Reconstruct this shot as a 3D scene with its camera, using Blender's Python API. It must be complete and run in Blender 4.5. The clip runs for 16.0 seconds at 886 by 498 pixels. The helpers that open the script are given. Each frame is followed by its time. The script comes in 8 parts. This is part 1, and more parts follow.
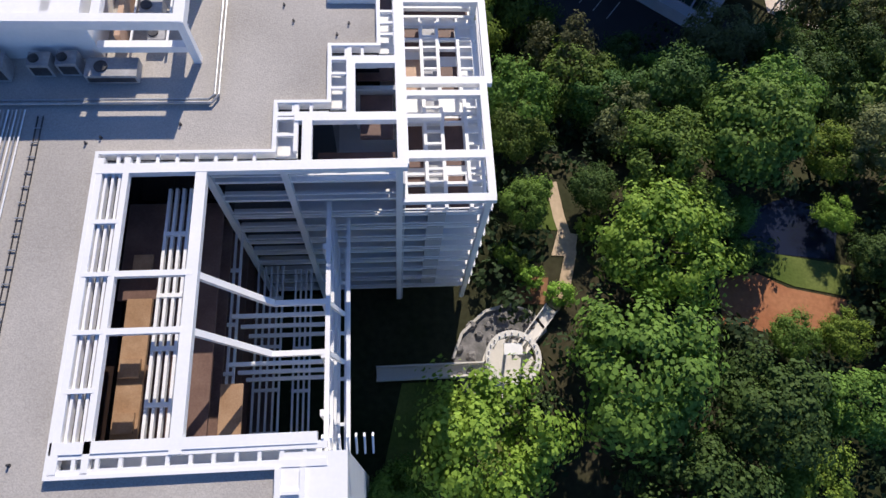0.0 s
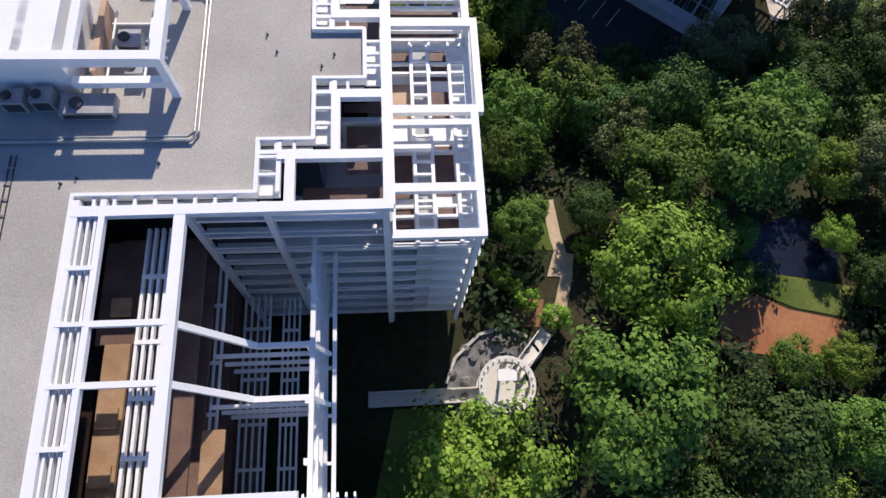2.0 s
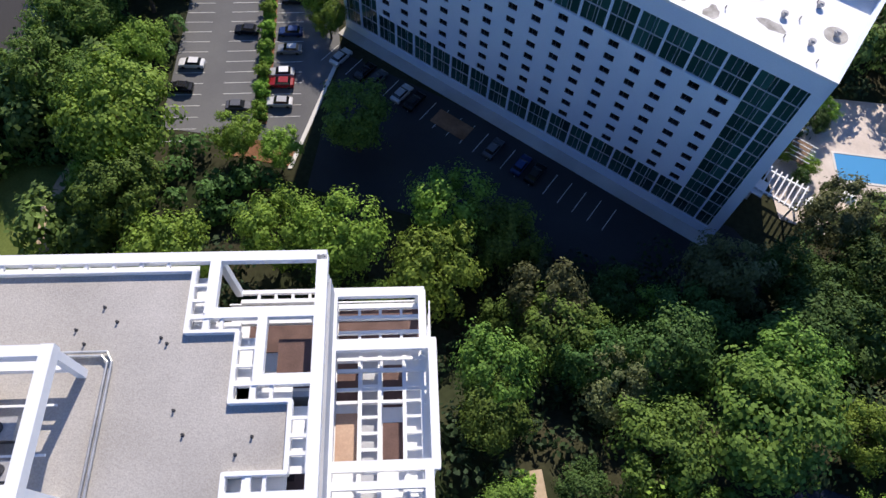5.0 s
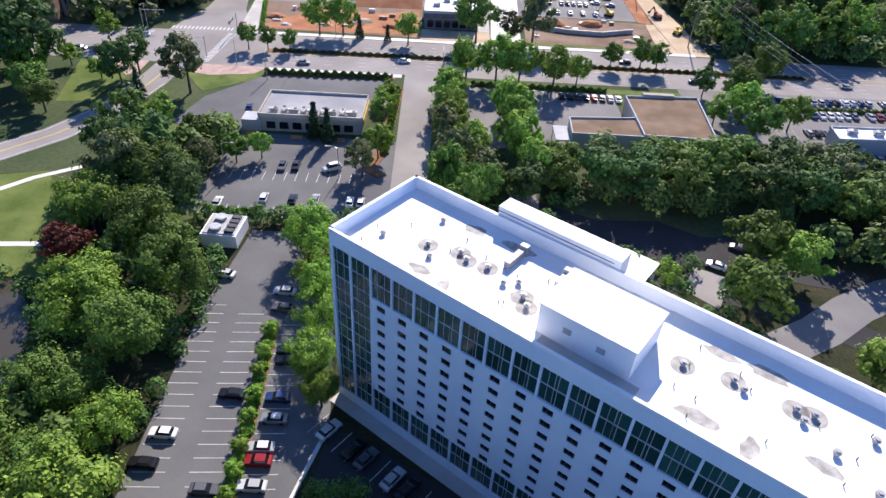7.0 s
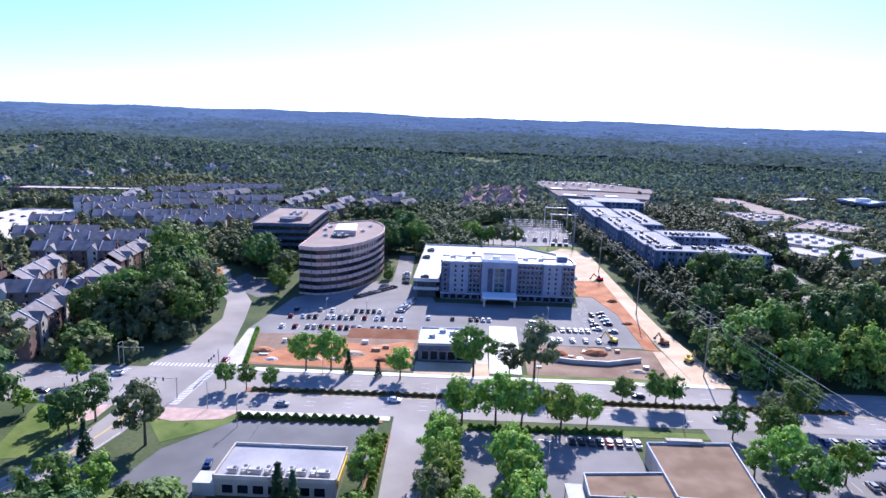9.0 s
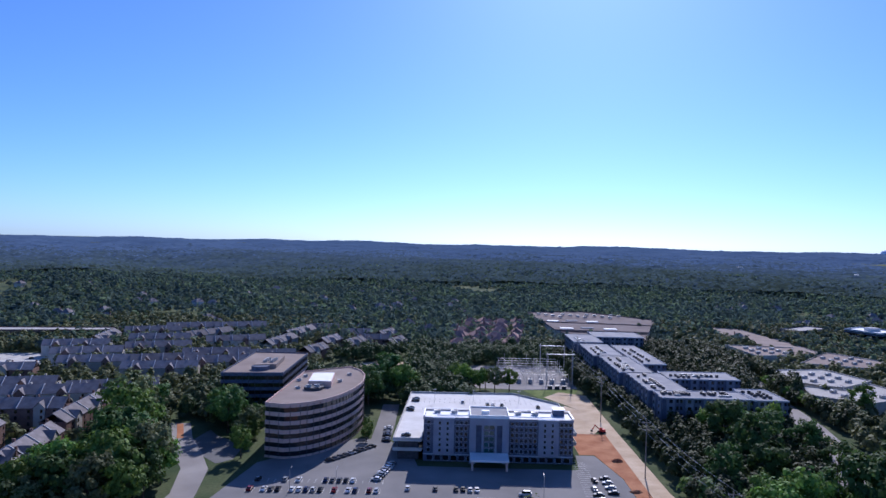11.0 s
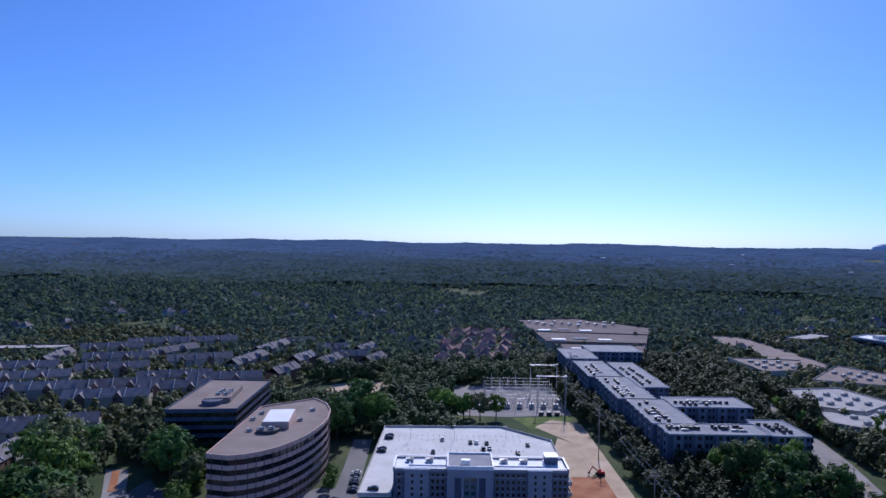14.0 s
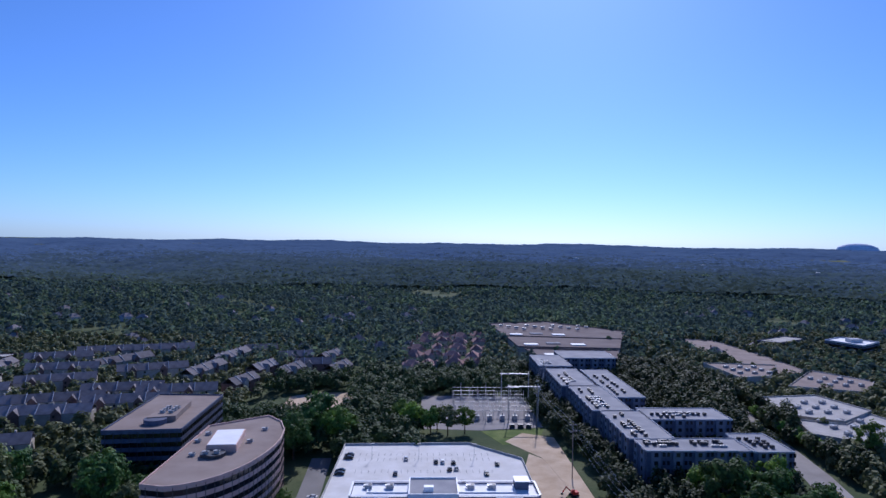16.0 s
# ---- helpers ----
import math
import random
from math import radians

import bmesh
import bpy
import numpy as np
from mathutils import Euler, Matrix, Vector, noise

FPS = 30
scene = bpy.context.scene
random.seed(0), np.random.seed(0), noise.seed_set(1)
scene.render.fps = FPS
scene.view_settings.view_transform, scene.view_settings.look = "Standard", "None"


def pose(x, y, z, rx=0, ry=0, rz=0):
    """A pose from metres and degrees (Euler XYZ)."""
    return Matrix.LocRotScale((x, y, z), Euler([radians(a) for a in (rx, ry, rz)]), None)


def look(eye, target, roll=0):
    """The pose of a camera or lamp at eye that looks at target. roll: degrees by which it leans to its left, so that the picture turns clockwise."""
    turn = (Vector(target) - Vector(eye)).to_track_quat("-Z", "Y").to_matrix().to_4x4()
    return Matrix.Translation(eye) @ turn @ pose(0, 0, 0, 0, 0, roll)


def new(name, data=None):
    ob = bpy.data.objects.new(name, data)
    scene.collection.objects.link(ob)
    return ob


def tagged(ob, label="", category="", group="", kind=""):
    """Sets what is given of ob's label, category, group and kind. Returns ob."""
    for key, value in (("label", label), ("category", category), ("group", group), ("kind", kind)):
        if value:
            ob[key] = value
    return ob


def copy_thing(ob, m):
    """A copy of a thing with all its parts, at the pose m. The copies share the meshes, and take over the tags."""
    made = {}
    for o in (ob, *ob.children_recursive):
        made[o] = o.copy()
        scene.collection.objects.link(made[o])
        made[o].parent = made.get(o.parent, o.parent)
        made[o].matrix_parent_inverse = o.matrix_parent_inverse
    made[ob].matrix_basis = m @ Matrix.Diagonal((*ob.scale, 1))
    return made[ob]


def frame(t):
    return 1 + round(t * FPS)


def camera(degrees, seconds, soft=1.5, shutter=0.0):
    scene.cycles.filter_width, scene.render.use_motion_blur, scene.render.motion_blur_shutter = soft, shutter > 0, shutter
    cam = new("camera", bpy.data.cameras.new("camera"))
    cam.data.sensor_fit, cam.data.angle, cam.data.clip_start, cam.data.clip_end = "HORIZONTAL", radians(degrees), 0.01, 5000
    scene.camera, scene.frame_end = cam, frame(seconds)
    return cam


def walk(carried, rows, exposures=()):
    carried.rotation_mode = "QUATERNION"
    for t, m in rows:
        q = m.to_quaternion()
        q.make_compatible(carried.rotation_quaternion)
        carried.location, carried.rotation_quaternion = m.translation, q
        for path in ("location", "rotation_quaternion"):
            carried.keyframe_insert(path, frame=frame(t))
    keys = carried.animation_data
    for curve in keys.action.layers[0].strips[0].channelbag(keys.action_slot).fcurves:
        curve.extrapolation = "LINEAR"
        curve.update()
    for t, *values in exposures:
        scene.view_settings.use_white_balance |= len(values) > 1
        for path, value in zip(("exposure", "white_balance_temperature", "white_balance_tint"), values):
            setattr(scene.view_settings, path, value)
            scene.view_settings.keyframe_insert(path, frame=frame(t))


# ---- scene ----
cam = camera(68.32, 16.0)
PATH = [
    (0, (-15.41, -67.18, 88.64), (-13.983, -59.794, 70.114), 10.02),
    (0.5, (-15.31, -67.04, 88.54), (-13.872, -59.691, 69.992), 10.07),
    (1, (-15.03, -66.84, 88.65), (-13.636, -59.571, 70.064), 9.91),
    (1.5, (-14.72, -65.48, 88.67), (-13.322, -58.262, 70.069), 10.11),
    (2, (-14.25, -63.14, 88.63), (-12.890, -56.032, 69.991), 9.95),
    (2.5, (-13.57, -59.99, 88.80), (-12.271, -53.054, 70.087), 9.78),
    (3, (-12.83, -56.52, 89.02), (-11.573, -49.681, 70.265), 9.67),
    (3.2, (-12.84, -54.93, 89.17), (-11.477, -48.166, 70.400), 10.68),
    (5.3, (-8.36, -37.82, 89.31), (-7.489, -27.366, 72.280), 4.43),
    (5.5, (-8.14, -35.94, 89.28), (-7.289, -24.783, 72.697), 4.40),
    (6, (-7.86, -30.51, 89.87), (-7.106, -17.734, 74.503), 4.32),
    (6.5, (-7.82, -25.37, 90.13), (-7.177, -10.932, 76.306), 4.37),
    (7, (-6.94, -19.53, 90.59), (-6.586, -3.686, 78.383), 3.81),
    (7.5, (-6.29, -12.11, 90.35), (-6.122, 4.952, 79.921), 3.48),
    (8, (-5.47, -5.52, 90.24), (-5.495, 12.571, 81.710), 3.02),
    (8.5, (-4.34, 1.69, 90.56), (-4.536, 20.595, 84.027), 2.54),
    (9, (-2.54, 9.14, 91.56), (-2.900, 28.728, 87.530), 2.10),
    (9.5, (-1.37, 15.84, 93.48), (-1.789, 35.789, 92.059), 1.84),
    (9.7, (-0.82, 18.43, 93.99), (-1.267, 38.419, 93.640), 1.79),
    (12, (7.29, 50.56, 104.06), (6.923, 70.559, 103.826), 0.99),
    (12.5, (7.83, 57.83, 106.04), (7.538, 77.826, 105.768), 0.93),
    (13, (9.40, 65.22, 107.33), (9.129, 85.219, 107.035), 0.87),
    (13.5, (10.68, 72.63, 108.01), (10.434, 92.625, 107.703), 0.82),
    (14, (10.92, 80.28, 108.29), (10.739, 100.275, 107.961), 0.90),
    (14.5, (11.47, 87.65, 108.78), (11.429, 107.651, 108.440), 0.96),
    (15, (11.91, 93.77, 109.35), (12.407, 113.759, 109.006), 1.02),
    (15.5, (13.33, 98.55, 110.05), (13.966, 118.533, 109.719), 0.99),
    (16, (15.28, 101.77, 110.59), (15.905, 121.760, 110.269), 0.91),
]
EXPOSURE = [(0, 0.17, 6600, 14), (3.0, 0.17, 6600, 14), (5.5, 0.5, 6450, 15), (6.5, 0.78, 6450, 16), (7.5, 0.77, 6050, 17), (8.0, 0.9, 5800, 19), (8.5, 1.15, 5550, 22), (8.8, 1.15, 5550, 22), (9.3, 0.88, 5650, 21),
            (9.7, 0.7, 5650, 20), (12.0, -0.3, 5250, 22), (16.0, -0.3, 5250, 22)]
walk(cam, [(t, look(eye, target, roll)) for t, eye, target, roll in PATH], EXPOSURE)

# ---- light ----
SUN_DIR = Vector((0.156, 0.804, 0.574)).normalized()
world = bpy.data.worlds.new("world")
scene.world = world
world.use_nodes = True
wnodes = world.node_tree
sky = wnodes.nodes.new("ShaderNodeTexSky")
sky.sky_type = 'NISHITA'
sky.sun_disc = False
sky.sun_elevation = math.asin(SUN_DIR.z)
sky.sun_rotation = math.atan2(SUN_DIR.x, SUN_DIR.y)
sky.air_density, sky.dust_density, sky.ozone_density = 0.8, 0.4, 5.0
tint = wnodes.nodes.new("ShaderNodeMix")          # a deep clear blue day
tint.data_type, tint.blend_type = 'RGBA', 'MULTIPLY'
tint.inputs["Factor"].default_value = 1.0
tint.inputs[7].default_value = (0.725, 0.92, 1.16, 1)
wnodes.links.new(sky.outputs[0], tint.inputs[6])
wnodes.links.new(tint.outputs[2], wnodes.nodes["Background"].inputs[0])
wnodes.nodes["Background"].inputs[1].default_value = 0.115
sun = new("sun", bpy.data.lights.new("sun", 'SUN'))
sun.data.energy, sun.data.angle, sun.data.color = 5.0, radians(0.5), (1.0, 0.91, 0.775)
sun.matrix_world = look(SUN_DIR * 100, (0, 0, 0))

# ---- materials ----
def shader(name):
    m = bpy.data.materials.new(name)
    m.use_nodes = True
    n = m.node_tree
    return m, n, n.nodes["Principled BSDF"], n.nodes["Material Output"]


def pm(name, a, b, scale=0.5, fine=6.0, rough=0.85, metal=0.0, bump=0.15, vary=0.0, stain=0.25):
    """Two colours mixed by a coarse noise, a fine grain over both, a light bump; vary shifts the value from object to object."""
    m, n, p, out = shader(name)
    link, add = n.links.new, n.nodes.new
    where = add("ShaderNodeTexCoord")
    big = add("ShaderNodeTexNoise"); big.inputs["Scale"].default_value = scale; big.inputs["Detail"].default_value = 5
    small = add("ShaderNodeTexNoise"); small.inputs["Scale"].default_value = fine; small.inputs["Detail"].default_value = 3
    link(where.outputs["Object"], big.inputs["Vector"]); link(where.outputs["Object"], small.inputs["Vector"])
    ramp = add("ShaderNodeValToRGB")
    ramp.color_ramp.elements[0].position, ramp.color_ramp.elements[1].position = 0.35, 0.68
    ramp.color_ramp.elements[0].color, ramp.color_ramp.elements[1].color = (*a, 1), (*b, 1)
    link(big.outputs["Fac"], ramp.inputs["Fac"])
    grain = add("ShaderNodeMapRange")
    grain.inputs["To Min"].default_value, grain.inputs["To Max"].default_value = 1 - stain, 1 + stain
    link(small.outputs["Fac"], grain.inputs["Value"])
    hsv = add("ShaderNodeHueSaturation")
    link(ramp.outputs["Color"], hsv.inputs["Color"])
    last = grain.outputs["Result"]
    if vary:
        info = add("ShaderNodeObjectInfo"); span = add("ShaderNodeMapRange")
        span.inputs["To Min"].default_value, span.inputs["To Max"].default_value = 1 - vary, 1 + vary
        mul = add("ShaderNodeMath"); mul.operation = 'MULTIPLY'
        link(info.outputs["Random"], span.inputs["Value"]); link(span.outputs["Result"], mul.inputs[0]); link(last, mul.inputs[1])
        last = mul.outputs[0]
    link(last, hsv.inputs["Value"])
    link(hsv.outputs["Color"], p.inputs["Base Color"])
    p.inputs["Roughness"].default_value, p.inputs["Metallic"].default_value = rough, metal
    p.inputs["Specular IOR Level"].default_value = 0.12 if rough >= 0.85 else 0.4
    if bump:
        bp = add("ShaderNodeBump"); bp.inputs["Strength"].default_value = bump; bp.inputs["Distance"].default_value = 0.05
        link(small.outputs["Fac"], bp.inputs["Height"]); link(bp.outputs["Normal"], p.inputs["Normal"])
    return m


def leaf_mat(name, dark, light, hue=0.014, thin=0.3, grain=0.35, gloss=0.2, detail=4):
    """Foliage: colour by leaf, by clump and by tree, with light passing through."""
    m, n, p, out = shader(name)
    link, add = n.links.new, n.nodes.new
    geo, info, where = add("ShaderNodeNewGeometry"), add("ShaderNodeObjectInfo"), add("ShaderNodeTexCoord")
    noise_n = add("ShaderNodeTexNoise"); noise_n.inputs["Scale"].default_value = grain; noise_n.inputs["Detail"].default_value = detail
    link(where.outputs["Object"], noise_n.inputs["Vector"])
    mixv = add("ShaderNodeMath"); mixv.operation = 'MULTIPLY_ADD'
    link(geo.outputs["Random Per Island"], mixv.inputs[0]); mixv.inputs[1].default_value = 0.5
    link(noise_n.outputs["Fac"], mixv.inputs[2])
    ramp = add("ShaderNodeValToRGB")
    ramp.color_ramp.elements[0].position, ramp.color_ramp.elements[1].position = 0.4, 1.05
    ramp.color_ramp.elements[0].color, ramp.color_ramp.elements[1].color = (*dark, 1), (*light, 1)
    link(mixv.outputs[0], ramp.inputs["Fac"])
    hsv = add("ShaderNodeHueSaturation")
    h = add("ShaderNodeMapRange"); h.inputs["To Min"].default_value, h.inputs["To Max"].default_value = 0.5 - hue, 0.5 + hue
    v = add("ShaderNodeMapRange"); v.inputs["To Min"].default_value, v.inputs["To Max"].default_value = 0.7, 1.3
    link(info.outputs["Random"], h.inputs["Value"]); link(info.outputs["Random"], v.inputs["Value"])
    link(h.outputs["Result"], hsv.inputs["Hue"]); link(v.outputs["Result"], hsv.inputs["Value"])
    link(ramp.outputs["Color"], hsv.inputs["Color"])
    link(hsv.outputs["Color"], p.inputs["Base Color"])
    p.inputs["Roughness"].default_value = 0.7
    p.inputs["Specular IOR Level"].default_value = gloss
    tr, mix = add("ShaderNodeBsdfTranslucent"), add("ShaderNodeMixShader")
    mix.inputs[0].default_value = thin
    link(hsv.outputs["Color"], tr.inputs["Color"])
    link(p.outputs[0], mix.inputs[1]); link(tr.outputs[0], mix.inputs[2]); link(mix.outputs[0], out.inputs["Surface"])
    return m


WHITE = pm("white_paint", (0.78, 0.79, 0.8), (0.84, 0.84, 0.84), 0.3, 4, 0.55, stain=0.05, bump=0.05)
# The blue of skylight on the shaded front is put into the stucco.
STUCCO = pm("pale_blue_grey_stucco", (0.68, 0.76, 0.88), (0.74, 0.82, 0.92), 0.12, 5, 0.85, stain=0.06)
MEMBRANE = pm("white_roof_membrane", (0.72, 0.72, 0.71), (0.82, 0.82, 0.82), 0.15, 3, 0.7, stain=0.06)
DUSTY = pm("dust_on_membrane", (0.3, 0.285, 0.26), (0.5, 0.48, 0.45), 0.8, 6, 0.9)
GRAVEL = pm("grey_roof_gravel", (0.37, 0.35, 0.325), (0.47, 0.445, 0.415), 0.12, 9, 0.95, stain=0.3, bump=0.4)
ASPHALT = pm("worn_asphalt", (0.12, 0.12, 0.125), (0.17, 0.17, 0.17), 0.06, 5, 0.9, stain=0.18)
# Shaded copy of the asphalt: shade is painted in as a near-black tone.
SHADED_ASPHALT = pm("fresh_dark_asphalt", (0.035, 0.035, 0.037), (0.055, 0.055, 0.056), 0.06, 5, 0.9, stain=0.2)
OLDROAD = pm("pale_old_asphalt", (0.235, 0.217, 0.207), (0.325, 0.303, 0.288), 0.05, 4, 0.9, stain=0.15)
CONCRETE = pm("concrete", (0.42, 0.4, 0.37), (0.56, 0.54, 0.5), 0.15, 6, 0.9, stain=0.15)
PALE = pm("pale_concrete", (0.6, 0.58, 0.54), (0.7, 0.68, 0.65), 0.15, 6, 0.9, stain=0.1)
PAINT = pm("road_paint", (0.5, 0.5, 0.49), (0.62, 0.62, 0.6), 0.6, 8, 0.7, stain=0.2)
YELLOW = pm("yellow_road_paint", (0.6, 0.42, 0.05), (0.7, 0.5, 0.08), 0.6, 8, 0.7)
GRASS = pm("mown_grass", (0.075, 0.115, 0.025), (0.155, 0.19, 0.055), 0.12, 3, 0.95, stain=0.35, bump=0.3)
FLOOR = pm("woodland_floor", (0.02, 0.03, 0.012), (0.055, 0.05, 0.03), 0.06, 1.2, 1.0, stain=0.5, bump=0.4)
LOT = pm("grey_asphalt", (0.17, 0.165, 0.165), (0.24, 0.23, 0.225), 0.05, 4, 0.9, stain=0.18)
ROOFGREY = pm("pale_grey_roof", (0.27, 0.27, 0.285), (0.37, 0.365, 0.375), 0.1, 3, 0.95, stain=0.16)
HALLROOF = pm("brownish_hall_roof", (0.15, 0.12, 0.115), (0.2, 0.165, 0.155), 0.06, 3, 0.95, stain=0.15)
SOIL = pm("brown_site_soil", (0.17, 0.11, 0.08), (0.28, 0.205, 0.15), 0.08, 1.5, 0.95, stain=0.35, bump=0.5)
CLAY = pm("orange_clay", (0.32, 0.13, 0.065), (0.45, 0.22, 0.115), 0.12, 2, 0.95, stain=0.3, bump=0.5)
DIRT = pm("tan_dirt_track", (0.44, 0.33, 0.22), (0.58, 0.46, 0.33), 0.1, 2, 0.95, stain=0.25, bump=0.4)
MULCH = pm("brown_mulch", (0.2, 0.1, 0.055), (0.3, 0.16, 0.09), 0.3, 3, 0.95, stain=0.35, bump=0.4)
DECK = pm("tan_balcony_tile", (0.42, 0.27, 0.19), (0.52, 0.36, 0.26), 0.5, 6, 0.7, stain=0.2)
WOOD = pm("brown_wood_floor", (0.3, 0.18, 0.1), (0.4, 0.26, 0.16), 0.8, 9, 0.6, stain=0.25)
# Balcony floors in shade: the shade is painted in as dark maroon.
SHADED_FLOOR = pm("dark_maroon_wood", (0.1, 0.055, 0.045), (0.15, 0.085, 0.07), 0.8, 9, 0.6, stain=0.25)
UNDERGROWTH = pm("weedy_ground", (0.045, 0.07, 0.03), (0.1, 0.115, 0.055), 0.03, 0.8, 1.0, stain=0.4, bump=0.3)
TERRACE = pm("pale_pink_paving", (0.58, 0.5, 0.44), (0.68, 0.6, 0.54), 0.3, 3, 0.9, stain=0.12)
STEEL = pm("galvanised_steel", (0.4, 0.41, 0.42), (0.52, 0.53, 0.54), 1.0, 8, 0.45, 0.7, stain=0.15)
DARKMETAL = pm("dark_metal", (0.05, 0.05, 0.055), (0.09, 0.09, 0.1), 1.0, 8, 0.5, 0.4)
UNIT = pm("grey_unit_casing", (0.3, 0.3, 0.31), (0.42, 0.42, 0.43), 0.8, 6, 0.6, 0.2)
BROWNROOF = pm("brown_gravel_roof", (0.165, 0.112, 0.075), (0.25, 0.178, 0.125), 0.15, 5, 0.95, stain=0.25)
TANROOF = pm("taupe_roof", (0.24, 0.19, 0.165), (0.31, 0.255, 0.225), 0.08, 4, 0.95, stain=0.15)
SHINGLE = pm("grey_shingle", (0.17, 0.155, 0.16), (0.25, 0.23, 0.235), 0.3, 4, 0.9, vary=0.2, stain=0.2)
PINKROOF = pm("faded_red_shingle", (0.25, 0.15, 0.13), (0.33, 0.22, 0.2), 0.3, 4, 0.9, vary=0.2, stain=0.2)
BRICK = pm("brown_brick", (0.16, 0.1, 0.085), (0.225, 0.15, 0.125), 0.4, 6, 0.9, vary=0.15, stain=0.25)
SIDING = pm("beige_siding", (0.42, 0.38, 0.32), (0.52, 0.48, 0.42), 0.3, 5, 0.85, vary=0.2)
GREYWALL = pm("grey_brick_wall", (0.1, 0.11, 0.155), (0.15, 0.16, 0.21), 0.4, 6, 0.9, stain=0.15)
PALEWALL = pm("pale_render", (0.42, 0.43, 0.46), (0.5, 0.51, 0.53), 0.25, 5, 0.85, stain=0.08)
BAYGREY = pm("slate_render", (0.27, 0.27, 0.315), (0.33, 0.33, 0.375), 0.25, 5, 0.85, stain=0.1)
BLUEBAY = pm("blue_grey_cladding", (0.175, 0.18, 0.22), (0.235, 0.24, 0.28), 0.25, 5, 0.8, stain=0.1)
BRICKPAVE = pm("faded_brick_paving", (0.38, 0.27, 0.23), (0.5, 0.37, 0.32), 0.4, 5, 0.9, stain=0.2)
STONE = pm("pinkish_stone_band", (0.54, 0.36, 0.3), (0.64, 0.45, 0.38), 0.3, 6, 0.8, stain=0.12)
BARK = pm("bark", (0.08, 0.06, 0.045), (0.14, 0.11, 0.085), 1.0, 7, 0.95, bump=0.5)
RUBBER = pm("tyre_rubber", (0.02, 0.02, 0.02), (0.03, 0.03, 0.03), 2, 9, 0.8)
# Rock paled and blued, so that the colour holds the haze.
HAZY_ROCK = pm("far_granite_dome", (0.6, 0.64, 0.74), (0.68, 0.72, 0.8), 0.004, 0.05, 1.0, bump=0)
POLE = pm("weathered_pole", (0.24, 0.2, 0.17), (0.32, 0.28, 0.24), 1, 6, 0.9)
RED = pm("red_sheet", (0.5, 0.04, 0.03), (0.6, 0.06, 0.05), 1, 6, 0.7)
BLUE = pm("blue_tarpaulin", (0.06, 0.1, 0.35), (0.1, 0.16, 0.45), 1, 6, 0.6)
ROCK = pm("grey_rock", (0.13, 0.13, 0.13), (0.26, 0.25, 0.25), 0.7, 4, 0.95, stain=0.3, bump=0.5)


def gloss_mat(name, col, rough, metal=0.0, spec=0.5):
    m, n, p, out = shader(name)
    noise_n = n.nodes.new("ShaderNodeTexNoise"); noise_n.inputs["Scale"].default_value = 0.6
    span = n.nodes.new("ShaderNodeMapRange")
    span.inputs["To Min"].default_value, span.inputs["To Max"].default_value = max(0.0, rough - 0.06), rough + 0.08
    n.links.new(noise_n.outputs["Fac"], span.inputs["Value"]); n.links.new(span.outputs["Result"], p.inputs["Roughness"])
    info, val, hsv = n.nodes.new("ShaderNodeObjectInfo"), n.nodes.new("ShaderNodeMapRange"), n.nodes.new("ShaderNodeHueSaturation")
    val.inputs["To Min"].default_value, val.inputs["To Max"].default_value = 0.6, 1.5
    n.links.new(info.outputs["Random"], val.inputs["Value"]); n.links.new(val.outputs["Result"], hsv.inputs["Value"])
    hsv.inputs["Color"].default_value = (*col, 1)
    n.links.new(hsv.outputs["Color"], p.inputs["Base Color"])
    p.inputs["Metallic"].default_value = metal
    p.inputs["Specular IOR Level"].default_value = spec
    return m


GLASS_GREEN = gloss_mat("green_curtain_glass", (0.022, 0.075, 0.068), 0.08)
GLASS_DARK = gloss_mat("dark_window_glass", (0.012, 0.014, 0.018), 0.1)
GLASS_CAR = gloss_mat("car_glass", (0.015, 0.017, 0.02), 0.05)
POOLWATER = gloss_mat("pool_water", (0.06, 0.22, 0.42), 0.08)
BROWNWATER = gloss_mat("muddy_water", (0.1, 0.085, 0.055), 0.15)
PONDWATER = gloss_mat("pond_water", (0.01, 0.013, 0.025), 0.12, spec=0.25)
CARPAINT = [gloss_mat("car_paint_" + n, c, 0.25, 0.1) for n, c in
            (("white", (0.6, 0.6, 0.6)), ("silver", (0.35, 0.36, 0.37)), ("black", (0.015, 0.015, 0.018)), ("red", (0.2, 0.012, 0.015)), ("blue", (0.02, 0.04, 0.12)), ("grey", (0.1, 0.1, 0.11)))]
LEAF = [leaf_mat("leaf_green", (0.055, 0.11, 0.02), (0.175, 0.285, 0.052)),
        leaf_mat("leaf_bright", (0.095, 0.19, 0.025), (0.29, 0.44, 0.07)),
        leaf_mat("leaf_deep", (0.033, 0.075, 0.02), (0.1, 0.18, 0.045)),
        leaf_mat("leaf_olive", (0.075, 0.095, 0.036), (0.18, 0.2, 0.085)),
        leaf_mat("leaf_conifer", (0.016, 0.04, 0.016), (0.045, 0.085, 0.03), thin=0.1),
        leaf_mat("leaf_red", (0.09, 0.025, 0.02), (0.18, 0.06, 0.04))]
LEAF_WOODS = leaf_mat("leaf_woods", (0.05, 0.1, 0.026), (0.19, 0.3, 0.07), grain=0.12)
# A darkened copy of the woods' leaf, with shade put into its colour.
LEAF_SHADED = leaf_mat("leaf_dark_evergreen", (0.022, 0.044, 0.016), (0.07, 0.105, 0.034), grain=0.12, thin=0.2)
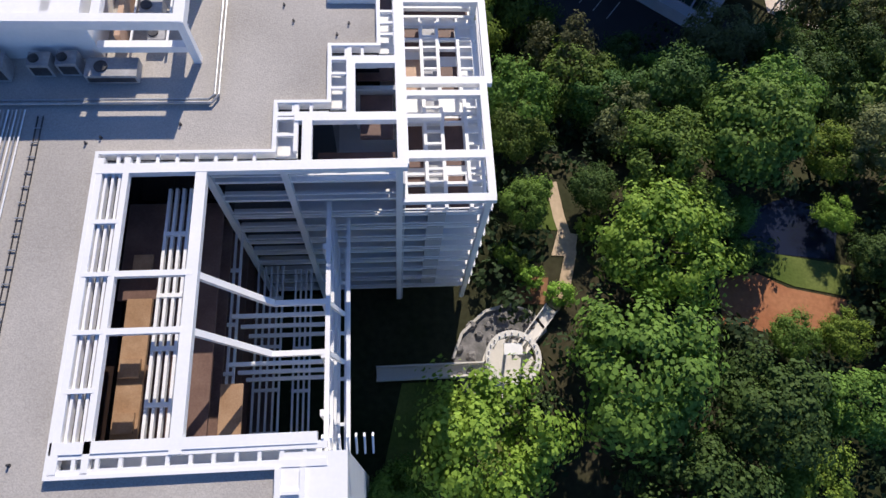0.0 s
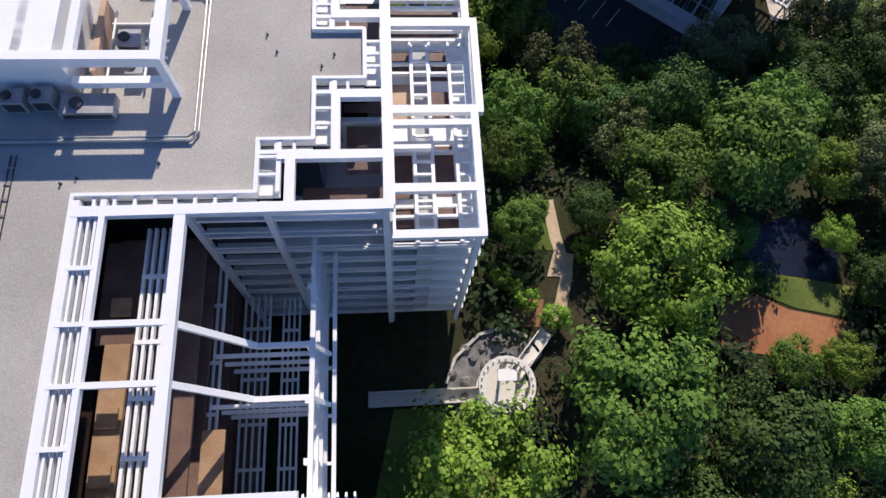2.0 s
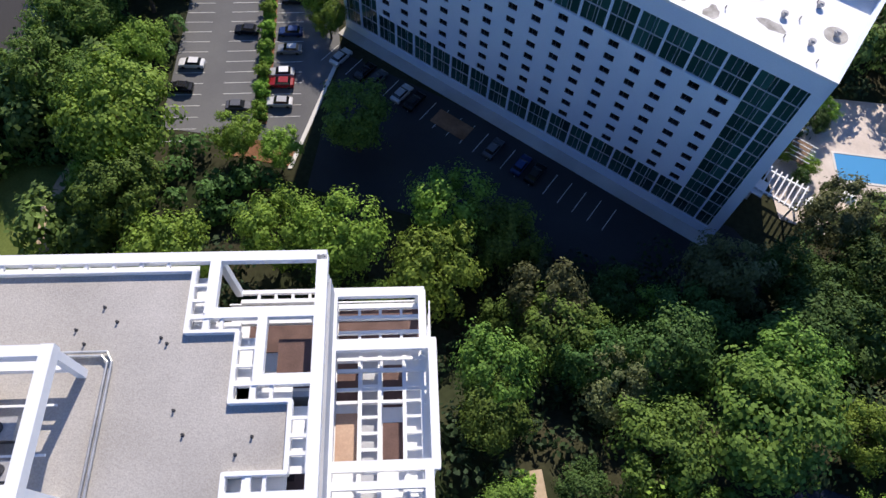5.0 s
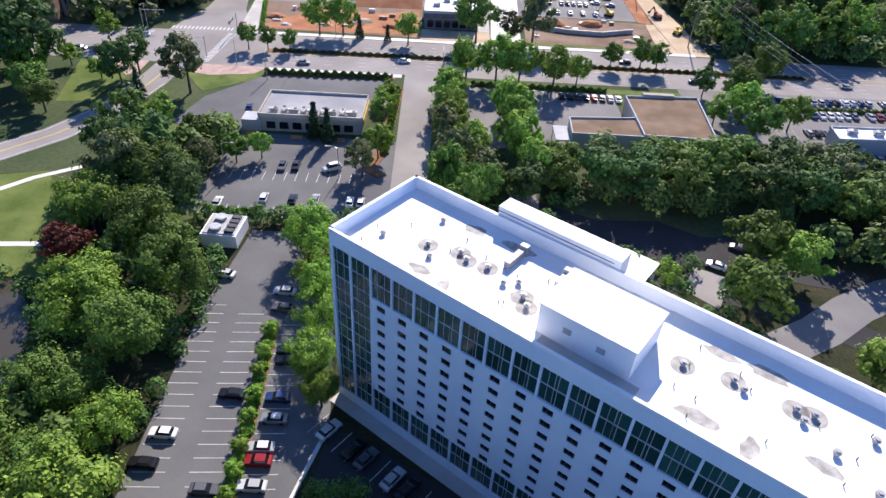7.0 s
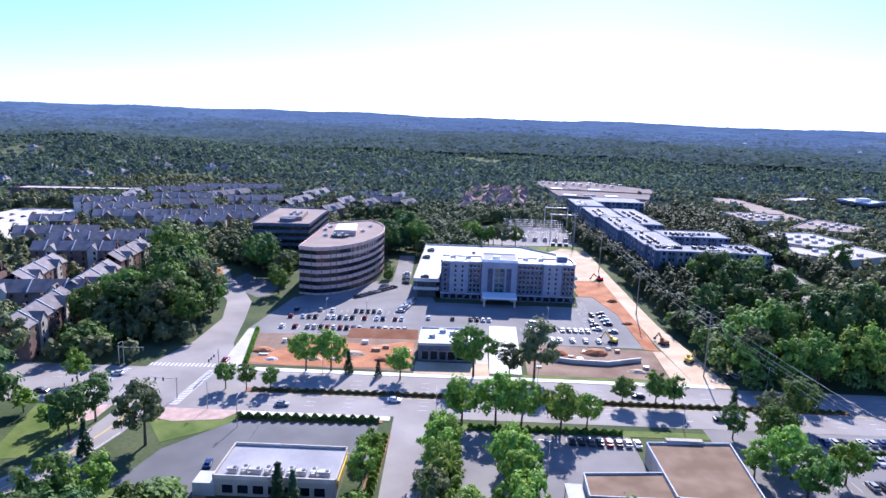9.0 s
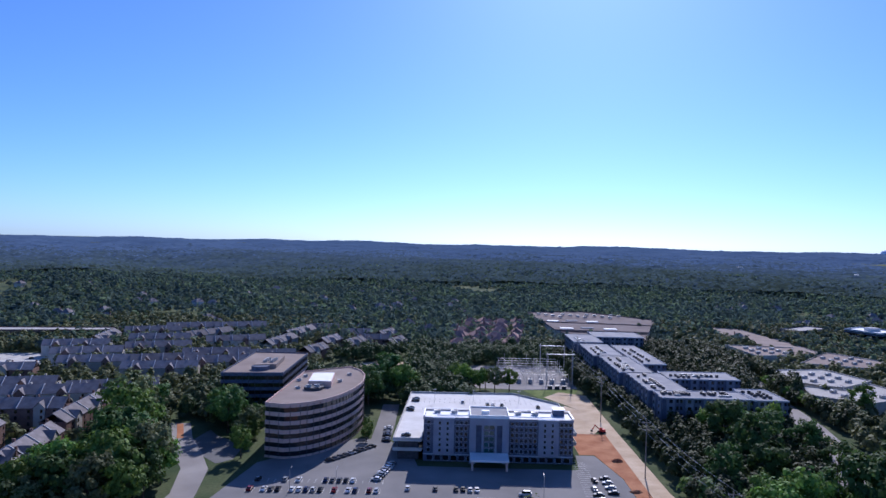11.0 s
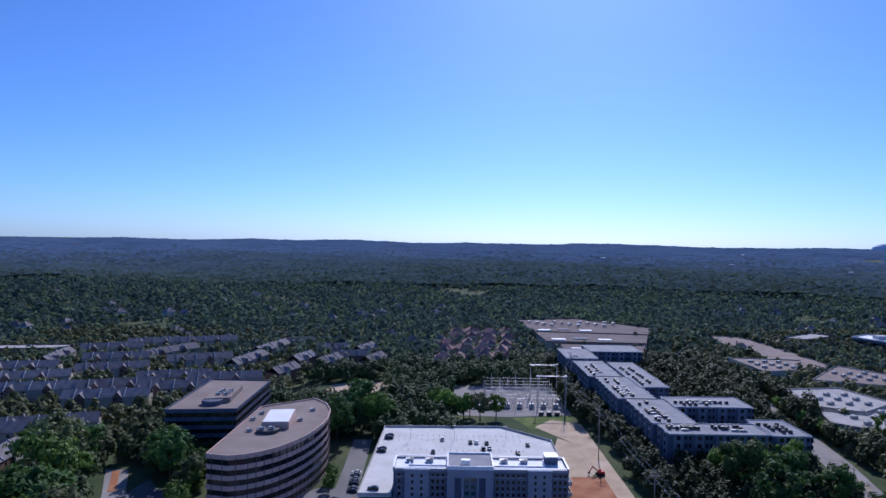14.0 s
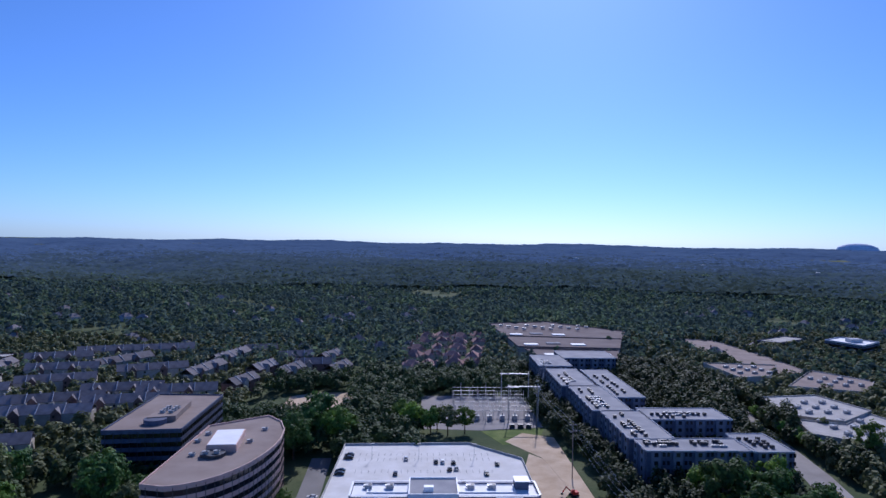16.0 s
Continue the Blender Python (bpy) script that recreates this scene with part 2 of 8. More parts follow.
# Haze is put into these two leaf colours, more for the farther woods.
LEAF_HAZE_DEEP = leaf_mat("leaf_blue_green", (0.1, 0.155, 0.29), (0.17, 0.245, 0.41), grain=0.006, gloss=0.0, detail=8, thin=0.35)
LEAF_HAZE_THIN = leaf_mat("leaf_far_woods", (0.058, 0.092, 0.115), (0.13, 0.185, 0.195), grain=0.011, gloss=0.0, detail=8, thin=0.35)

# ---- building tools ----
class Solid:
    """Gathers boxes, beams and prisms into one mesh; place maps each corner, where given."""

    def __init__(self, place=None):
        self.v, self.f, self.place = [], [], place

    def add(self, verts, faces):
        k = len(self.v)
        self.v += [self.place(*p) if self.place else tuple(p) for p in verts]
        self.f += [tuple(i + k for i in f) for f in faces]
        return self

    def box(self, x0, y0, z0, x1, y1, z1):
        return self.add([(x0, y0, z0), (x1, y0, z0), (x1, y1, z0), (x0, y1, z0), (x0, y0, z1), (x1, y0, z1), (x1, y1, z1), (x0, y1, z1)],
                        [(3, 2, 1, 0), (4, 5, 6, 7), (0, 1, 5, 4), (1, 2, 6, 5), (2, 3, 7, 6), (3, 0, 4, 7)])

    def beam(self, p, q, w, h):
        """A bar from p to q, w wide and h high, its top at the height given."""
        p, q = Vector(p), Vector(q)
        side = (q - p).cross(Vector((0, 0, 1)))
        side = (side.normalized() if side.length > 1e-6 else Vector((1, 0, 0))) * (w / 2)
        up = side.cross(q - p).normalized() * h if (q - p).cross(Vector((0, 0, 1))).length > 1e-6 else Vector((0, h / 1, 0))
        c = [p - side - up, p + side - up, p + side, p - side, q - side - up, q + side - up, q + side, q - side]
        return self.add([tuple(v) for v in c], [(0, 1, 2, 3), (7, 6, 5, 4), (0, 4, 5, 1), (1, 5, 6, 2), (2, 6, 7, 3), (3, 7, 4, 0)])

    def prism(self, pts, z0, z1):
        n = len(pts)
        sides = [(i, (i + 1) % n, n + (i + 1) % n, n + i) for i in range(n)]
        return self.add([(x, y, z0) for x, y in pts] + [(x, y, z1) for x, y in pts], [tuple(range(n))[::-1], tuple(range(n, 2 * n))] + sides)

    def cyl(self, x, y, z0, z1, r, n=10, r2=None):
        r2 = r if r2 is None else r2
        a = [2 * math.pi * i / n for i in range(n)]
        return self.add([(x + r * math.cos(t), y + r * math.sin(t), z0) for t in a] + [(x + r2 * math.cos(t), y + r2 * math.sin(t), z1) for t in a],
                        [tuple(range(n))[::-1], tuple(range(n, 2 * n))] + [(i, (i + 1) % n, n + (i + 1) % n, n + i) for i in range(n)])

    def tube(self, pts, r, n=6):
        p = [Vector(q) for q in pts]
        verts, m = [], len(p)
        for k in range(m):
            d = (p[min(k + 1, m - 1)] - p[max(k - 1, 0)]).to_track_quat("Z", "Y").to_matrix()
            verts += [tuple(p[k] + d @ Vector((r * math.cos(2 * math.pi * i / n), r * math.sin(2 * math.pi * i / n), 0))) for i in range(n)]
        return self.add(verts, [tuple(range(n))[::-1], tuple(range(n * (m - 1), n * m))] +
                        [(k * n + i, k * n + (i + 1) % n, (k + 1) * n + (i + 1) % n, (k + 1) * n + i) for k in range(m - 1) for i in range(n)])

    def gable(self, x0, y0, x1, y1, z, rise, over=0.4):
        """A pitched roof with its ridge along x."""
        m, t = (y0 + y1) / 2, 0.25
        x0, x1, y0, y1 = x0 - over, x1 + over, y0 - over, y1 + over
        lo = [(x0, y0, z), (x1, y0, z), (x1, y1, z), (x0, y1, z), (x0, m, z + rise), (x1, m, z + rise)]
        return self.add(lo + [(a, b, c - t) for a, b, c in lo],
                        [(0, 1, 5, 4), (2, 3, 4, 5), (7, 6, 10, 11), (9, 8, 11, 10), (0, 6, 7, 1), (2, 8, 9, 3), (0, 4, 10, 6), (4, 3, 9, 10), (1, 7, 11, 5), (5, 11, 8, 2)])

    def hip(self, x0, y0, x1, y1, z, rise, over=0.5):
        x0, x1, y0, y1 = x0 - over, x1 + over, y0 - over, y1 + over
        d = min(x1 - x0, y1 - y0) / 2
        if x1 - x0 >= y1 - y0:
            r = [(x0 + d * 0.9, (y0 + y1) / 2, z + rise), (x1 - d * 0.9, (y0 + y1) / 2, z + rise)]
            f = [(0, 1, 5, 4), (1, 2, 5), (2, 3, 4, 5), (3, 0, 4)]
        else:
            r = [((x0 + x1) / 2, y0 + d * 0.9, z + rise), ((x0 + x1) / 2, y1 - d * 0.9, z + rise)]
            f = [(0, 1, 4), (1, 2, 5, 4), (2, 3, 5), (3, 0, 4, 5)]
        return self.add([(x0, y0, z), (x1, y0, z), (x1, y1, z), (x0, y1, z)] + r, f + [(3, 2, 1, 0)])

    def mesh(self, name, material):
        me = bpy.data.meshes.new(name)
        me.from_pydata(self.v, [], self.f)
        me.materials.append(material)
        me.update()
        return me


def part(name, solid, material, parent, label=""):
    ob = new(name, solid.mesh(name, material) if isinstance(solid, Solid) else solid)
    ob.parent = parent
    return tagged(ob, label)


def thing(name, label, category, group="", at=None, kind=""):
    ob = new(name)
    ob.empty_display_size = 0.5
    if at is not None:
        ob.matrix_world = at
    return tagged(ob, label, category, group, kind)


def single(name, solid, material, label, category="", group="", kind="", at=None):
    ob = new(name, solid.mesh(name, material) if isinstance(solid, Solid) else solid)
    if at is not None:
        ob.matrix_world = at
    return tagged(ob, label, category, group, kind)


def inside(poly, x, y):
    """Which of the points lie in the polygon."""
    hit = np.zeros(len(x), bool)
    for (ax, ay), (bx, by) in zip(poly, poly[1:] + poly[:1]):
        if ay != by:
            hit ^= ((ay > y) != (by > y)) & (x < (bx - ax) * (y - ay) / (by - ay) + ax)
    return hit


def smooth(a, b, v):
    t = np.clip((v - a) / (b - a), 0, 1)
    return t * t * (3 - 2 * t)


GARDEN_Z = 13.3
VIEW_WARP = np.array([[1.0136, 0.0077, -2.0], [0.0016, 0.9285, 0.38], [-3.4e-5, 8.8e-5, 1.0]])
GARDEN_WARP = np.array([[1.0, 0.047, -2.26], [-0.034, 0.985, -0.86]])


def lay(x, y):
    """Warps drafted positions to fit the camera's view; the garden's warp joins the town's between y = -26 and 0."""
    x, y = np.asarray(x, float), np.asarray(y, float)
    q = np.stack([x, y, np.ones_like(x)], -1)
    town, garden = q @ VIEW_WARP.T, q @ GARDEN_WARP.T
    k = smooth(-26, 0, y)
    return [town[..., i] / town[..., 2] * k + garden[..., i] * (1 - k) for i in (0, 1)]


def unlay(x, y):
    """From the warped ground back to the town's drafted positions."""
    q = np.stack([x, y, np.ones_like(x)], -1) @ np.linalg.inv(VIEW_WARP).T
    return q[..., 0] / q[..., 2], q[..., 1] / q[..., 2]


def land(x, y):
    """The height of the ground: a terrace by the tower's garden, a flat middle, low rolls far off, and a rise that
    lifts the far edge to the camera's horizon.
    """
    x, y = np.asarray(x, float), np.asarray(y, float)
    far = np.hypot(x, y)
    roll = 6 * np.sin(x / 310 + 1.3) * np.sin(y / 270) + 4 * np.sin(x / 140 + y / 190)
    ridge = np.abs(np.sin(y / 520 + 0.9 * np.sin(x / 900 + 0.5) + 0.35 * np.sin(x / 260))) ** 2 * (11 + 8 * np.sin(x / 700 + y / 1500)) * (1 - 0.8 * smooth(2600, 4000, far))
    return GARDEN_Z * (1 - smooth(-30, -2, y)) + smooth(700, 1300, far) * (roll + ridge) + 68 * smooth(2500, 4850, far)

# ---- ground ----
def sheet():
    near_x, near_y = np.arange(-320, 321, 16.0), np.arange(-176, 961, 8.0)
    out = np.array([400, 520, 680, 900, 1200, 1600, 2100, 2700, 3400, 4200, 4900.0])
    xs = np.concatenate([-out[::-1], near_x, out])
    ys = np.concatenate([[-700, -500, -300], near_y, [1040, 1160, 1320, 1520, 1760, 2050, 2400, 2800, 3250, 3700, 4150, 4600, 4950.0]])
    gx, gy = np.meshgrid(xs, ys)
    gz = land(gx, gy)
    n, w = len(ys), len(xs)
    verts = np.stack([gx, gy, gz], -1).reshape(-1, 3).tolist()
    faces = [(j * w + i, j * w + i + 1, (j + 1) * w + i + 1, (j + 1) * w + i) for j in range(n - 1) for i in range(w - 1)]
    me = bpy.data.meshes.new("ground")
    me.from_pydata(verts, [], faces)
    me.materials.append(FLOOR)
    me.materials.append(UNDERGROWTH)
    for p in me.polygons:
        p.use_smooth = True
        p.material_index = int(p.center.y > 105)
    return me


tagged(new("ground", sheet()), "dark woodland floor of soil and leaf litter", "ground", kind="structure")

KEEP_OUT = []


def slab(name, pts, top, material, label, category="pavement", keep=True, base=0.0, deep=0.4):
    """A flat piece of ground, a few centimetres proud."""
    if keep:
        KEEP_OUT.append(pts)
    return single(name, Solid().prism(pts, base - deep, base + top), material, label, category, kind="structure")


def ribbon(pts, w):
    """The outline of a way of that width along a line."""
    p = [Vector((*q, 0)) for q in pts]
    left, right = [], []
    for i, q in enumerate(p):
        d = (p[min(i + 1, len(p) - 1)] - p[max(i - 1, 0)]).normalized()
        s = Vector((-d.y, d.x, 0)) * (w / 2)
        left.append(tuple((q + s)[:2])); right.append(tuple((q - s)[:2]))
    return right + left[::-1]


# the main road, its side streets and the junction
slab("road_main", [(-420, 214), (420, 214), (420, 249), (-420, 249)], 0.05, OLDROAD, "wide pale worn asphalt avenue", "road")
slab("road_north", [(-112, 248.9), (-80, 248.9), (-84, 262), (-90, 280), (-96, 315), (-102, 345), (-115, 372), (-128, 395), (-139, 422), (-150, 422), (-136, 390), (-126, 366), (-114, 345), (-106, 314), (-106, 280)], 0.055, OLDROAD, "pale asphalt side street curving up from the junction", "road")
slab("road_west", ribbon([(-99, 214.1), (-100, 195), (-104, 172), (-112, 154), (-124, 138), (-160, 108), (-260, 60)], 10.5), 0.055, OLDROAD, "curving two-lane asphalt street", "road")
slab("road_drive", [(-17, 118), (-8, 118), (-8, 214.1), (-19, 214.1)], 0.056, OLDROAD, "pale asphalt driveway between the lots", "road")
slab("median", ribbon([(-70, 231), (-20, 231.5), (60, 231), (130, 231)], 3.4), 0.2, MULCH, "narrow mulched median", "median", keep=False)
slab("pavement_north", [(-80, 249.2), (92, 249.2), (92, 252.5), (-80, 252.5)], 0.17, PALE, "pale concrete pavement beside the avenue")
slab("pavement_south", [(-66, 210.5), (-20, 210.5), (-20, 213.6), (-66, 213.6)], 0.17, PALE, "pale concrete pavement beside the avenue")
slab("pavement_corner", [(-86, 251), (-80, 249.2), (-78, 262), (-86, 300), (-90, 300)], 0.17, CONCRETE, "curved pale concrete corner pavement")

# markings of the junction
def zebra(x0, y0, x1, y1, across, count, words):
    """Bars from one kerb to the other, each a painted strip of its own."""
    bar = Solid().box(-0.3 if across else -1.5, -1.5 if across else -0.3, 0.0, 0.3 if across else 1.5, 1.5 if across else 0.3, 0.02).mesh("crossing_bar", PAINT)
    crossing = thing("crosswalk", words, "crosswalk", "crosswalks")
    for i in range(count):
        u = (i + 0.5) / count
        part("bar", bar, PAINT, crossing).matrix_basis = Matrix.Translation((x0 + (x1 - x0) * u, y0 + (y1 - y0) * u, 0.055))


zebra(-89, 216, -87.2, 248, False, 22, "worn white zebra crossing over the avenue")
zebra(-120.6, 216, -117.6, 247, False, 20, "faded white zebra crossing at the curving street")
zebra(-104, 212, -92, 212, True, 9, "white zebra crossing at the mouth of the street")
zebra(-112, 252, -88, 253, True, 16, "faded white zebra crossing beside the shaded corner")
slab("corner_paving", [(-91, 213.8), (-66, 213.8), (-70, 206.8), (-84, 203.8), (-91, 206)], 0.13, BRICKPAVE, "faded pink brick corner paving", "pavement")
slab("corner_paving_west", [(-126, 213.8), (-107, 213.8), (-107, 203), (-110, 200), (-116, 209)], 0.13, BRICKPAVE, "faded pink brick corner paving", "pavement")
for y in (219.5, 223, 226.5, 235.5, 239, 243):
    s = Solid()
    for x in np.arange(-60, 320, 12.0):
        s.box(x, y - 0.08, 0.05, x + 3, y + 0.08, 0.07)
    for x in np.arange(-330, -130, 12.0):
        s.box(x, y - 0.08, 0.05, x + 3, y + 0.08, 0.07)
    single("lane_line", s, PAINT, "dashed white lane line on asphalt", "marking", "lane lines", kind="structure")
for y in (228.6, 233.6):
    single("edge_line", Solid().box(-60, y - 0.1, 0.05, 320, y + 0.1, 0.07), YELLOW, "solid yellow line on asphalt", "marking", "edge lines", kind="structure")
single("centre_line", Solid().prism(ribbon([(-99, 210), (-100, 195), (-104, 172), (-112, 154), (-124, 138), (-160, 108)], 0.35), 0.05, 0.08), YELLOW, "yellow centre line of the curving street", "marking", kind="structure")
for d in (-4.6, 4.6):
    single("edge_line", Solid().prism(ribbon([(-100 + d, 195), (-104 + d, 172), (-112 + d * 0.9, 154 - d * 0.3), (-124 + d * 0.75, 138 - d * 0.6), (-160 + d * 0.6, 108 - d * 0.8)], 0.2), 0.05, 0.08), PAINT, "white edge line of the curving street", "marking", "edge lines", kind="structure")

# lots
slab("parking_west", [(-49.5, 33), (-26.2, 29), (-20.5, 52), (-24, 80), (-38, 110), (-47, 110), (-50, 80)], 0.05, ASPHALT, "asphalt car park with painted stalls", "car park")
slab("parking_hotel_front", [(-24, 20), (0, 12), (38, -4), (50, 2), (44, 12), (-20.2, 52.2)], 0.045, SHADED_ASPHALT, "asphalt forecourt below the hotel, coloured dark for its shade", "car park", keep=False)
slab("parking_restaurant", [(-66, 117), (-17, 118), (-17, 160), (-62, 162)], 0.05, ASPHALT, "asphalt car park of the restaurant", "car park")
slab("parking_loop", [(-84, 165), (-62, 162), (-58, 190), (-58, 208), (-66, 206), (-80, 186)], 0.05, ASPHALT, "curving asphalt drive-through lane", "car park")
slab("lot_rear", [(-57.9, 181.4), (-23, 181.4), (-23, 207), (-57.9, 206.5)], 0.047, ASPHALT, "asphalt yard behind the restaurant", "car park")
slab("parking_shop", [(2, 160), (52, 160), (52, 206), (2, 206)], 0.05, LOT, "asphalt car park beside the brown-roofed shop", "car park")
slab("parking_east", [(76, 150), (210, 150), (210, 214.2), (76, 214.2)], 0.05, LOT, "large busy asphalt car park", "car park")
slab("parking_inn", [(-86, 294.2), (-16, 297.2), (-16, 290), (12, 291), (26, 293), (77.2, 293), (77.2, 346), (71, 380), (62, 380), (60, 357), (-12, 357), (-16, 378), (-30, 400), (-42, 372), (-58, 356), (-84, 356)], 0.05, LOT, "new asphalt car park of the inn", "car park")
slab("drive_behind", ribbon([(-33, 385), (-34, 430), (-36, 480)], 10), 0.052, LOT, "asphalt drive between the office and the deck", "road")
slab("drive_hotel", ribbon([(14, 84), (30, 96), (52, 98), (74, 88), (88, 76), (120, 60)], 9), 0.05, SHADED_ASPHALT, "shaded asphalt drive behind the hotel", "road")
# Sunlight on the drive, painted as a paler patch over the dark one.
slab("apron_hotel", [(49, 95), (53.5, 104), (60.5, 100), (55, 88.5)], 0.06, OLDROAD, "patch of the drive in paler asphalt, coloured as sunlit", keep=True)
slab("apron_corner", ribbon([(62, 76), (74, 83), (84, 91), (96, 98), (116, 104)], 9), 0.062, LOT, "curving asphalt drive behind the hotel", "road")
slab("drive_shaded", ribbon([(14, 128), (33, 118), (48, 119), (60, 110.5), (72, 105), (92, 100)], 9), 0.054, SHADED_ASPHALT, "shaded asphalt drive under tall trees", "road")
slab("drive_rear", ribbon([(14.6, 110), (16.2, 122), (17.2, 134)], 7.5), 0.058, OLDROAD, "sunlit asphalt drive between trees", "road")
slab("drive_loop", [(19, 112), (26, 123), (44, 117), (62, 117), (98, 130), (104, 121), (68, 106), (52, 104), (40, 106)], 0.052, SHADED_ASPHALT, "asphalt turning loop behind the hotel, coloured dark for shade", "road")
slab("lawn_path", [(-73, 1), (-61, 0), (-60, 24), (-72, 26)], 0.05, GRASS, "sunlit grass beside the woodland path", "lawn")
slab("lawn_west", [(-140, 88), (-84, 88), (-89, 101), (-95, 119), (-104, 133), (-120, 128), (-140, 112)], 0.06, GRASS, "bright mown lawn", "lawn")
slab("lawn_corner", [(-82, 190), (-70, 200), (-62, 213), (-92, 213), (-92, 205)], 0.06, GRASS, "bright roadside grass", "lawn")
slab("lawn_verge", [(-122, 176), (-112, 178), (-108, 205), (-118, 213), (-130, 213)], 0.06, GRASS, "grass verge by the junction", "lawn", keep=True)
slab("lawn_pole", [(50, 534), (60, 505), (80, 510), (89, 541)], 0.06, GRASS, "grass beside the substation", "lawn")
slab("lawn_hill", [(88, 60), (112, 44), (130, 60), (100, 84)], 0.06, GRASS, "bright grass bank", "lawn", keep=False)
slab("path_lawn", ribbon([(-140, 97), (-101, 99.3), (-84, 101)], 1.8), 0.09, PALE, "pale path across the lawn", "path")
slab("path_street", ribbon([(-150, 92), (-118, 114), (-106, 129), (-97, 136)], 1.8), 0.09, PALE, "pale pavement beside the curving street", "path")
slab("path_trees", ribbon([(-58.6, -1), (-59.4, 2.2), (-62.6, 9.4), (-63.6, 15.6), (-62.4, 21.7), (-60, 30)], 1.9), 0.09, DIRT, "narrow pale path between trees", "path")
slab("pond_west", [(-106, 44), (-80, 42), (-74, 58), (-82, 78), (-90, 87), (-106, 87)], 0.04, BROWNWATER, "still brown pond", "pond")

# verges and beds
slab("verge_inn", [(-90, 300.5), (-84.2, 300.5), (-58, 356.2), (-42, 372.2), (-34, 400), (-46, 400), (-84, 356.2)], 0.045, LOT, "asphalt drive round the curved office", "road", keep=True)
slab("verge_office", [(-96, 345), (-90, 345), (-84, 362), (-84, 446), (-92, 470), (-96, 425)], 0.06, UNDERGROWTH, "weedy ground beside the curved office", "verge", keep=False)
slab("brick_median", ribbon([(-133, 392), (-138, 405), (-144, 420)], 3.2), 0.16, CLAY, "brick-red paved median in the side street", "median", keep=False)
slab("side_lot", [(-126.5, 380), (-101.5, 353), (-96, 360), (-98, 384), (-116, 398), (-124, 410)], 0.05, ASPHALT, "shaded asphalt yard beside the side street", "road")
slab("bed_shop", [(-15.8, 253), (11.8, 253), (11.8, 266), (-15.8, 266)], 0.09, DIRT, "bare tan ground before the new shop", "bare ground", keep=False)
slab("bed_drive", [(7.2, 266.2), (11.9, 266.2), (11.9, 290), (7.2, 290)], 0.09, CONCRETE, "concrete walk beside the new shop", "pavement", keep=False)
slab("bed_clay", [(24.2, 253), (78, 253), (78, 255.9), (24.2, 255.9)], 0.09, GRASS, "rough grass strip beside the pavement", "lawn", keep=False)
slab("verge_shop", [(2, 206.1), (76, 206.1), (76, 210.4), (2, 210.4)], 0.09, GRASS, "grass verge beside the avenue", "lawn", keep=False)
slab("verge_brown_shop", [(52.2, 150), (75.9, 150), (75.9, 160), (52.2, 160)], 0.06, GRASS, "shaded grass behind the brown-roofed shop", "lawn", keep=False)
slab("verge_restaurant", [(-84, 150), (-66.2, 150), (-62.1, 162), (-84, 164.6)], 0.06, GRASS, "grass beside the restaurant lot", "lawn", keep=False)
slab("verge_drive", [(-8, 118), (2, 118), (2, 206), (-8, 206)], 0.07, GRASS, "grass strip under the driveway trees", "lawn", keep=False)
slab("island_shop", [(13.5, 161), (19, 161), (19, 198), (13.5, 198)], 0.2, MULCH, "kerbed island of mulch in the shop's car park", "planting bed", keep=False)

# building site by the inn
slab("site_soil", [(-84, 256), (-16, 254.5), (-16.5, 297), (-86, 294)], 0.08, SOIL, "brown churned soil of a building site", "bare ground")
slab("site_clay", [(-80, 258.5), (-66, 256.5), (-17, 257.5), (-18, 292), (-33, 284), (-56, 288), (-70, 274)], 0.11, CLAY, "raw orange clay of a building site", "bare ground", keep=False)
slab("site_soil_east", [(26, 256), (78, 256), (80, 290), (38, 292.9), (27, 292.9)], 0.08, SOIL, "brown churned soil beside the shop", "bare ground")
slab("site_strip", [(77.4, 292), (83, 290), (86, 420), (64, 420), (64, 381), (71.2, 381), (77.4, 346)], 0.08, CLAY, "strip of raw clay along the dirt track", "bare ground")
slab("site_corner", [(78.2, 250), (86, 250), (84, 289.8), (80.2, 289.8)], 0.09, DIRT, "tan dirt beside the track", "bare ground")
slab("track_bank", [(98.2, 258), (98.4, 300), (97.5, 420), (95, 518), (91.2, 518), (91.7, 420), (92.6, 330), (96.2, 290)], 0.09, UNDERGROWTH, "weedy brown bank along the dirt track", "verge")
slab("dirt_track", [(86, 250), (98, 250), (96, 290), (92.4, 330), (91.5, 420), (91, 520), (74, 530), (62, 512), (78, 480), (84, 420), (84, 300)], 0.1, DIRT, "tan dirt track", "track")
slab("drive_white", [(12, 256), (24, 256), (26, 318), (14, 318)], 0.1, PALE, "new pale concrete drive", "road")
slab("substation_yard", [(14, 634), (87, 636), (89, 544), (50, 536), (14, 540)], 0.05, OLDROAD, "grey gravel yard of the substation", "yard")
slab("pad_far", [(-80, 560), (-80, 630), (-62, 646), (-36, 644), (-32, 583), (-44, 566)], 0.06, DIRT, "pale bare pad", "yard")
slab("road_east", ribbon([(150, 300), (172, 345), (195, 395), (207, 450), (214, 500), (219, 545), (232, 600)], 14), 0.05, OLDROAD, "pale concrete street beside the apartments", "road")
slab("yard_far_west", [(-400, 490), (-309, 490), (-300, 560), (-340, 650), (-400, 640)], 0.05, CONCRETE, "far pale car park", "car park")

for i in range(9):
    t = i / 8
    single("road_mark", Solid().beam((197.6 + 5 * t, 404 + 26 * t, 0.062), (201.0 + 5 * t, 404.9 + 26 * t, 0.062), 0.45, 0.016), YELLOW, "worn yellow hatching bar on the pale street", "road mark", "yellow hatching", kind="structure")
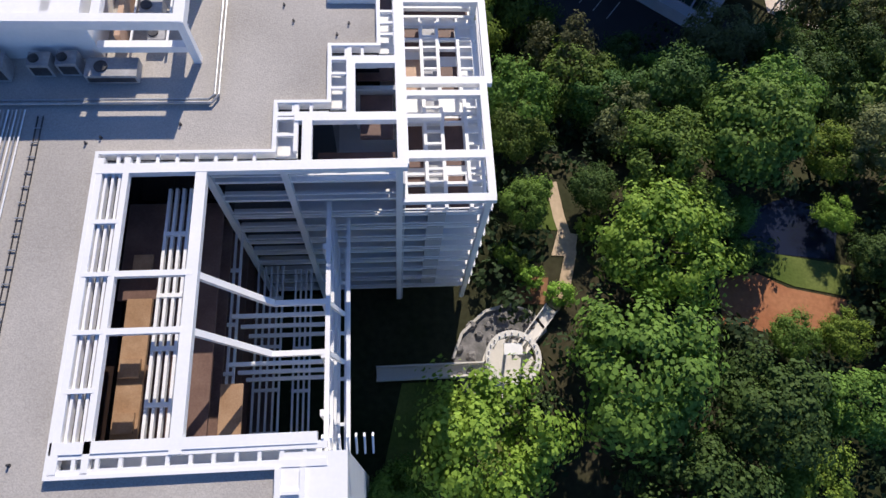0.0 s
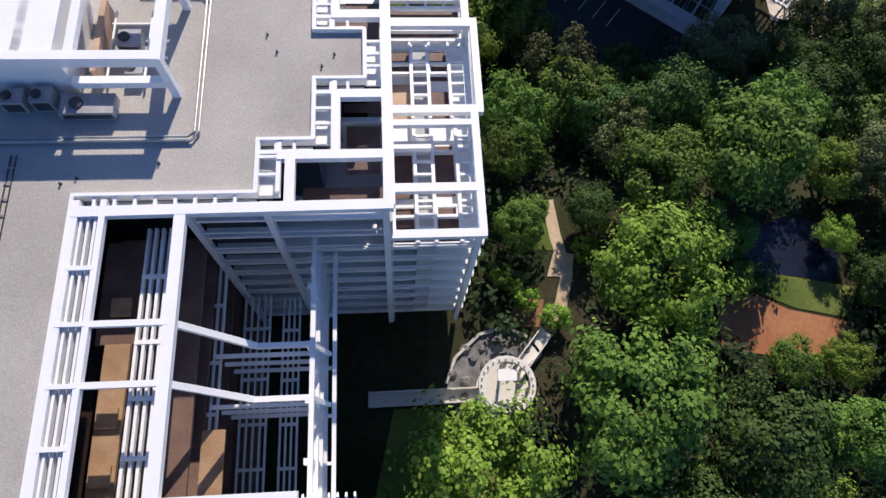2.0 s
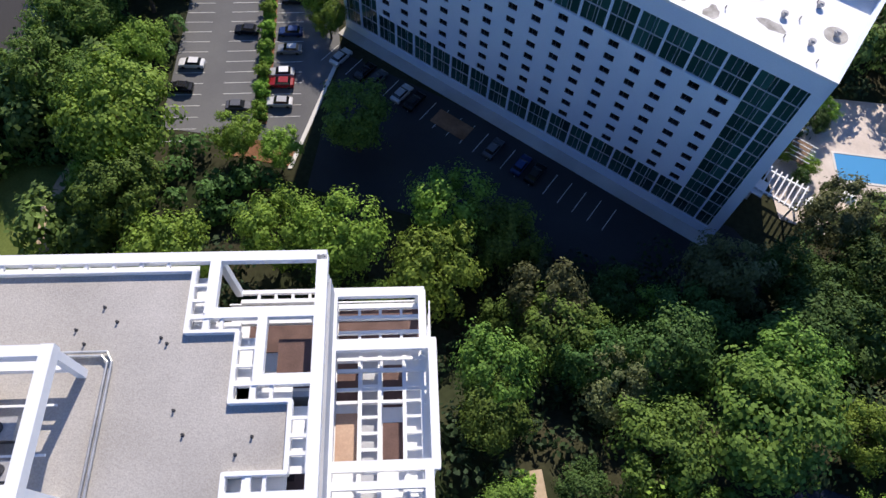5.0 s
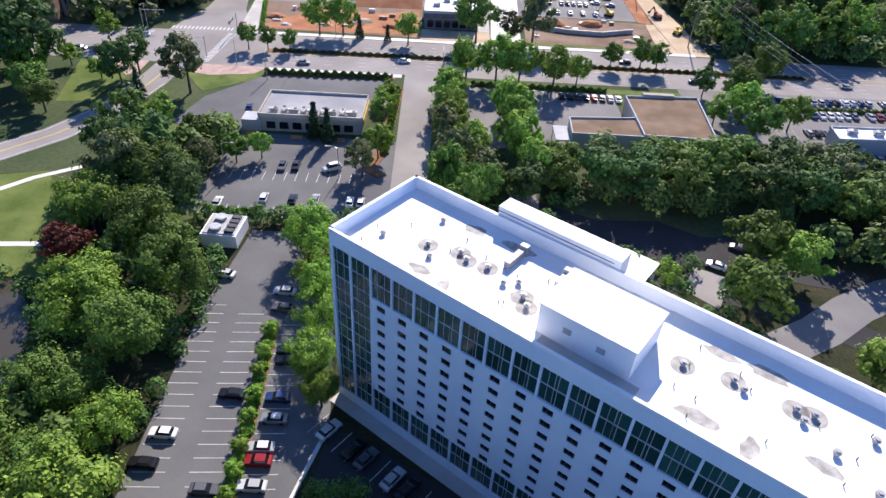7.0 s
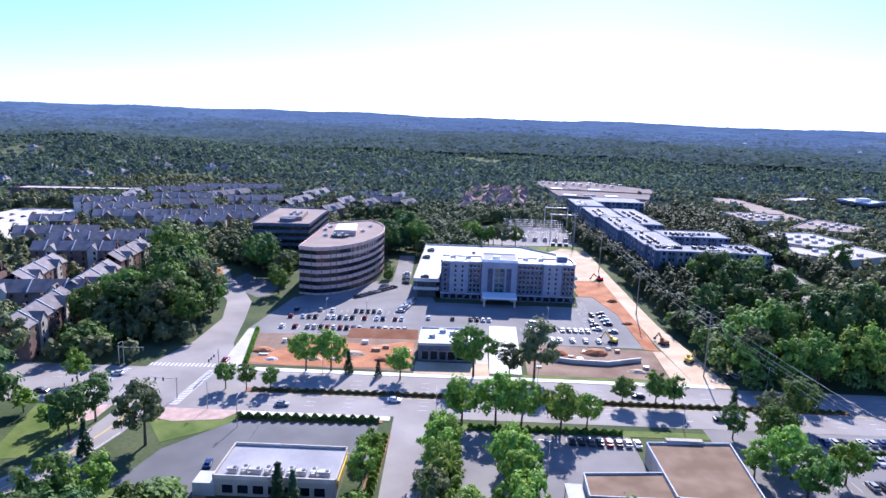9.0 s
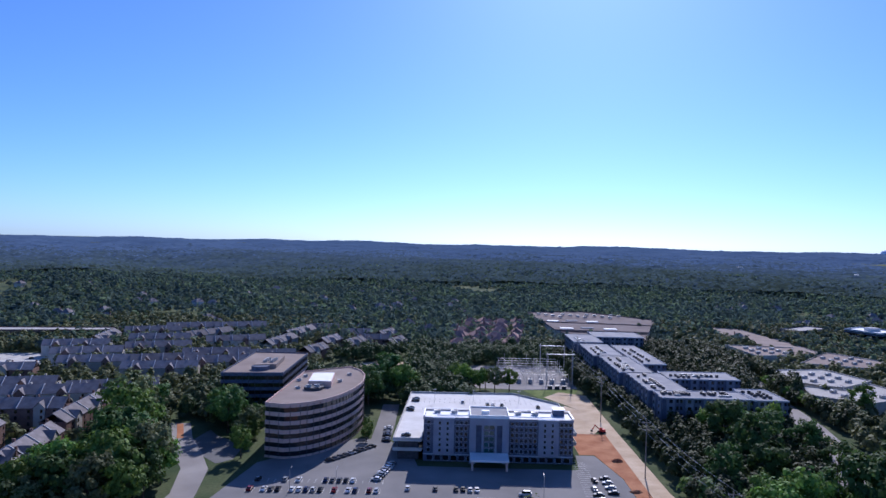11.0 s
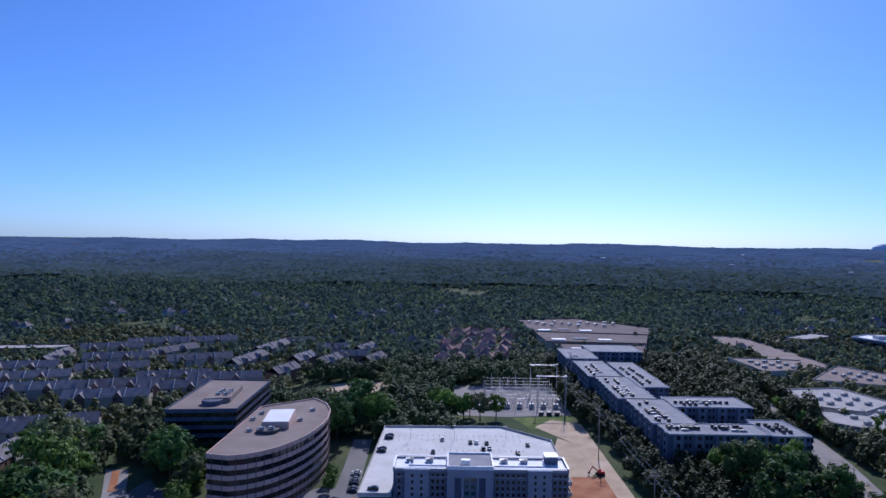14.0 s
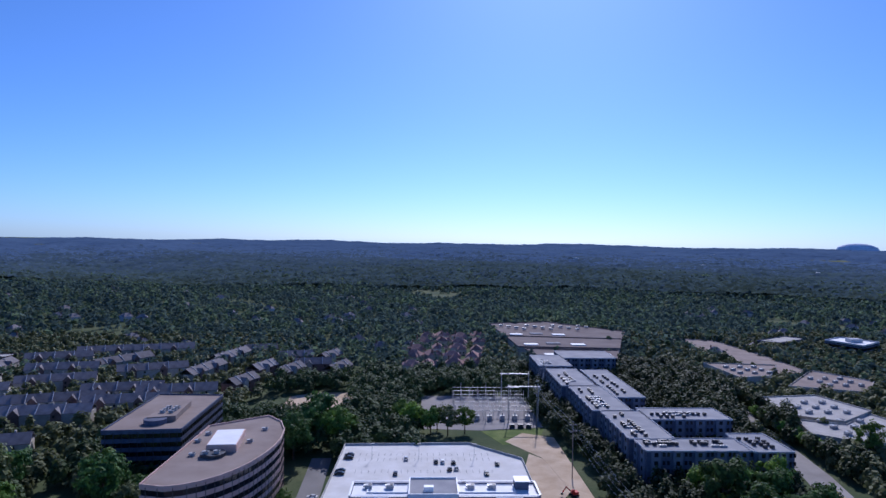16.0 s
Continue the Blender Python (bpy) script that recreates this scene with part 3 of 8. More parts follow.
slab("dirt_deck", [(64, 381), (64, 420.1), (78, 420.1), (83, 430), (79, 478), (72, 488), (63, 448)], 0.07, DIRT, "tan bare ground behind the parking deck", "bare ground", keep=True)

# stalls
def stalls(x, y, n, step, length, dx, dy, label):
    """A row of painted lines from (x, y) along (dx, dy), each across the row."""
    s = Solid()
    for i in range(n):
        cx, cy = x + dx * step * i, y + dy * step * i
        s.beam((cx, cy, 0.075), (cx - dy * length, cy + dx * length, 0.075), 0.13, 0.03)
    single("stall_lines", s, PAINT, label, "marking", "stall lines", kind="structure")


stalls(-43.5, 30, 20, 2.75, 5, -0.04, 0.999, "white stall lines on asphalt")
stalls(-35.0, 36, 17, 2.75, 5, -0.06, 0.998, "white stall lines on asphalt")
stalls(-26.5, 36, 16, 2.75, 5, -0.06, 0.998, "white stall lines on asphalt")
stalls(-22, 121, 14, 2.8, 5, -1, 0.0, "white stall lines of the restaurant lot")
stalls(-28, 139, 12, 2.8, 5, -1, 0.0, "white stall lines of the restaurant lot")
stalls(30, 198, 9, 2.75, 5, 1, 0.0, "white stall lines on asphalt")
for yy in (302, 318, 330):
    stalls(-78, yy, 20, 2.8, 5, 1, 0.03, "white stall lines of the inn")
stalls(63, 315, 20, 2.8, 6, 0.03, 1, "white stall lines of the inn")
stalls(28, 312, 13, 2.8, 5, 1, 0.0, "white stall lines of the inn")
for yy in (160, 178, 192, 204):
    stalls(100, yy, 30, 2.8, 5, 1, 0.05, "white stall lines of the busy lot")

slab("bed_lot_end", [(-38, 27), (-27, 24.5), (-26.6, 28.6), (-37, 31.5)], 0.1, MULCH, "brown mulch bed at the end of the lot", "planting bed")
# planted islands
slab("island_lot", ribbon([(-33.2, 34), (-33.6, 49), (-35.2, 77)], 2.4), 0.22, MULCH, "kerbed planting island of brown mulch", "planting bed")
slab("kerb_lot", [(-27.5, 24), (-26.8, 24), (-20.2, 52), (-20.9, 52)], 0.16, PALE, "pale concrete kerb", "kerb")
slab("island_bed", ribbon([(-20, 139), (-24, 142), (-22, 150), (-21, 166), (-20, 200)], 3), 0.22, MULCH, "mulched planting island", "planting bed")
slab("island_hedge", [(-66, 206.5), (-22, 208.5), (-22, 210.2), (-66, 209.5)], 0.2, MULCH, "mulched hedge bed", "planting bed")

# the tower's garden, on its terrace
G8 = GARDEN_Z
slab("garden_lawn", [(-12, -66), (-2, -68), (4, -58), (-2, -53.5), (-10, -54)], 0.06, GRASS, "shaded garden lawn", "lawn", base=G8)
slab("garden_path", ribbon([(8.4, -27), (9.2, -32), (10.5, -37), (9.6, -41), (8, -44.5)], 1.5), 0.08, DIRT, "sandy garden path", "path", base=G8)
slab("garden_patch", [(8, -37.5), (11, -37.5), (11.5, -34.5), (9, -34)], 0.1, DIRT, "sandy clearing beside the path", "path", base=G8)
slab("garden_soil", [(29, -46), (38, -47.5), (46, -45.5), (46, -42.5), (38, -41), (34, -39), (29, -40)], 0.08, CLAY, "bare orange soil among trees", "bare ground", base=G8)
slab("garden_mulch", [(3, -44), (7, -44), (7.5, -40.5), (4, -40.5)], 0.07, MULCH, "brown mulch bed", "planting bed", base=G8)
slab("garden_pond", [(33, -36), (45, -37), (47, -30), (40, -28), (33, -31)], 0.04, PONDWATER, "dark blue garden pond", "pond", base=G8)
slab("garden_grass", [(34, -38.8), (39, -40.8), (46, -42), (47, -37.8), (36, -36.2)], 0.09, GRASS, "bright grass by the pond", "lawn", keep=True, base=G8)
slab("garden_bank", [(6.5, -34), (9, -34), (8.6, -30), (6.4, -31)], 0.06, GRASS, "bright grass beside the path", "lawn", keep=False, base=G8)

# ---- trees ----
def cloud(rng, n_clumps, per, size, squash=0.8, spread=0.27, lift=-0.75, cone=False):
    """A crown of unit radius round the origin: ragged clumps of small leaves on an uneven, lobed dome. Gives corner points, four a leaf."""
    d = rng.normal(size=(n_clumps * 4, 3)); d /= np.linalg.norm(d, axis=1)[:, None]
    d = d[d[:, 2] > lift][:n_clumps]
    lobes = rng.normal(size=(7, 3)); lobes[:, 2] = np.abs(lobes[:, 2]) * 0.8; lobes /= np.linalg.norm(lobes, axis=1)[:, None]
    reach = 0.46 + 0.48 * np.max(np.clip(d @ lobes.T, 0, 1) ** 3, axis=1) + rng.uniform(-0.16, 0.16, len(d))
    c = d * reach[:, None]
    if cone:
        h = rng.uniform(0, 1, len(d)); a = rng.uniform(0, 2 * np.pi, len(d)); r = (1 - h) * 0.5 * rng.uniform(0.6, 1.1, len(d))
        c = np.stack([r * np.cos(a), r * np.sin(a), h * 2.4 - 1], 1)
        spread *= 0.6
    else:
        c[:, 2] *= squash
    rad = spread * rng.uniform(0.55, 1.3, len(c))
    o = rng.normal(size=(len(c), per, 3)); o /= np.linalg.norm(o, axis=2)[:, :, None]
    o *= rng.uniform(0.3, 1.08, (len(c), per, 1))
    stretch = rng.uniform(0.6, 1.4, (len(c), 1, 3))
    pos = (c[:, None] + o * rad[:, None, None] * stretch * np.array([1, 1, 0.62])).reshape(-1, 3)
    nor = (1.1 * o + 0.5 * c[:, None] + np.array([0, 0, 0.35])).reshape(-1, 3) + rng.normal(size=(len(pos), 3)) * 0.26
    return quads(rng, pos, nor, size)


def quads(rng, pos, nor, size):
    nor = nor / np.linalg.norm(nor, axis=1)[:, None]
    t = np.cross(nor, rng.normal(size=nor.shape)); t /= np.linalg.norm(t, axis=1)[:, None]
    b = np.cross(nor, t)
    s = np.asarray(size * rng.uniform(0.6, 1.3, len(pos)))[:, None]
    t, b = t * s, b * s * 0.75
    return np.stack([pos - t - b, pos + t - 0.6 * b, pos + 0.8 * t + b, pos - 0.7 * t + 0.9 * b], 1)


def leaf_mesh(name, corners, material):
    n = len(corners)
    me = bpy.data.meshes.new(name)
    me.vertices.add(4 * n); me.loops.add(4 * n); me.polygons.add(n)
    me.vertices.foreach_set("co", corners.reshape(-1).astype(np.float32))
    me.loops.foreach_set("vertex_index", np.arange(4 * n, dtype=np.int32))
    me.polygons.foreach_set("loop_start", np.arange(0, 4 * n, 4, dtype=np.int32))
    me.materials.append(material)
    me.update(calc_edges=True)
    return me


def trunk_solid(rng, top, r):
    """A tapered, slightly leaning trunk with limbs that reach into the crown."""
    s = Solid()
    lean = rng.uniform(-0.05, 0.05, 2)
    pts = [(lean[0] * z, lean[1] * z, z) for z in (-0.5, top * 0.35, top * 0.7, top)]
    for (p, q), (a, b) in zip(zip(pts, pts[1:]), ((r * 1.3, r), (r, r * 0.8), (r * 0.8, r * 0.4))):
        n = 7
        ang = [2 * math.pi * i / n for i in range(n)]
        s.add([(p[0] + a * math.cos(t), p[1] + a * math.sin(t), p[2]) for t in ang] + [(q[0] + b * math.cos(t), q[1] + b * math.sin(t), q[2]) for t in ang],
              [tuple(range(n))[::-1], tuple(range(n, 2 * n))] + [(i, (i + 1) % n, n + (i + 1) % n, n + i) for i in range(n)])
    for k in range(6):
        a, z = 2 * math.pi * k / 6 + rng.uniform(-0.4, 0.4), top * rng.uniform(0.5, 0.9)
        l = top * rng.uniform(0.28, 0.42)
        s.tube([(lean[0] * z, lean[1] * z, z), (l * 0.6 * math.cos(a), l * 0.6 * math.sin(a), z + l * 0.35), (l * math.cos(a), l * math.sin(a), z + l * 0.8)], r * 0.3, 5)
    return s


def tree_kind(name, seed, mat_index, clumps, per, size, squash=0.85, cone=False, label="", radius=6.0):
    """A tree of crown radius 1 x radius, standing at the origin, out of the way; its copies are placed by plant()."""
    rng = np.random.default_rng(seed)
    q = cloud(rng, clumps, per, size / radius, squash, cone=cone)
    if cone:
        q = q * radius + np.array([0, 0, radius * 1.05])
        stem = trunk_solid(rng, radius * 1.6, radius * 0.045)
    else:
        q = q * radius + np.array([0, 0, radius * 1.15])
        stem = trunk_solid(rng, radius * 1.1, radius * 0.05)
    ob = thing(name, label, "tree", "trees")
    part("trunk", stem, BARK, ob)
    part("crown", leaf_mesh("crown", q, LEAF[mat_index]), LEAF[mat_index], ob)
    return ob


KINDS = {
    "a": [tree_kind("tree", 11 + k, 0, 96, 112, 0.18, 0.9, label="tall broadleaf tree in full green leaf") for k in range(2)],
    "b": [tree_kind("tree", 21 + k, 1, 96, 112, 0.18, 0.85, label="broadleaf tree in bright fresh leaf") for k in range(2)],
    "d": [tree_kind("tree", 31 + k, 2, 96, 112, 0.18, 1.0, label="dense dark green broadleaf tree") for k in range(2)],
    "o": [tree_kind("tree", 41, 3, 90, 100, 0.18, 0.95, label="olive-green tree with thin foliage")],
    "c": [tree_kind("conifer", 51, 4, 150, 24, 0.26, cone=True, label="narrow dark green conifer")],
    "r": [tree_kind("tree", 61, 5, 80, 34, 0.3, 0.8, label="small dark red-leaved tree")],
    "A": [tree_kind("tree", 71 + k, 0, 64, 50, 0.34, 0.9, label="broadleaf tree in full green leaf") for k in range(2)],
    "B": [tree_kind("tree", 81 + k, 1, 64, 50, 0.34, 0.85, label="young tree in bright fresh leaf") for k in range(2)],
    "D": [tree_kind("tree", 91 + k, 2, 64, 50, 0.34, 1.0, label="leafy dark green broadleaf tree") for k in range(2)],
    "O": [tree_kind("tree", 101, 3, 64, 48, 0.34, 0.95, label="broadleaf tree with olive-green foliage")],
}
USED = set()
PLANTED = []


def plant(kind, x, y, r, z=None, tall=1.0):
    """One tree with a crown of radius r."""
    kinds = KINDS[kind]
    ob = kinds[int(abs(x * 7 + y * 13)) % len(kinds)]
    z = float(land(*lay(x, y))) if z is None else z
    PLANTED.append((x, y, r))
    m = Matrix.Translation((x, y, z)) @ Matrix.Rotation((x * 1.7 + y * 2.3) % 6.28, 4, "Z") @ Matrix.Diagonal((r / 6, r / 6, r / 6 * tall, 1))
    if ob.name not in USED:
        USED.add(ob.name)
        ob.matrix_world = m
        return ob
    base = ob.scale.copy()
    made = copy_thing(ob, m @ Matrix.Diagonal((1 / base.x, 1 / base.y, 1 / base.z, 1)))
    return made


# kind letters run along each list of x, y, crown radius
GARDEN = [(15, -55, 9.0), (19, -39, 7.6), (-1.5, -61.5, 7.8), (32, -24, 8.0), (12, -12, 6.5), (4, -32, 3.6), (3, -22, 4.5), (33, -64, 4.6), (21, -26, 6.0), (40, -14, 6.0), (31, -9, 6.0), (47, -11, 6.5),
          (20, -66, 6.5), (45, -23, 4.0), (29, -58, 6.5), (50, -47, 4.7), (-10, -67, 4.0), (18, -18, 5.0), (39, -57, 5.0), (13, -30, 3.2), (6, -8, 4.4), (30.5, -33, 3.0), (51, -22, 5.5), (52, -50, 6), (25, -33, 4.5)]
for k, (x, y, r) in zip("abbaaaabaddddbddaoadaaoda", GARDEN):
    plant(k, x, y, r, None, min(1.0, 5.5 / r + 0.25))
MIDDLE = [(-40, 1, 5.9), (-26, 6, 5.4), (-17, 4, 5.8), (-2, 10, 5.6), (-4, -1, 5.9), (6, 5, 5.1), (11, -7, 5.8), (21, -5, 4.1), (26, -6, 3.4), (36, -2, 5.6), (3, -17, 4.9), (24, -15, 5.4),
          (37, -17, 5.5), (48, -6, 4.8), (55, 9, 5.4), (-12, -5, 3.4), (16, -14, 4.5), (46, 0, 4.3), (58, -2, 5), (64, 6, 4.5)]
for k, (x, y, r) in zip("bbbbbaodboadadoadddo", MIDDLE):
    plant(k, x, y, r * 1.1, None, 1.25)
WEST = [(-51, 26, 7.8), (-54, 20, 4.2), (-58, 35, 5.4), (-53, 46, 4.6), (-62, 51, 5.5), (-56, 63, 6.6), (-55, 83, 6.6), (-69, 77, 6.0), (-64, 95, 7.0), (-32, 102, 5.1), (-28, 88, 4.3), (-24.5, 74, 4.6),
        (-35, 27, 3.6), (-28, 25, 3.2), (-16, 28, 5.6), (-81, 106, 6.0), (-75, 120, 7.2), (-65, 115, 6.2), (-66, 50, 5.5), (-66, 70, 6.5), (-48, 12, 6), (-66, 38, 5.5), (-86, 112, 4.0), (-80, 92, 4.5)]
for k, (x, y, r) in zip("bbabaaababbbbbabadabaarr", WEST):
    plant(k, x, y, r * 1.12, 0.0, 1.1)
NORTHEAST = [(67, 107, 6.8), (60, 86, 7.0), (74, 100, 6.5), (77, 67, 5.9), (45, 95.5, 3.4), (-3, 139, 6.0), (6, 133, 5.8), (24, 134, 6.1), (36, 134, 6.5), (44, 132, 6.5), (54, 131, 6.6), (68, 139, 7.2),
             (76, 130, 7.2), (86, 128, 7.0), (96, 126, 6.8), (99, 109, 6.0), (60, 137, 6.5), (48, 142, 6), (84, 143, 6.5), (98, 140, 6.5), (16, 128, 5.5), (104, 120, 6)]
for k, (x, y, r) in zip("AABBBOOADDAADDAOADDODA", NORTHEAST):
    plant(k, x, y, r, 0.0)
MID = [(-88, 147, 6.8), (-83, 157, 5.0), (-70, 146, 5.0), (-76, 131, 7.0), (-68, 122, 6.0), (-79, 121, 7.5), (-77, 112, 5), (-59, 143, 3.6), (-53, 146, 3.2), (-23, 172, 4.2), (-22, 149, 4.2), (-25, 138, 4.6),
       (-24, 186, 3.0), (-4, 178, 6.0), (-3, 160, 5.6), (3, 146, 6.0), (15, 172, 6.5), (16, 154, 6.3), (-88, 136, 6.0), (-64, 134, 4.6), (-4, 192, 4.5), (16, 186, 5.0)]
for k, (x, y, r) in zip("ABADAODABBBOBBBBBBDOBB", MID):
    plant(k, x, y, r, 0.0, 1.2)
STREET = [(6, 252, 6.3), (28, 253, 6.6), (-54.5, 251, 4.6), (-45.5, 252, 4.8), (-20, 246, 4.0), (-77, 231, 3.0), (-70, 231, 2.8), (55, 231, 3.2), (66, 231, 3.8), (72, 231, 3.2), (-127, 231, 3.6), (-106, 188, 5.0),
          (-106, 202, 4.4), (-85, 188, 6.0), (2, 210, 5.0), (12.4, 211, 5.2), (20, 209.5, 5.0), (31.5, 207, 5.0), (40, 211, 3.6), (-22, 186, 2.6), (-62, 231, 2.6), (19, 252, 4.0)]
for k, (x, y, r) in zip("AOBBBAAAAABDDOBBBBBBAO", STREET):
    plant(k, x, y, r * 1.25, 0.0, 1.25)
for x, y, r in ((-39, 250.5, 3.6), (-28, 248.5, 2.6), (-41, 160, 4.5), (-37, 158, 4.2), (-98, 181, 4.2), (-93, 160, 4.0), (92, 232, 3)):
    plant("c", x, y, r, 0.0)
FAR = [(-125, 305, 10), (-140, 300, 9), (-118, 322, 9), (-134, 330, 10), (-158, 400, 11), (-113, 404, 8), (-136, 346, 8.5), (-151, 370, 11), (-159, 236, 9), (-136, 195, 8.5), (-141, 278, 6), (-50, 477, 8),
       (-42, 510, 9), (-30, 500, 8), (137, 354, 9), (170, 350, 6), (137, 393, 9), (122, 283, 9), (149, 287, 10), (167, 300, 10), (110, 273, 8), (110, 262, 7)]
for k, (x, y, r) in zip("AAODODDAODODDADDDADDAO", FAR):
    plant(k, x, y, r * 1.2, 0.0, 1.15)
for x, y, r in ((-25, 62, 4.4), (-25.5, 82, 4.8), (-22.5, 56, 3.4), (-27, 94, 4.6)):
    plant("b", x, y, r, 0.0, 1.3)
# the driveway's two rows, the shop's side and the woods east of the track
ROWS_DRIVE = [(-2, 196, 4.2), (-3, 184, 5.6), (-2.5, 170, 6.0), (-4, 152, 6.2), (-3, 128, 6.2), (1, 116, 6), (16, 180, 5.0), (16, 163, 6.2), (17, 147, 6.4), (19, 136, 6.0), (-3, 139, 6.2), (6, 124, 6)]
for k, (x, y, r) in zip("BBBOAABBBBOA", ROWS_DRIVE):
    plant(k, x, y, r * 0.85, 0.0, 1.4)
EAST = [(87.6, 171, 6.5), (89, 186, 6.0), (91, 199, 6.2), (83, 208, 4.0), (103, 182, 5.0), (107, 220, 6.4), (96, 212, 5.6), (80, 184, 4.2), (117, 252, 7.5), (106, 258, 7), (131, 256, 8), (145, 259, 8.5), (144, 280, 8.5), (125, 272, 8), (160, 270, 8),
        (37, 140, 6.6), (52, 146, 7), (62, 146, 7.2), (74, 149, 7.4), (84, 146, 7.2), (94, 149, 7), (28, 146, 6), (104, 146, 7), (115, 290, 8), (128, 293, 8), (143, 298, 8), (115, 330, 8), (132, 328, 8.5), (168, 376, 8), (150, 414, 8), (168, 416, 8), (181, 385, 4.5), (217, 378, 6), (249, 474, 8), (134, 410, 7), (160, 398, 8)]
for k, (x, y, r) in zip("ABADBAOBABABAABDAAADOADABDDDDABDBABD", EAST):
    plant(k, x, y, r, 0.0, 0.85 if y < 152 else 1.2)
for k, (x, y, r) in zip("AOADADOAADAA", ((-152, 302, 9), (-144, 354, 10), (-150, 384, 10), (-146, 340, 9), (-122, 424, 9), (-158, 420, 9), (-98, 392, 7), (-93, 362, 6), (-95, 384, 5), (-98, 404, 6), (-40, 395, 3.5), (-41, 408, 3.5))):
    plant(k, x, y, r, 0.0, 1.15)
for x, y in ((-33.3, 36), (-33.4, 41), (-33.7, 46), (-33.9, 52), (-34.2, 57), (-34.6, 63), (-34.9, 68), (-35.2, 74)):
    plant("B", x, y, 1.6, -0.3)
for k, (x, y, r) in zip("ABDADBAB", ((-128, 176, 6), (-136, 192, 6.5), (-147, 205, 6), (-121, 168, 5), (-140, 172, 7), (-130, 206, 4), (-152, 186, 7), (-116, 196, 3.5))):
    plant(k, x, y, r, 0.0)
for x, y in ((5, -41, ), (8.5, -43), (3.5, -39), (12.5, -34), (6.5, -29), (2, -38)):
    plant("B", x, y, 1.8, G8 - 0.6)
for k, (x, y, r) in zip("AOABDA", ((20, 526, 6.5), (30, 525, 6.5), (40, 529, 6), (9, 532, 7), (24, 536, 5.5), (2, 540, 7))):
    plant(k, x, y, r, 0.0, 1.25)
for x, y in ((229, 564), (228.4, 551), (227, 538), (225.5, 523), (224.5, 509), (224.5, 496), (225, 483), (227, 468), (230, 452)):
    plant("B", x + 2, y, 4.6, 0.0)
for k, (x, y, r) in zip("AODADAOD", ((-113, 290, 8), (-124, 286, 9), (-136, 288, 9), (-148, 284, 9), (-113, 306, 8), (-114, 324, 8), (-128, 338, 8), (-126, 304, 9))):
    plant(k, x, y, r, 0.0, 1.2)
for x, y, r in ((52, -3, 2.3), (49.5, -5.5, 2.0), (54, -6.5, 2.2)):
    plant("r", x, y, r)
for k, (x, y, r) in zip("abdab", ((35, -48.5, 3.2), (41.5, -48, 3.0), (47.5, -38, 3.4), (31, -38, 2.4), (44, -32, 2.6))):
    plant(k, x, y, r, G8)

# ---- the white residential tower ----
UNWARPED = {bpy.data.objects["ground"]}          # what is left out of the warp to the view
before = set(bpy.data.objects)
TOWER = pose(-3.22, 3.9, -1.98, 0, 0, 1.38) @ Matrix.Scale(1.0242, 4)
tower = thing("apartment_tower", "white concrete apartment tower with open trellis frames and stacked balconies", "building",
              at=TOWER)
ROOF_Z, TOP, LOW = 47.4, 47.8, 41.5
BAR = {}


def bar(p, q, w=0.4, h=0.4, name="beam", material=None, parent=None):
    """One straight member; members of one size share their mesh."""
    p, q = Vector(p), Vector(q)
    l = (q - p).length
    key = (round(l, 2), w, h, name, (material or WHITE).name)
    if key not in BAR:
        BAR[key] = Solid().box(0, -w / 2, -h, l, w / 2, 0).mesh(name, material or WHITE)
    ob = new(name, BAR[key])
    ob.parent = parent or tower
    p = p - Vector((0, 0, 0.006 * (len(bpy.data.objects) % 6)))      # no two tops in one plane
    ob.matrix_local = Matrix.Translation(p) @ (q - p).to_track_quat("X", "Z").to_matrix().to_4x4()
    return ob


def ladder(x0, y0, x1, y1, side, width, z, step=1.25, w=0.32, h=0.35):
    """Two rails with rungs between; the second rail lies width to the given side (a unit vector)."""
    d = Vector((x1 - x0, y1 - y0, 0)); l = d.length; d /= l
    s = Vector((*side, 0)) * width
    a = Vector((x0, y0, z))
    bar(a, a + d * l, w, h + 0.15, "rail")
    bar(a + s, a + s + d * l, w, h, "rail")
    n = max(1, round(l / step))
    for i in range(1, n):
        p = a + d * (l * i / n) - Vector((0, 0, 0.04))
        bar(p, p + s, 0.22, 0.25, "rung")
    if z > TOP - 0.2:
        e = a + d * 0.1 + s * 0.5 - Vector((0, 0, 1.15))
        bar(e, e + d * (l - 0.2), width, 0.15, "ledge")


OUTLINE = [(-90, -95), (-20.5, -95), (-20.5, -66.4), (-33.5, -66.4), (-33.5, -45.2), (-21.6, -45.2), (-21.6, -41.1), (-17.8, -41.1), (-17.8, -36), (-14.1, -36),
           (-14.1, -31.6), (-17.9, -31.6), (-17.9, -26.8), (-21.3, -26.8), (-21.3, -22.2), (-90, -22.2)]
part("core_wall", Solid().prism(OUTLINE, -2, ROOF_Z - 0.35), GLASS_DARK, tower, "dark glazed walls set back behind the balconies")
part("roof_deck", Solid().prism(OUTLINE, ROOF_Z - 0.34, ROOF_Z), GRAVEL, tower, "flat grey gravel roof")
# parapet along the outline
for (ax, ay), (bx, by) in zip(OUTLINE, OUTLINE[1:]):
    d = Vector((bx - ax, by - ay, 0)).normalized() * 0.11
    bar((ax - d.x, ay - d.y, TOP), (bx + d.x, by + d.y, TOP), 0.24, TOP - ROOF_Z + 0.5, "parapet")

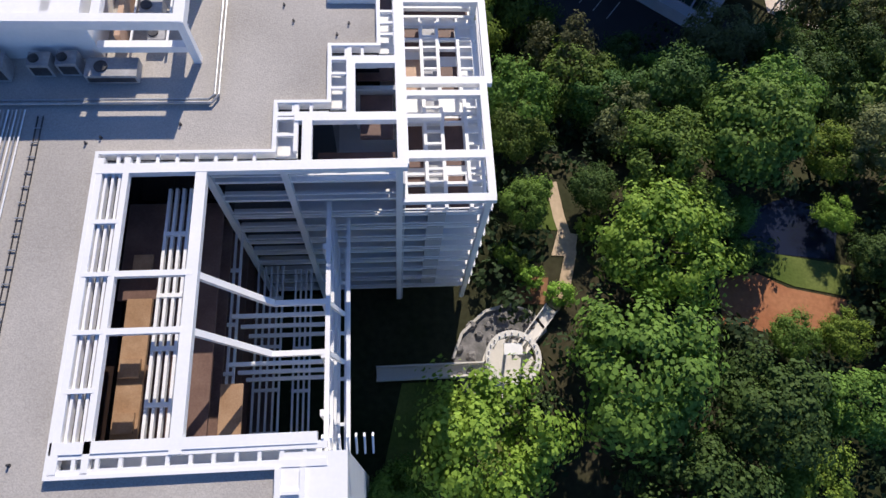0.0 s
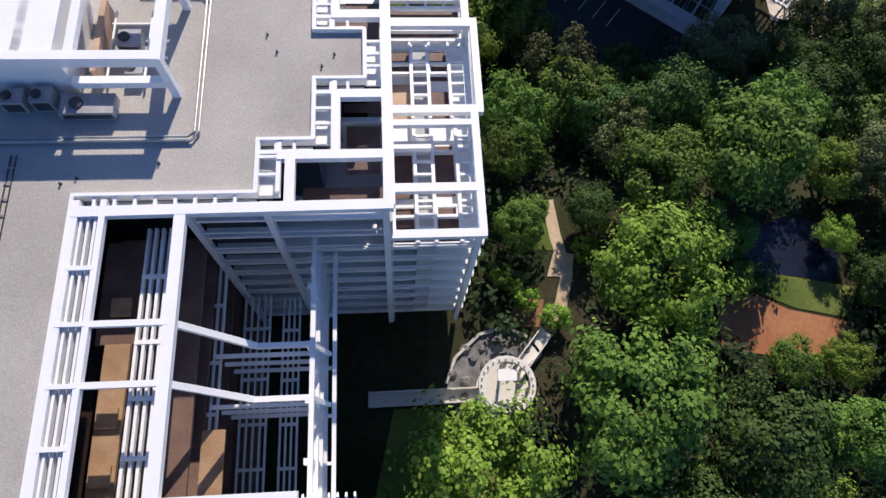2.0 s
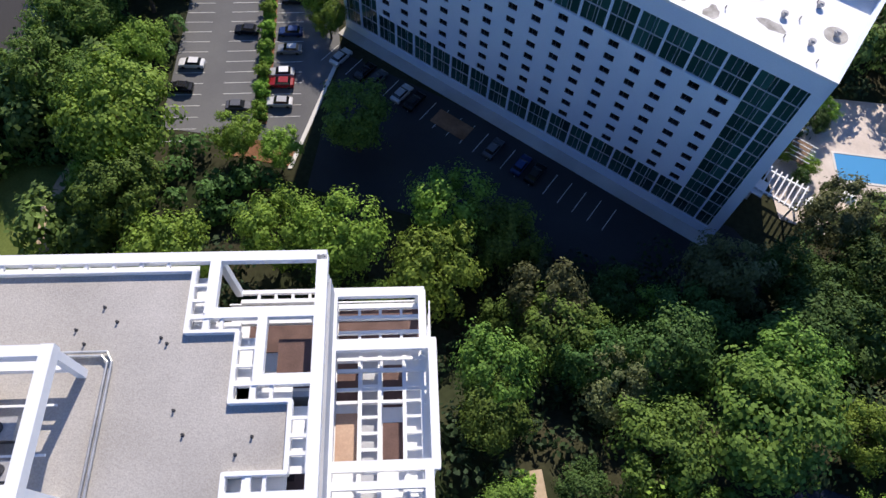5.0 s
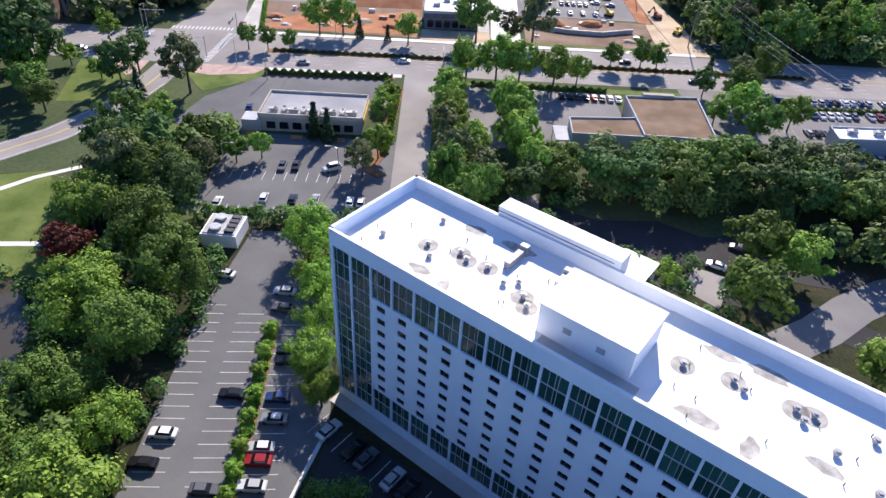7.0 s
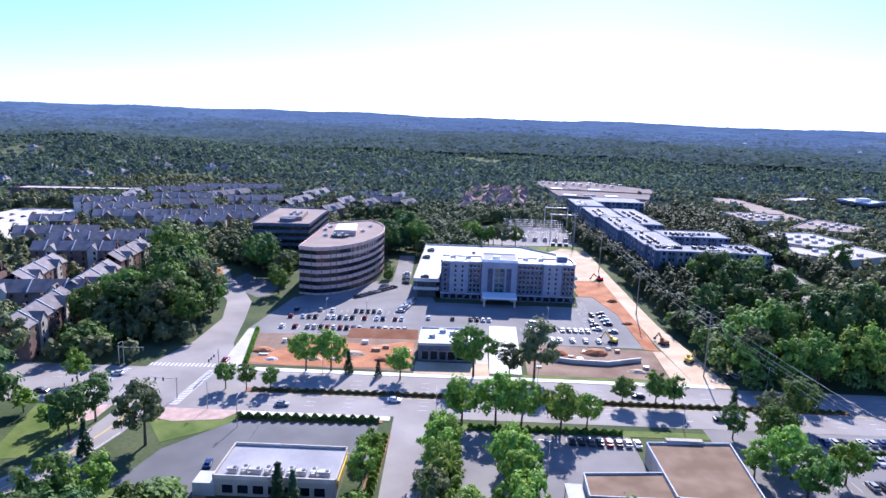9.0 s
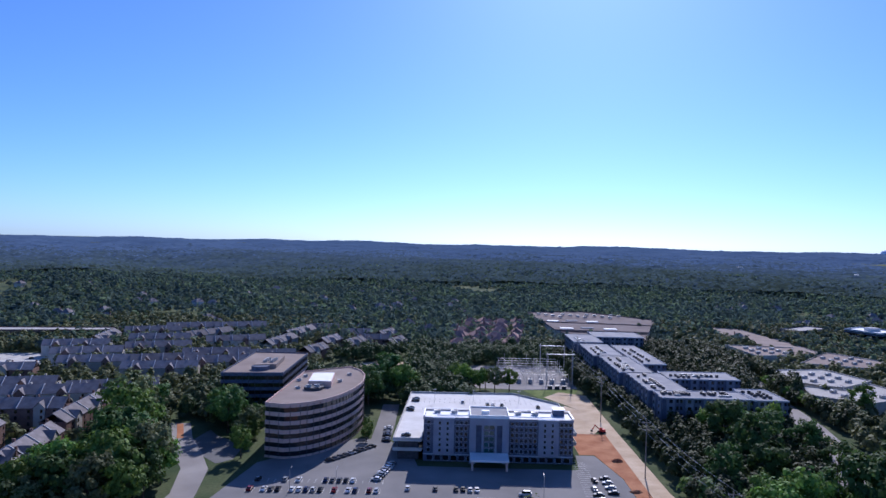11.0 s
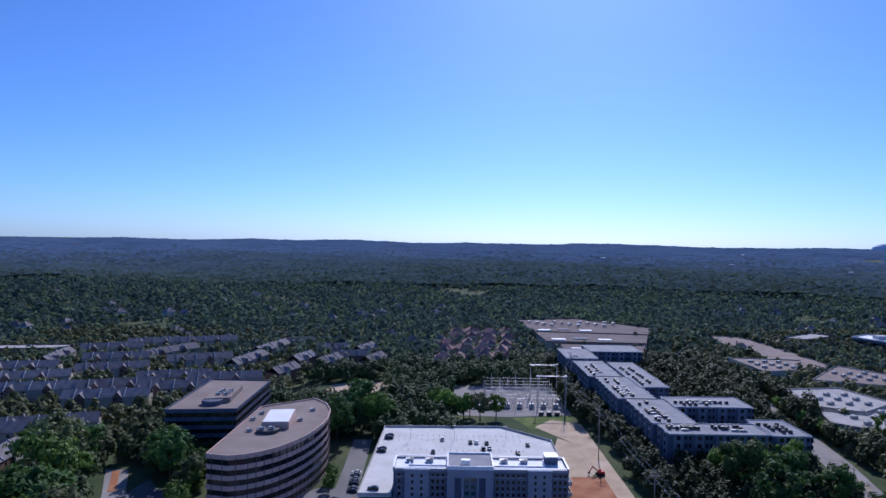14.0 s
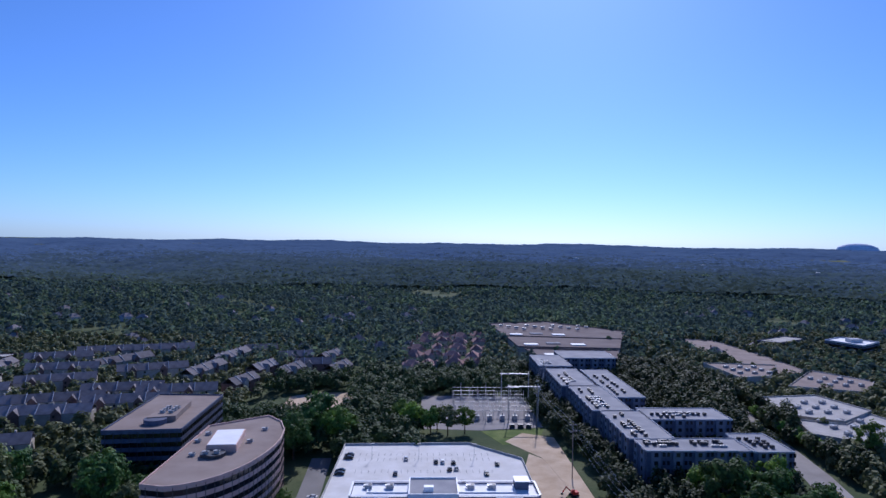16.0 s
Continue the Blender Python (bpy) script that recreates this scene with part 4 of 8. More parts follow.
# frames at roof height
for p, q, w in (((-12.5, -46.4), (-12.5, -21.2), 0.8), ((-33.6, -46.45), (-12.2, -46.3), 0.75), ((-20.2, -42.4), (-12.9, -42.4), 0.7), ((-16.5, -37.4), (-12.9, -37.4), 0.7),
                ((-16.6, -30.2), (-12.9, -30.2), 0.75), ((-20.2, -25.5), (-12.9, -25.5), 0.75), ((-33.6, -21.2), (-12.2, -21.2), 0.75), ((-19.3, -46), (-19.3, -42.4), 0.7),
                ((-16.2, -42.4), (-16.2, -37.4), 0.65), ((-16.3, -30.2), (-16.3, -25.5), 0.65), ((-19.9, -25.5), (-19.9, -21.2), 0.75), ((-70, -21.2), (-33.6, -21.2), 0.75)):
    bar((*p, TOP), (*q, TOP), w, 0.6)
ladder(-33.4, -45.2, -21.6, -45.2, (0, -1), 1.0, TOP - 0.1, 1.25)
ladder(-21.6, -45.2, -21.6, -41.1, (1, 0), 1.5, TOP - 0.1, 1.3)
ladder(-21.6, -41.1, -17.8, -41.1, (0, -1), 1.0, TOP - 0.1, 1.3)
ladder(-17.8, -41.1, -17.8, -36.0, (1, 0), 1.5, TOP - 0.1, 1.3)
ladder(-17.8, -36.0, -14.1, -36.0, (0, -1), 1.2, TOP - 0.1, 1.25)
ladder(-14.1, -36.0, -14.1, -31.6, (1, 0), 1.3, TOP - 0.1, 1.1)
ladder(-17.9, -31.6, -14.1, -31.6, (0, 1), 1.2, TOP - 0.1, 1.25)
ladder(-17.9, -31.6, -17.9, -26.8, (1, 0), 1.4, TOP - 0.1, 1.25)
ladder(-21.3, -26.8, -17.9, -26.8, (0, 1), 1.1, TOP - 0.1, 1.15)
ladder(-21.3, -26.8, -21.3, -22.2, (1, 0), 1.3, TOP - 0.1, 1.2)
ladder(-70, -22.2, -21.3, -22.2, (0, 1), 0.9, TOP - 0.1, 1.9)
# the frame over the north balcony and its slanted ends
for x in (-19.7, -12.7):
    bar((x, -21.2, TOP - 0.3), (x, -21.0, LOW), 0.5, 0.5, "post")
    bar((x, -25.5, TOP - 0.3), (x, -25.5, LOW - 3), 0.5, 0.5, "post")
ladder(-19.5, -22.0, -12.9, -22.0, (0, 1), 0.8, LOW + 0.2, 1.3)
bar((-19.5, -23.6, LOW + 0.1), (-12.9, -23.6, LOW + 0.1), 0.5, 0.5)

# frames over the stepped-down east balconies
for p, q, w in (((-12.6, -46.0), (-4.9, -46.0), 0.7), ((-5.2, -46.0), (-5.2, -34.6), 0.65), ((-12.1, -42.0), (-5.2, -42.0), 0.75), ((-12.1, -38.3), (-9, -38.3), 0.4), ((-12.1, -36.0), (-5.2, -36.0), 0.55),
                ((-12.6, -34.7), (-4.4, -34.7), 0.75), ((-4.7, -34.9), (-4.7, -25.4), 0.65), ((-12.6, -25.7), (-4.4, -25.7), 0.9), ((-5.4, -25.6), (-5.4, -21.2), 0.6),
                ((-12.6, -21.3), (-5.2, -21.3), 0.75), ((-12.4, -46.0), (-12.4, -21.2), 0.7)):
    bar((*p, LOW), (*q, LOW), w, 0.55)
ladder(-10.3, -46, -10.3, -34.9, (1, 0), 1.5, LOW - 1.9, 1.2, 0.3, 0.3)
ladder(-10.3, -34.4, -10.3, -26, (1, 0), 1.5, LOW - 1.9, 1.2, 0.3, 0.3)
ladder(-6.7, -46, -6.7, -35, (1, 0), 1.2, LOW - 1.9, 1.2, 0.3, 0.3)
ladder(-6.9, -34.4, -6.9, -26, (1, 0), 1.4, LOW - 1.9, 1.2, 0.3, 0.3)
ladder(-12.1, -25.0, -5.4, -25.0, (0, 1), 1.0, LOW - 1.9, 1.5, 0.3, 0.3)
ladder(-12.1, -22.9, -5.4, -22.9, (0, 1), 0.9, LOW - 1.4, 1.6, 0.3, 0.3)
ladder(-12.1, -29.6, -5.2, -29.6, (0, 1), 1.0, LOW - 2.1, 1.6, 0.25, 0.3)
ladder(-12.1, -27.2, -5.2, -27.2, (0, 1), 0.9, LOW - 1.7, 1.6, 0.25, 0.3)
ladder(-12.1, -37.6, -5.2, -37.6, (0, 1), 0.9, LOW - 2.1, 1.7, 0.25, 0.3)
ladder(-12.1, -43.6, -5.2, -43.6, (0, 1), 0.9, LOW - 2.1, 1.7, 0.25, 0.3)

# floors: white slabs with rails along their edges
ZONE = [(-26.4, -46.0), (-5.2, -46.0), (-5.2, -34.8), (-4.7, -34.8), (-4.7, -25.5), (-5.4, -25.5), (-5.4, -21.3), (-21, -21.3), (-21, -46 + 4), (-26.4, -46 + 1.2)]
for k in range(8):
    z = 38.4 - 2.75 * k
    part("balcony_slab", Solid().prism(ZONE, z - 0.32, z), WHITE, tower)
    for dz in (0.5, 1.05):
        bar((-26.4, -46.0, z + dz), (-5.1, -46.0, z + dz), 0.12, 0.16, "balcony_rail")
        bar((-4.95, -46.0, z + dz), (-4.75, -21.3, z + dz), 0.12, 0.16, "balcony_rail")
        bar((-21, -21.25, z + dz), (-5.2, -21.25, z + dz), 0.12, 0.16, "balcony_rail")
for z in (44.7, 41.6):
    part("balcony_slab", Solid().prism([(-26.4, -46), (-13, -46), (-13, -45.2), (-26.4, -45.2)], z - 0.32, z), WHITE, tower)
    bar((-26.4, -46.0, z + 1.0), (-12.9, -46.0, z + 1.0), 0.12, 0.16, "balcony_rail")
for x0, y0, x1, y1, z, m in ((-12.2, -34.4, -10.4, -30.2, 38.46, DECK), (-8.6, -34.3, -7.0, -31.0, 38.46, SHADED_FLOOR), (-12.2, -45.8, -10.5, -42.4, 38.46, SHADED_FLOOR), (-8.6, -45.8, -6.8, -42.4, 38.46, SHADED_FLOOR),
                          (-12.2, -41.6, -10.5, -36.4, 38.46, SHADED_FLOOR), (-8.6, -41.4, -6.9, -36.6, 38.46, SHADED_FLOOR), (-12.2, -29.2, -10.4, -26.2, 38.46, SHADED_FLOOR), (-8.6, -29.8, -7.0, -26.4, 38.46, SHADED_FLOOR),
                          (-15.9, -36.8, -13.0, -32.0, 44.3, SHADED_FLOOR), (-19.0, -45.4, -13.0, -43.0, 43.6, SHADED_FLOOR), (-15.8, -29.8, -13.0, -26.2, 44.3, SHADED_FLOOR), (-12.2, -24.9, -5.6, -21.6, 38.46, SHADED_FLOOR),
                          (-15.7, -42.0, -13.1, -37.9, 43.9, SHADED_FLOOR), (-19.4, -25.1, -13.0, -21.6, 38.46, SHADED_FLOOR)):
    part("balcony_floor", Solid().box(x0, y0, z - 0.1, x1, y1, z), m, tower, "tiled balcony floor" if m is DECK else "balcony floor coloured dark maroon for its shade")
# walls that divide the balconies
for x0, y0, x1, y1, z0, z1 in ((-10.3, -46, -8.8, -34.8, 20, 38.5), (-10.3, -34.4, -8.8, -26, 20, 38.5), (-16.2, -37.6, -12.6, -37.2, 38.4, 44.2), (-16.2, -30.4, -12.6, -30.0, 38.4, 44.2), (-12.8, -46, -12.3, -21.3, 10, 44.0)):
    part("dividing_wall", Solid().box(x0, y0, z0, x1, y1, z1), PALEWALL, tower)
# posts
for x, y, z in ((-12.5, -46.0, TOP - 0.5), (-5.2, -46.0, LOW - 0.4), (-4.7, -34.7, LOW - 0.4), (-5.0, -25.6, LOW - 0.4), (-5.4, -21.3, LOW - 0.4), (-20.8, -46.0, TOP - 0.5), (-26.3, -46.0, TOP - 0.5), (-12.5, -21.3, LOW - 0.4)):
    bar((x, y, z), (x, y, 15.5), 0.55, 0.5, "post")
for y in (-44.5, -43.0, -41.5, -40.0, -38.5, -37.0):
    bar((-4.98, y, LOW - 2.6), (-4.98, y, 19), 0.1, 0.1, "baluster")

# the south court: rails, slats and raking beams
bar((-33.2, -45.6, TOP), (-33.2, -66.2, TOP), 0.5, 0.6)
bar((-31.4, -45.6, TOP), (-31.4, -66.2, TOP), 0.4, 0.5)
for x in (-32.75, -32.3, -31.85):
    bar((x, -46.2, TOP - 0.2), (x, -65.0, TOP - 0.2), 0.17, 0.5, "slat")
bar((-26.4, -46.4, TOP), (-26.4, -65.4, TOP), 0.75, 0.6)
for y in (-50.4, -54.1, -57.9, -61.5):
    bar((-33.2, y, TOP + 0.02), (-31.4, y, TOP + 0.02), 0.3, 0.3, "rung")
for y in (-54.1, -57.9):
    bar((-31.4, y, TOP), (-26.4, y, TOP), 0.4, 0.4)
    bar((-26.4, y, TOP - 0.1), (-22.2, y - 0.3, LOW), 0.45, 0.45, "raking_beam")
    bar((-22.4, y - 0.3, LOW), (-18.2, y - 0.3, LOW), 0.4, 0.4)
    bar((-18.3, y - 0.3, LOW), (-17.2, y - 0.5, LOW - 3.0), 0.3, 0.3, "raking_beam")
for x in (-29.5, -29.0, -28.5, -28.0):
    bar((x, -46.4, 44.6), (x, -64.8, 44.6), 0.2, 0.4, "slat")
for y in (-50, -54.6, -58.3, -62):
    bar((-29.6, y, 44.65), (-27.9, y, 44.65), 0.3, 0.3, "rung")
for z, xs in ((36.0, (-27.7, -27.2, -26.7, -26.2)), (28.0, (-26.3, -25.7, -25.1, -24.5, -24.0)), (27.0, (-22.9, -22.4, -21.9, -21.4)), (32.0, (-18.9, -18.3, -17.7))):
    for x in xs:
        bar((x, -46.4, z), (x, -65, z), 0.16, 0.35, "slat")
    for y in (-49.7, -54.4, -58.4, -62.2):
        bar((xs[0] - 0.1, y, z + 0.03), (xs[-1] + 0.1, y, z + 0.03), 0.28, 0.28, "rung")
for k in range(4):
    z = LOW - 3.1 * k
    bar((-18.3, -46.2, z), (-18.3, -65, z), 0.35, 0.4)
    if k:
        for y in (-54.4, -58.2):
            bar((-26, y, z), (-18.3, y, z), 0.3, 0.35)
for y in (-50, -54.4, -58.4, -62.5, -65):
    bar((-18.3, y, LOW), (-18.3, y, 31), 0.45, 0.45, "post")
bar((-17.0, -46.2, 38.4), (-17.0, -65, 38.4), 0.3, 0.3)
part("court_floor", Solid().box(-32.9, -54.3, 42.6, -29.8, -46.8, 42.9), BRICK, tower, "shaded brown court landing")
part("court_floor", Solid().box(-32.0, -65.4, 43.1, -30.3, -54.4, 43.4), WOOD, tower, "brown wooden court floor")
part("court_floor", Solid().box(-26.0, -64.8, 40.0, -24.4, -60.0, 40.2), WOOD, tower, "brown wooden court floor")
for k in range(9):
    z = 40.0 - 3.1 * k
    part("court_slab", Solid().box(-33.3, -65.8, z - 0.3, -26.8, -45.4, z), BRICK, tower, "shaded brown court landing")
for y in (-52.5, -60.0, -63.6):
    part("court_shelf", Solid().box(-31.8, y, 43.42, -30.5, y + 1.3, 43.7), WOOD, tower, "dark timber planter box")
# the court's south side
ladder(-33.4, -66.2, -17.6, -66.2, (0, 1), 1.0, TOP - 0.05, 1.3, 0.45)
bar((-33.5, -64.8, TOP), (-18.2, -64.8, TOP), 0.7, 0.6)
part("south_wing", Solid().box(-20.4, -95, 2, -16.4, -65.6, TOP - 0.1), WHITE, tower, "white rendered wing")
ladder(-20.4, -66.5, -20.4, -80, (1, 0), 1.4, TOP + 0.1, 1.3)
for k in range(7):
    bar((-17.9 + k * 0.5, -64.9, TOP + 0.05), (-17.9 + k * 0.5, -65.8, TOP - 1.2), 0.12, 0.3, "louvre")

# on the roof: screened plant deck, pipes, vents
plant_deck = thing("rooftop_plant_screen", "white steel frame round rooftop plant with a white stair block", "plant screen", at=TOWER)


def pbar(p, q, w, h, name="beam"):
    return bar(p, q, w, h, name, WHITE, plant_deck)


for y in (-29.4, -37.2):
    pbar((-52, y, 52.0), (-27.3, y, 52.0), 0.7, 0.9)
    pbar((-27.3, y, 52.0), (-27.2, y, ROOF_Z - 0.05), 0.55, 0.55, "post")
    pbar((-34, y, 49.3), (-27.8, y, 49.3), 0.6, 0.6)
pbar((-27.6, -37.6, 52.0), (-27.6, -29.0, 52.0), 0.75, 0.8)
for x in (-33.2, -36.5):
    pbar((x, -37.2, 51.9), (x, -29.4, 51.9), 0.6, 0.6)
part("stair_block", Solid().box(-60, -37.0, ROOF_Z - 0.02, -34.2, -29.6, 51.9), WHITE, plant_deck, "white rendered stair block")
part("inner_wall", Solid().box(-33.0, -36.4, ROOF_Z - 0.02, -32.6, -30.2, 49.2), DECK, plant_deck, "pinkish inner wall")
for p, q in (((-32.4, -34.6, 48.3), (-28.2, -34.6, 48.3)), ((-32.4, -31.6, 48.3), (-28.2, -31.6, 48.3)), ((-32.2, -36.2, 48.3), (-32.2, -30.5, 48.3)), ((-29.6, -36.2, 48.3), (-29.6, -30.5, 48.3))):
    pbar(p, q, 0.14, 0.14, "pipe_rack")
for n, (x, y, w, d, h) in enumerate(((-33.2, -38.5, 3.6, 1.6, 1.0), (-36.2, -38.0, 1.4, 1.2, 1.4), (-38.1, -38.1, 1.5, 1.2, 1.4), (-31, -33, 1.6, 1.4, 1.1), (-41.5, -38.4, 2.4, 1.4, 1.6), (-30.4, -35.4, 1.2, 1.2, 0.9))):
    u = thing("rooftop_unit", "grey metal air-conditioning unit on the gravel roof", "rooftop unit", "rooftop units", TOWER @ pose(x, y, ROOF_Z))
    part("casing", Solid().box(-w / 2, -d / 2, 0.1, w / 2, d / 2, h).box(-w / 2 + 0.1, -d / 2 + 0.1, -0.02, w / 2 - 0.1, d / 2 - 0.1, 0.1), UNIT, u)
    part("fan_guard", Solid().cyl(-w / 5, 0, h, h + 0.12, min(w, d) * 0.3, 14), DARKMETAL, u, "dark round fan guard")
    part("grille", Solid().box(-w / 2 + 0.15, -d / 2 - 0.03, 0.3, w / 2 - 0.15, -d / 2, h - 0.25), DARKMETAL, u, "dark grille")
R3 = TOWER
for off in (0.0, 0.28):
    pts = [(-31, -28.3 + off, ROOF_Z + 0.25), (-26.4 + off, -28.3 + off, ROOF_Z + 0.25), (-26.0 + off, -28.7, ROOF_Z + 0.25), (-26.0 + off, -40.4, ROOF_Z + 0.25), (-26.4 + off, -40.8 - off, ROOF_Z + 0.25), (-44, -40.8 - off, ROOF_Z + 0.25)]
    pipe = single("roof_pipe", Solid().tube(pts, 0.1, 8), STEEL, "silver pipe run on short supports over the gravel roof", "pipe", "roof pipes", at=R3)
for k in range(7):
    pts = [(-39 - 0.28 * k, -41.5, ROOF_Z + 0.12), (-39.2 - 0.3 * k, -52, ROOF_Z + 0.12), (-38.6 - 0.3 * k, -66, ROOF_Z + 0.12), (-38.2 - 0.3 * k, -90, ROOF_Z + 0.12)]
    single("roof_cable", Solid().tube(pts, 0.06, 6), STEEL if k % 2 else WHITE, "thin pipe lying along the gravel roof", "pipe", "roof cables", at=R3)
tray = thing("cable_tray", "dark cable tray with cross bars on the gravel roof", "cable tray", at=R3)
part("tray_side", Solid().box(-38.1, -90, ROOF_Z - 0.01, -38.06, -42, ROOF_Z + 0.12), DARKMETAL, tray)
part("tray_side", Solid().box(-37.74, -90, ROOF_Z - 0.01, -37.7, -42, ROOF_Z + 0.12), DARKMETAL, tray)
for k in range(40):
    bar((-38.2, -43 - 1.15 * k, ROOF_Z + 0.15), (-37.7, -43 - 1.15 * k, ROOF_Z + 0.15), 0.07, 0.06, "rung", STEEL, tray)
rng = np.random.default_rng(5)
vent_me = Solid().cyl(0, 0, -0.02, 0.3, 0.06, 8).cyl(0, 0, 0.26, 0.34, 0.11, 8).cyl(0, 0, -0.02, 0.05, 0.17, 10).mesh("roof_vent", DARKMETAL)
spots = 0
while spots < 30:
    x, y = rng.uniform(-37, -14), rng.uniform(-92, -23)
    if inside(OUTLINE, np.array([x]), np.array([y]))[0] and not (-62 < x < -26 and -42 < y < -28) and all(not inside(OUTLINE, np.array([x + a]), np.array([y + b]))[0] is np.False_ for a, b in ((0.8, 0), (-0.8, 0), (0, 0.8), (0, -0.8))):
        spots += 1
        tagged(new("roof_vent", vent_me), "small dark vent stub on the gravel roof", "roof vent", "roof vents").matrix_world = R3 @ pose(x, y, ROOF_Z) @ Matrix.Scale(0.7, 4)
single("tarpaulin", Solid().box(-41.8, -70, ROOF_Z - 0.02, -39.9, -62, ROOF_Z + 0.5), BLUE, "folded blue tarpaulin stack on the roof", "tarpaulin", at=R3)

UNWARPED |= set(bpy.data.objects) - before

# ---- garden pavilion ----
GX, GY = (float(v) for v in lay(2.3, -51.6))
OVER = pose(GX - 2.3, GY + 51.6, G8)          # shifted along with the garden's warp
pav = thing("garden_pavilion", "round white garden pavilion with ring beam and bridge over rocks", "pavilion", at=pose(2.3, -51.6, G8) @ Matrix.Scale(1.18, 4))
ring = Solid()
n = 32
ring.add([(r * math.cos(2 * math.pi * i / n), r * math.sin(2 * math.pi * i / n), z) for r, z in ((2.15, 2.9), (2.7, 2.9), (2.7, 3.3), (2.15, 3.3)) for i in range(n)],
         [(k * n + i, k * n + (i + 1) % n, (k + 1) % 4 * n + (i + 1) % n, (k + 1) % 4 * n + i) for k in range(4) for i in range(n)])
part("ring_beam", ring, PALE, pav)
part("floor", Solid().cyl(0, 0, -0.3, 0.15, 2.6, 28), PALE, pav)
part("inner_slab", Solid().box(-0.8, 0.4, 2.7, 1.0, 1.5, 2.9), WHITE, pav)
for i in range(8):
    a = 2 * math.pi * i / 8
    part("column", Solid().cyl(2.42 * math.cos(a), 2.42 * math.sin(a), 0.1, 2.95, 0.16, 10), PALE, pav)
for i in range(24):
    a = 2 * math.pi * i / 24
    part("rafter_end", Solid().box(-0.06, -0.06, 0, 0.06, 0.06, 0.22), WHITE, pav).matrix_local = pose(2.42 * math.cos(a), 2.42 * math.sin(a), 3.3)
bridge = thing("garden_bridge", "pale concrete walkway with low rails", "footbridge", at=OVER)
part("deck", Solid().beam((-13, -52.6, 0.5), (-0.4, -52.2, 0.5), 1.5, 0.3), PALE, bridge)
for o in (-0.75, 0.75):
    part("rail", Solid().beam((-13, -52.6 + o, 1.3), (-0.4, -52.2 + o, 1.3), 0.16, 0.8), PALE, bridge)
UNWARPED.add(bridge)
walkn = thing("garden_bridge", "pale concrete walkway leading to the garden path", "footbridge", at=OVER)
part("deck", Solid().beam((3.6, -50.2, 0.5), (7.9, -44.9, 0.5), 1.4, 0.3), PALE, walkn)
for o in (-0.6, 0.6):
    part("rail", Solid().beam((3.6 + o, -50.2 - o * 0.8, 1.1), (7.9 + o, -44.9 - o * 0.8, 1.1), 0.14, 0.6), PALE, walkn)
UNWARPED.add(walkn)
single("garden_stair", Solid().box(1.4, -57.5, G8 - 0.2, 2.6, -54.8, G8 + 0.3).box(1.4, -56.8, G8 + 0.3, 2.6, -55.0, G8 + 0.6), PALE, "short pale concrete garden steps", "steps")
basin = [(-4.2, -51), (-3.2, -48), (-0.5, -45.2), (2.5, -44.2), (5.2, -45.2), (6.8, -47.4), (4.8, -49.5), (3, -55.5), (-2.6, -55.8)]
slab("rock_basin", basin, 0.12, ROCK, "grey rocky basin round the pavilion", "rock garden", base=G8)
bcurb = Solid()
for p, q in zip(basin[:6], basin[1:7]):
    bcurb.beam((*p, G8 + 0.5), (*q, G8 + 0.5), 0.35, 0.6)
single("basin_wall", bcurb, CONCRETE, "low grey curved wall round the rock basin", "wall")
rng = np.random.default_rng(8)
rock_me = []
for k in range(4):
    s = Solid()
    v = np.array([(math.cos(a) * r, math.sin(a) * r, z) for z, r, n in ((-0.3, 0.9, 7), (0.35, 1.0, 7), (0.8, 0.5, 7)) for a in np.arange(n) * 2 * math.pi / n]) * rng.uniform(0.75, 1.25, (21, 1))
    s.add([tuple(p) for p in v], [(i, (i + 1) % 7, 7 + (i + 1) % 7, 7 + i) for i in range(7)] + [(7 + i, 7 + (i + 1) % 7, 14 + (i + 1) % 7, 14 + i) for i in range(7)] + [tuple(range(14, 21))])
    rock_me.append(s.mesh("rock", ROCK))
for k in range(40):
    x, y = rng.uniform(-3.6, 5.6), rng.uniform(-55, -45)
    if inside(basin, np.array([x]), np.array([y]))[0] and math.hypot(x - 2.2, y + 52.2) > 3.2:
        tagged(new("rock", rock_me[k % 4]), "grey boulder in the rock basin", "rock", "basin rocks").matrix_world = pose(x, y, G8 + 0.05, 0, 0, k * 50) @ Matrix.Scale(rng.uniform(0.3, 0.75), 4)
fence = thing("garden_wall", "low white garden wall on the lower edge", "wall", at=pose(31, -68.5, G8, 0, 0, 2))
part("wall", Solid().box(-4, -0.2, -0.3, 8, 0.2, 1.0), PALE, fence)
part("coping", Solid().box(-4.1, -0.3, 1.0, 8.1, 0.3, 1.12), WHITE, fence)

# ---- the hotel slab ----
HA, HU = Vector((-21.7, 55.4)), Vector((60.3, -45.6)).normalized()
HV = Vector((-HU.y, HU.x))
HL, HD = 75.7, 19.4


def hp(s, d, z):
    """From metres along the front, metres back from it and height to the world."""
    p = HA + HU * s + HV * d
    return (p.x, p.y, z)


before = set(bpy.data.objects)
hotel = thing("hotel", "tall pale slab hotel with rows of windows, tinted blue as by skylight", "building")
H_TOP, TALL, STEP_Z, BAYS = 35.7, 2.82, 2.45, 19
BW = HL / BAYS
GLASS_TOP = H_TOP - 2.95
GLASS_Z0 = GLASS_TOP - 2 * TALL              # under the two glazed top storeys
ROW_Z = [GLASS_Z0 - STEP_Z * (k + 1) for k in range(8)]
BASE_Z = 2.0
part("core_wall", Solid(hp).box(0.45, 0.5, -3, HL - 0.4, HD - 0.3, H_TOP - 2.6), STUCCO, hotel)
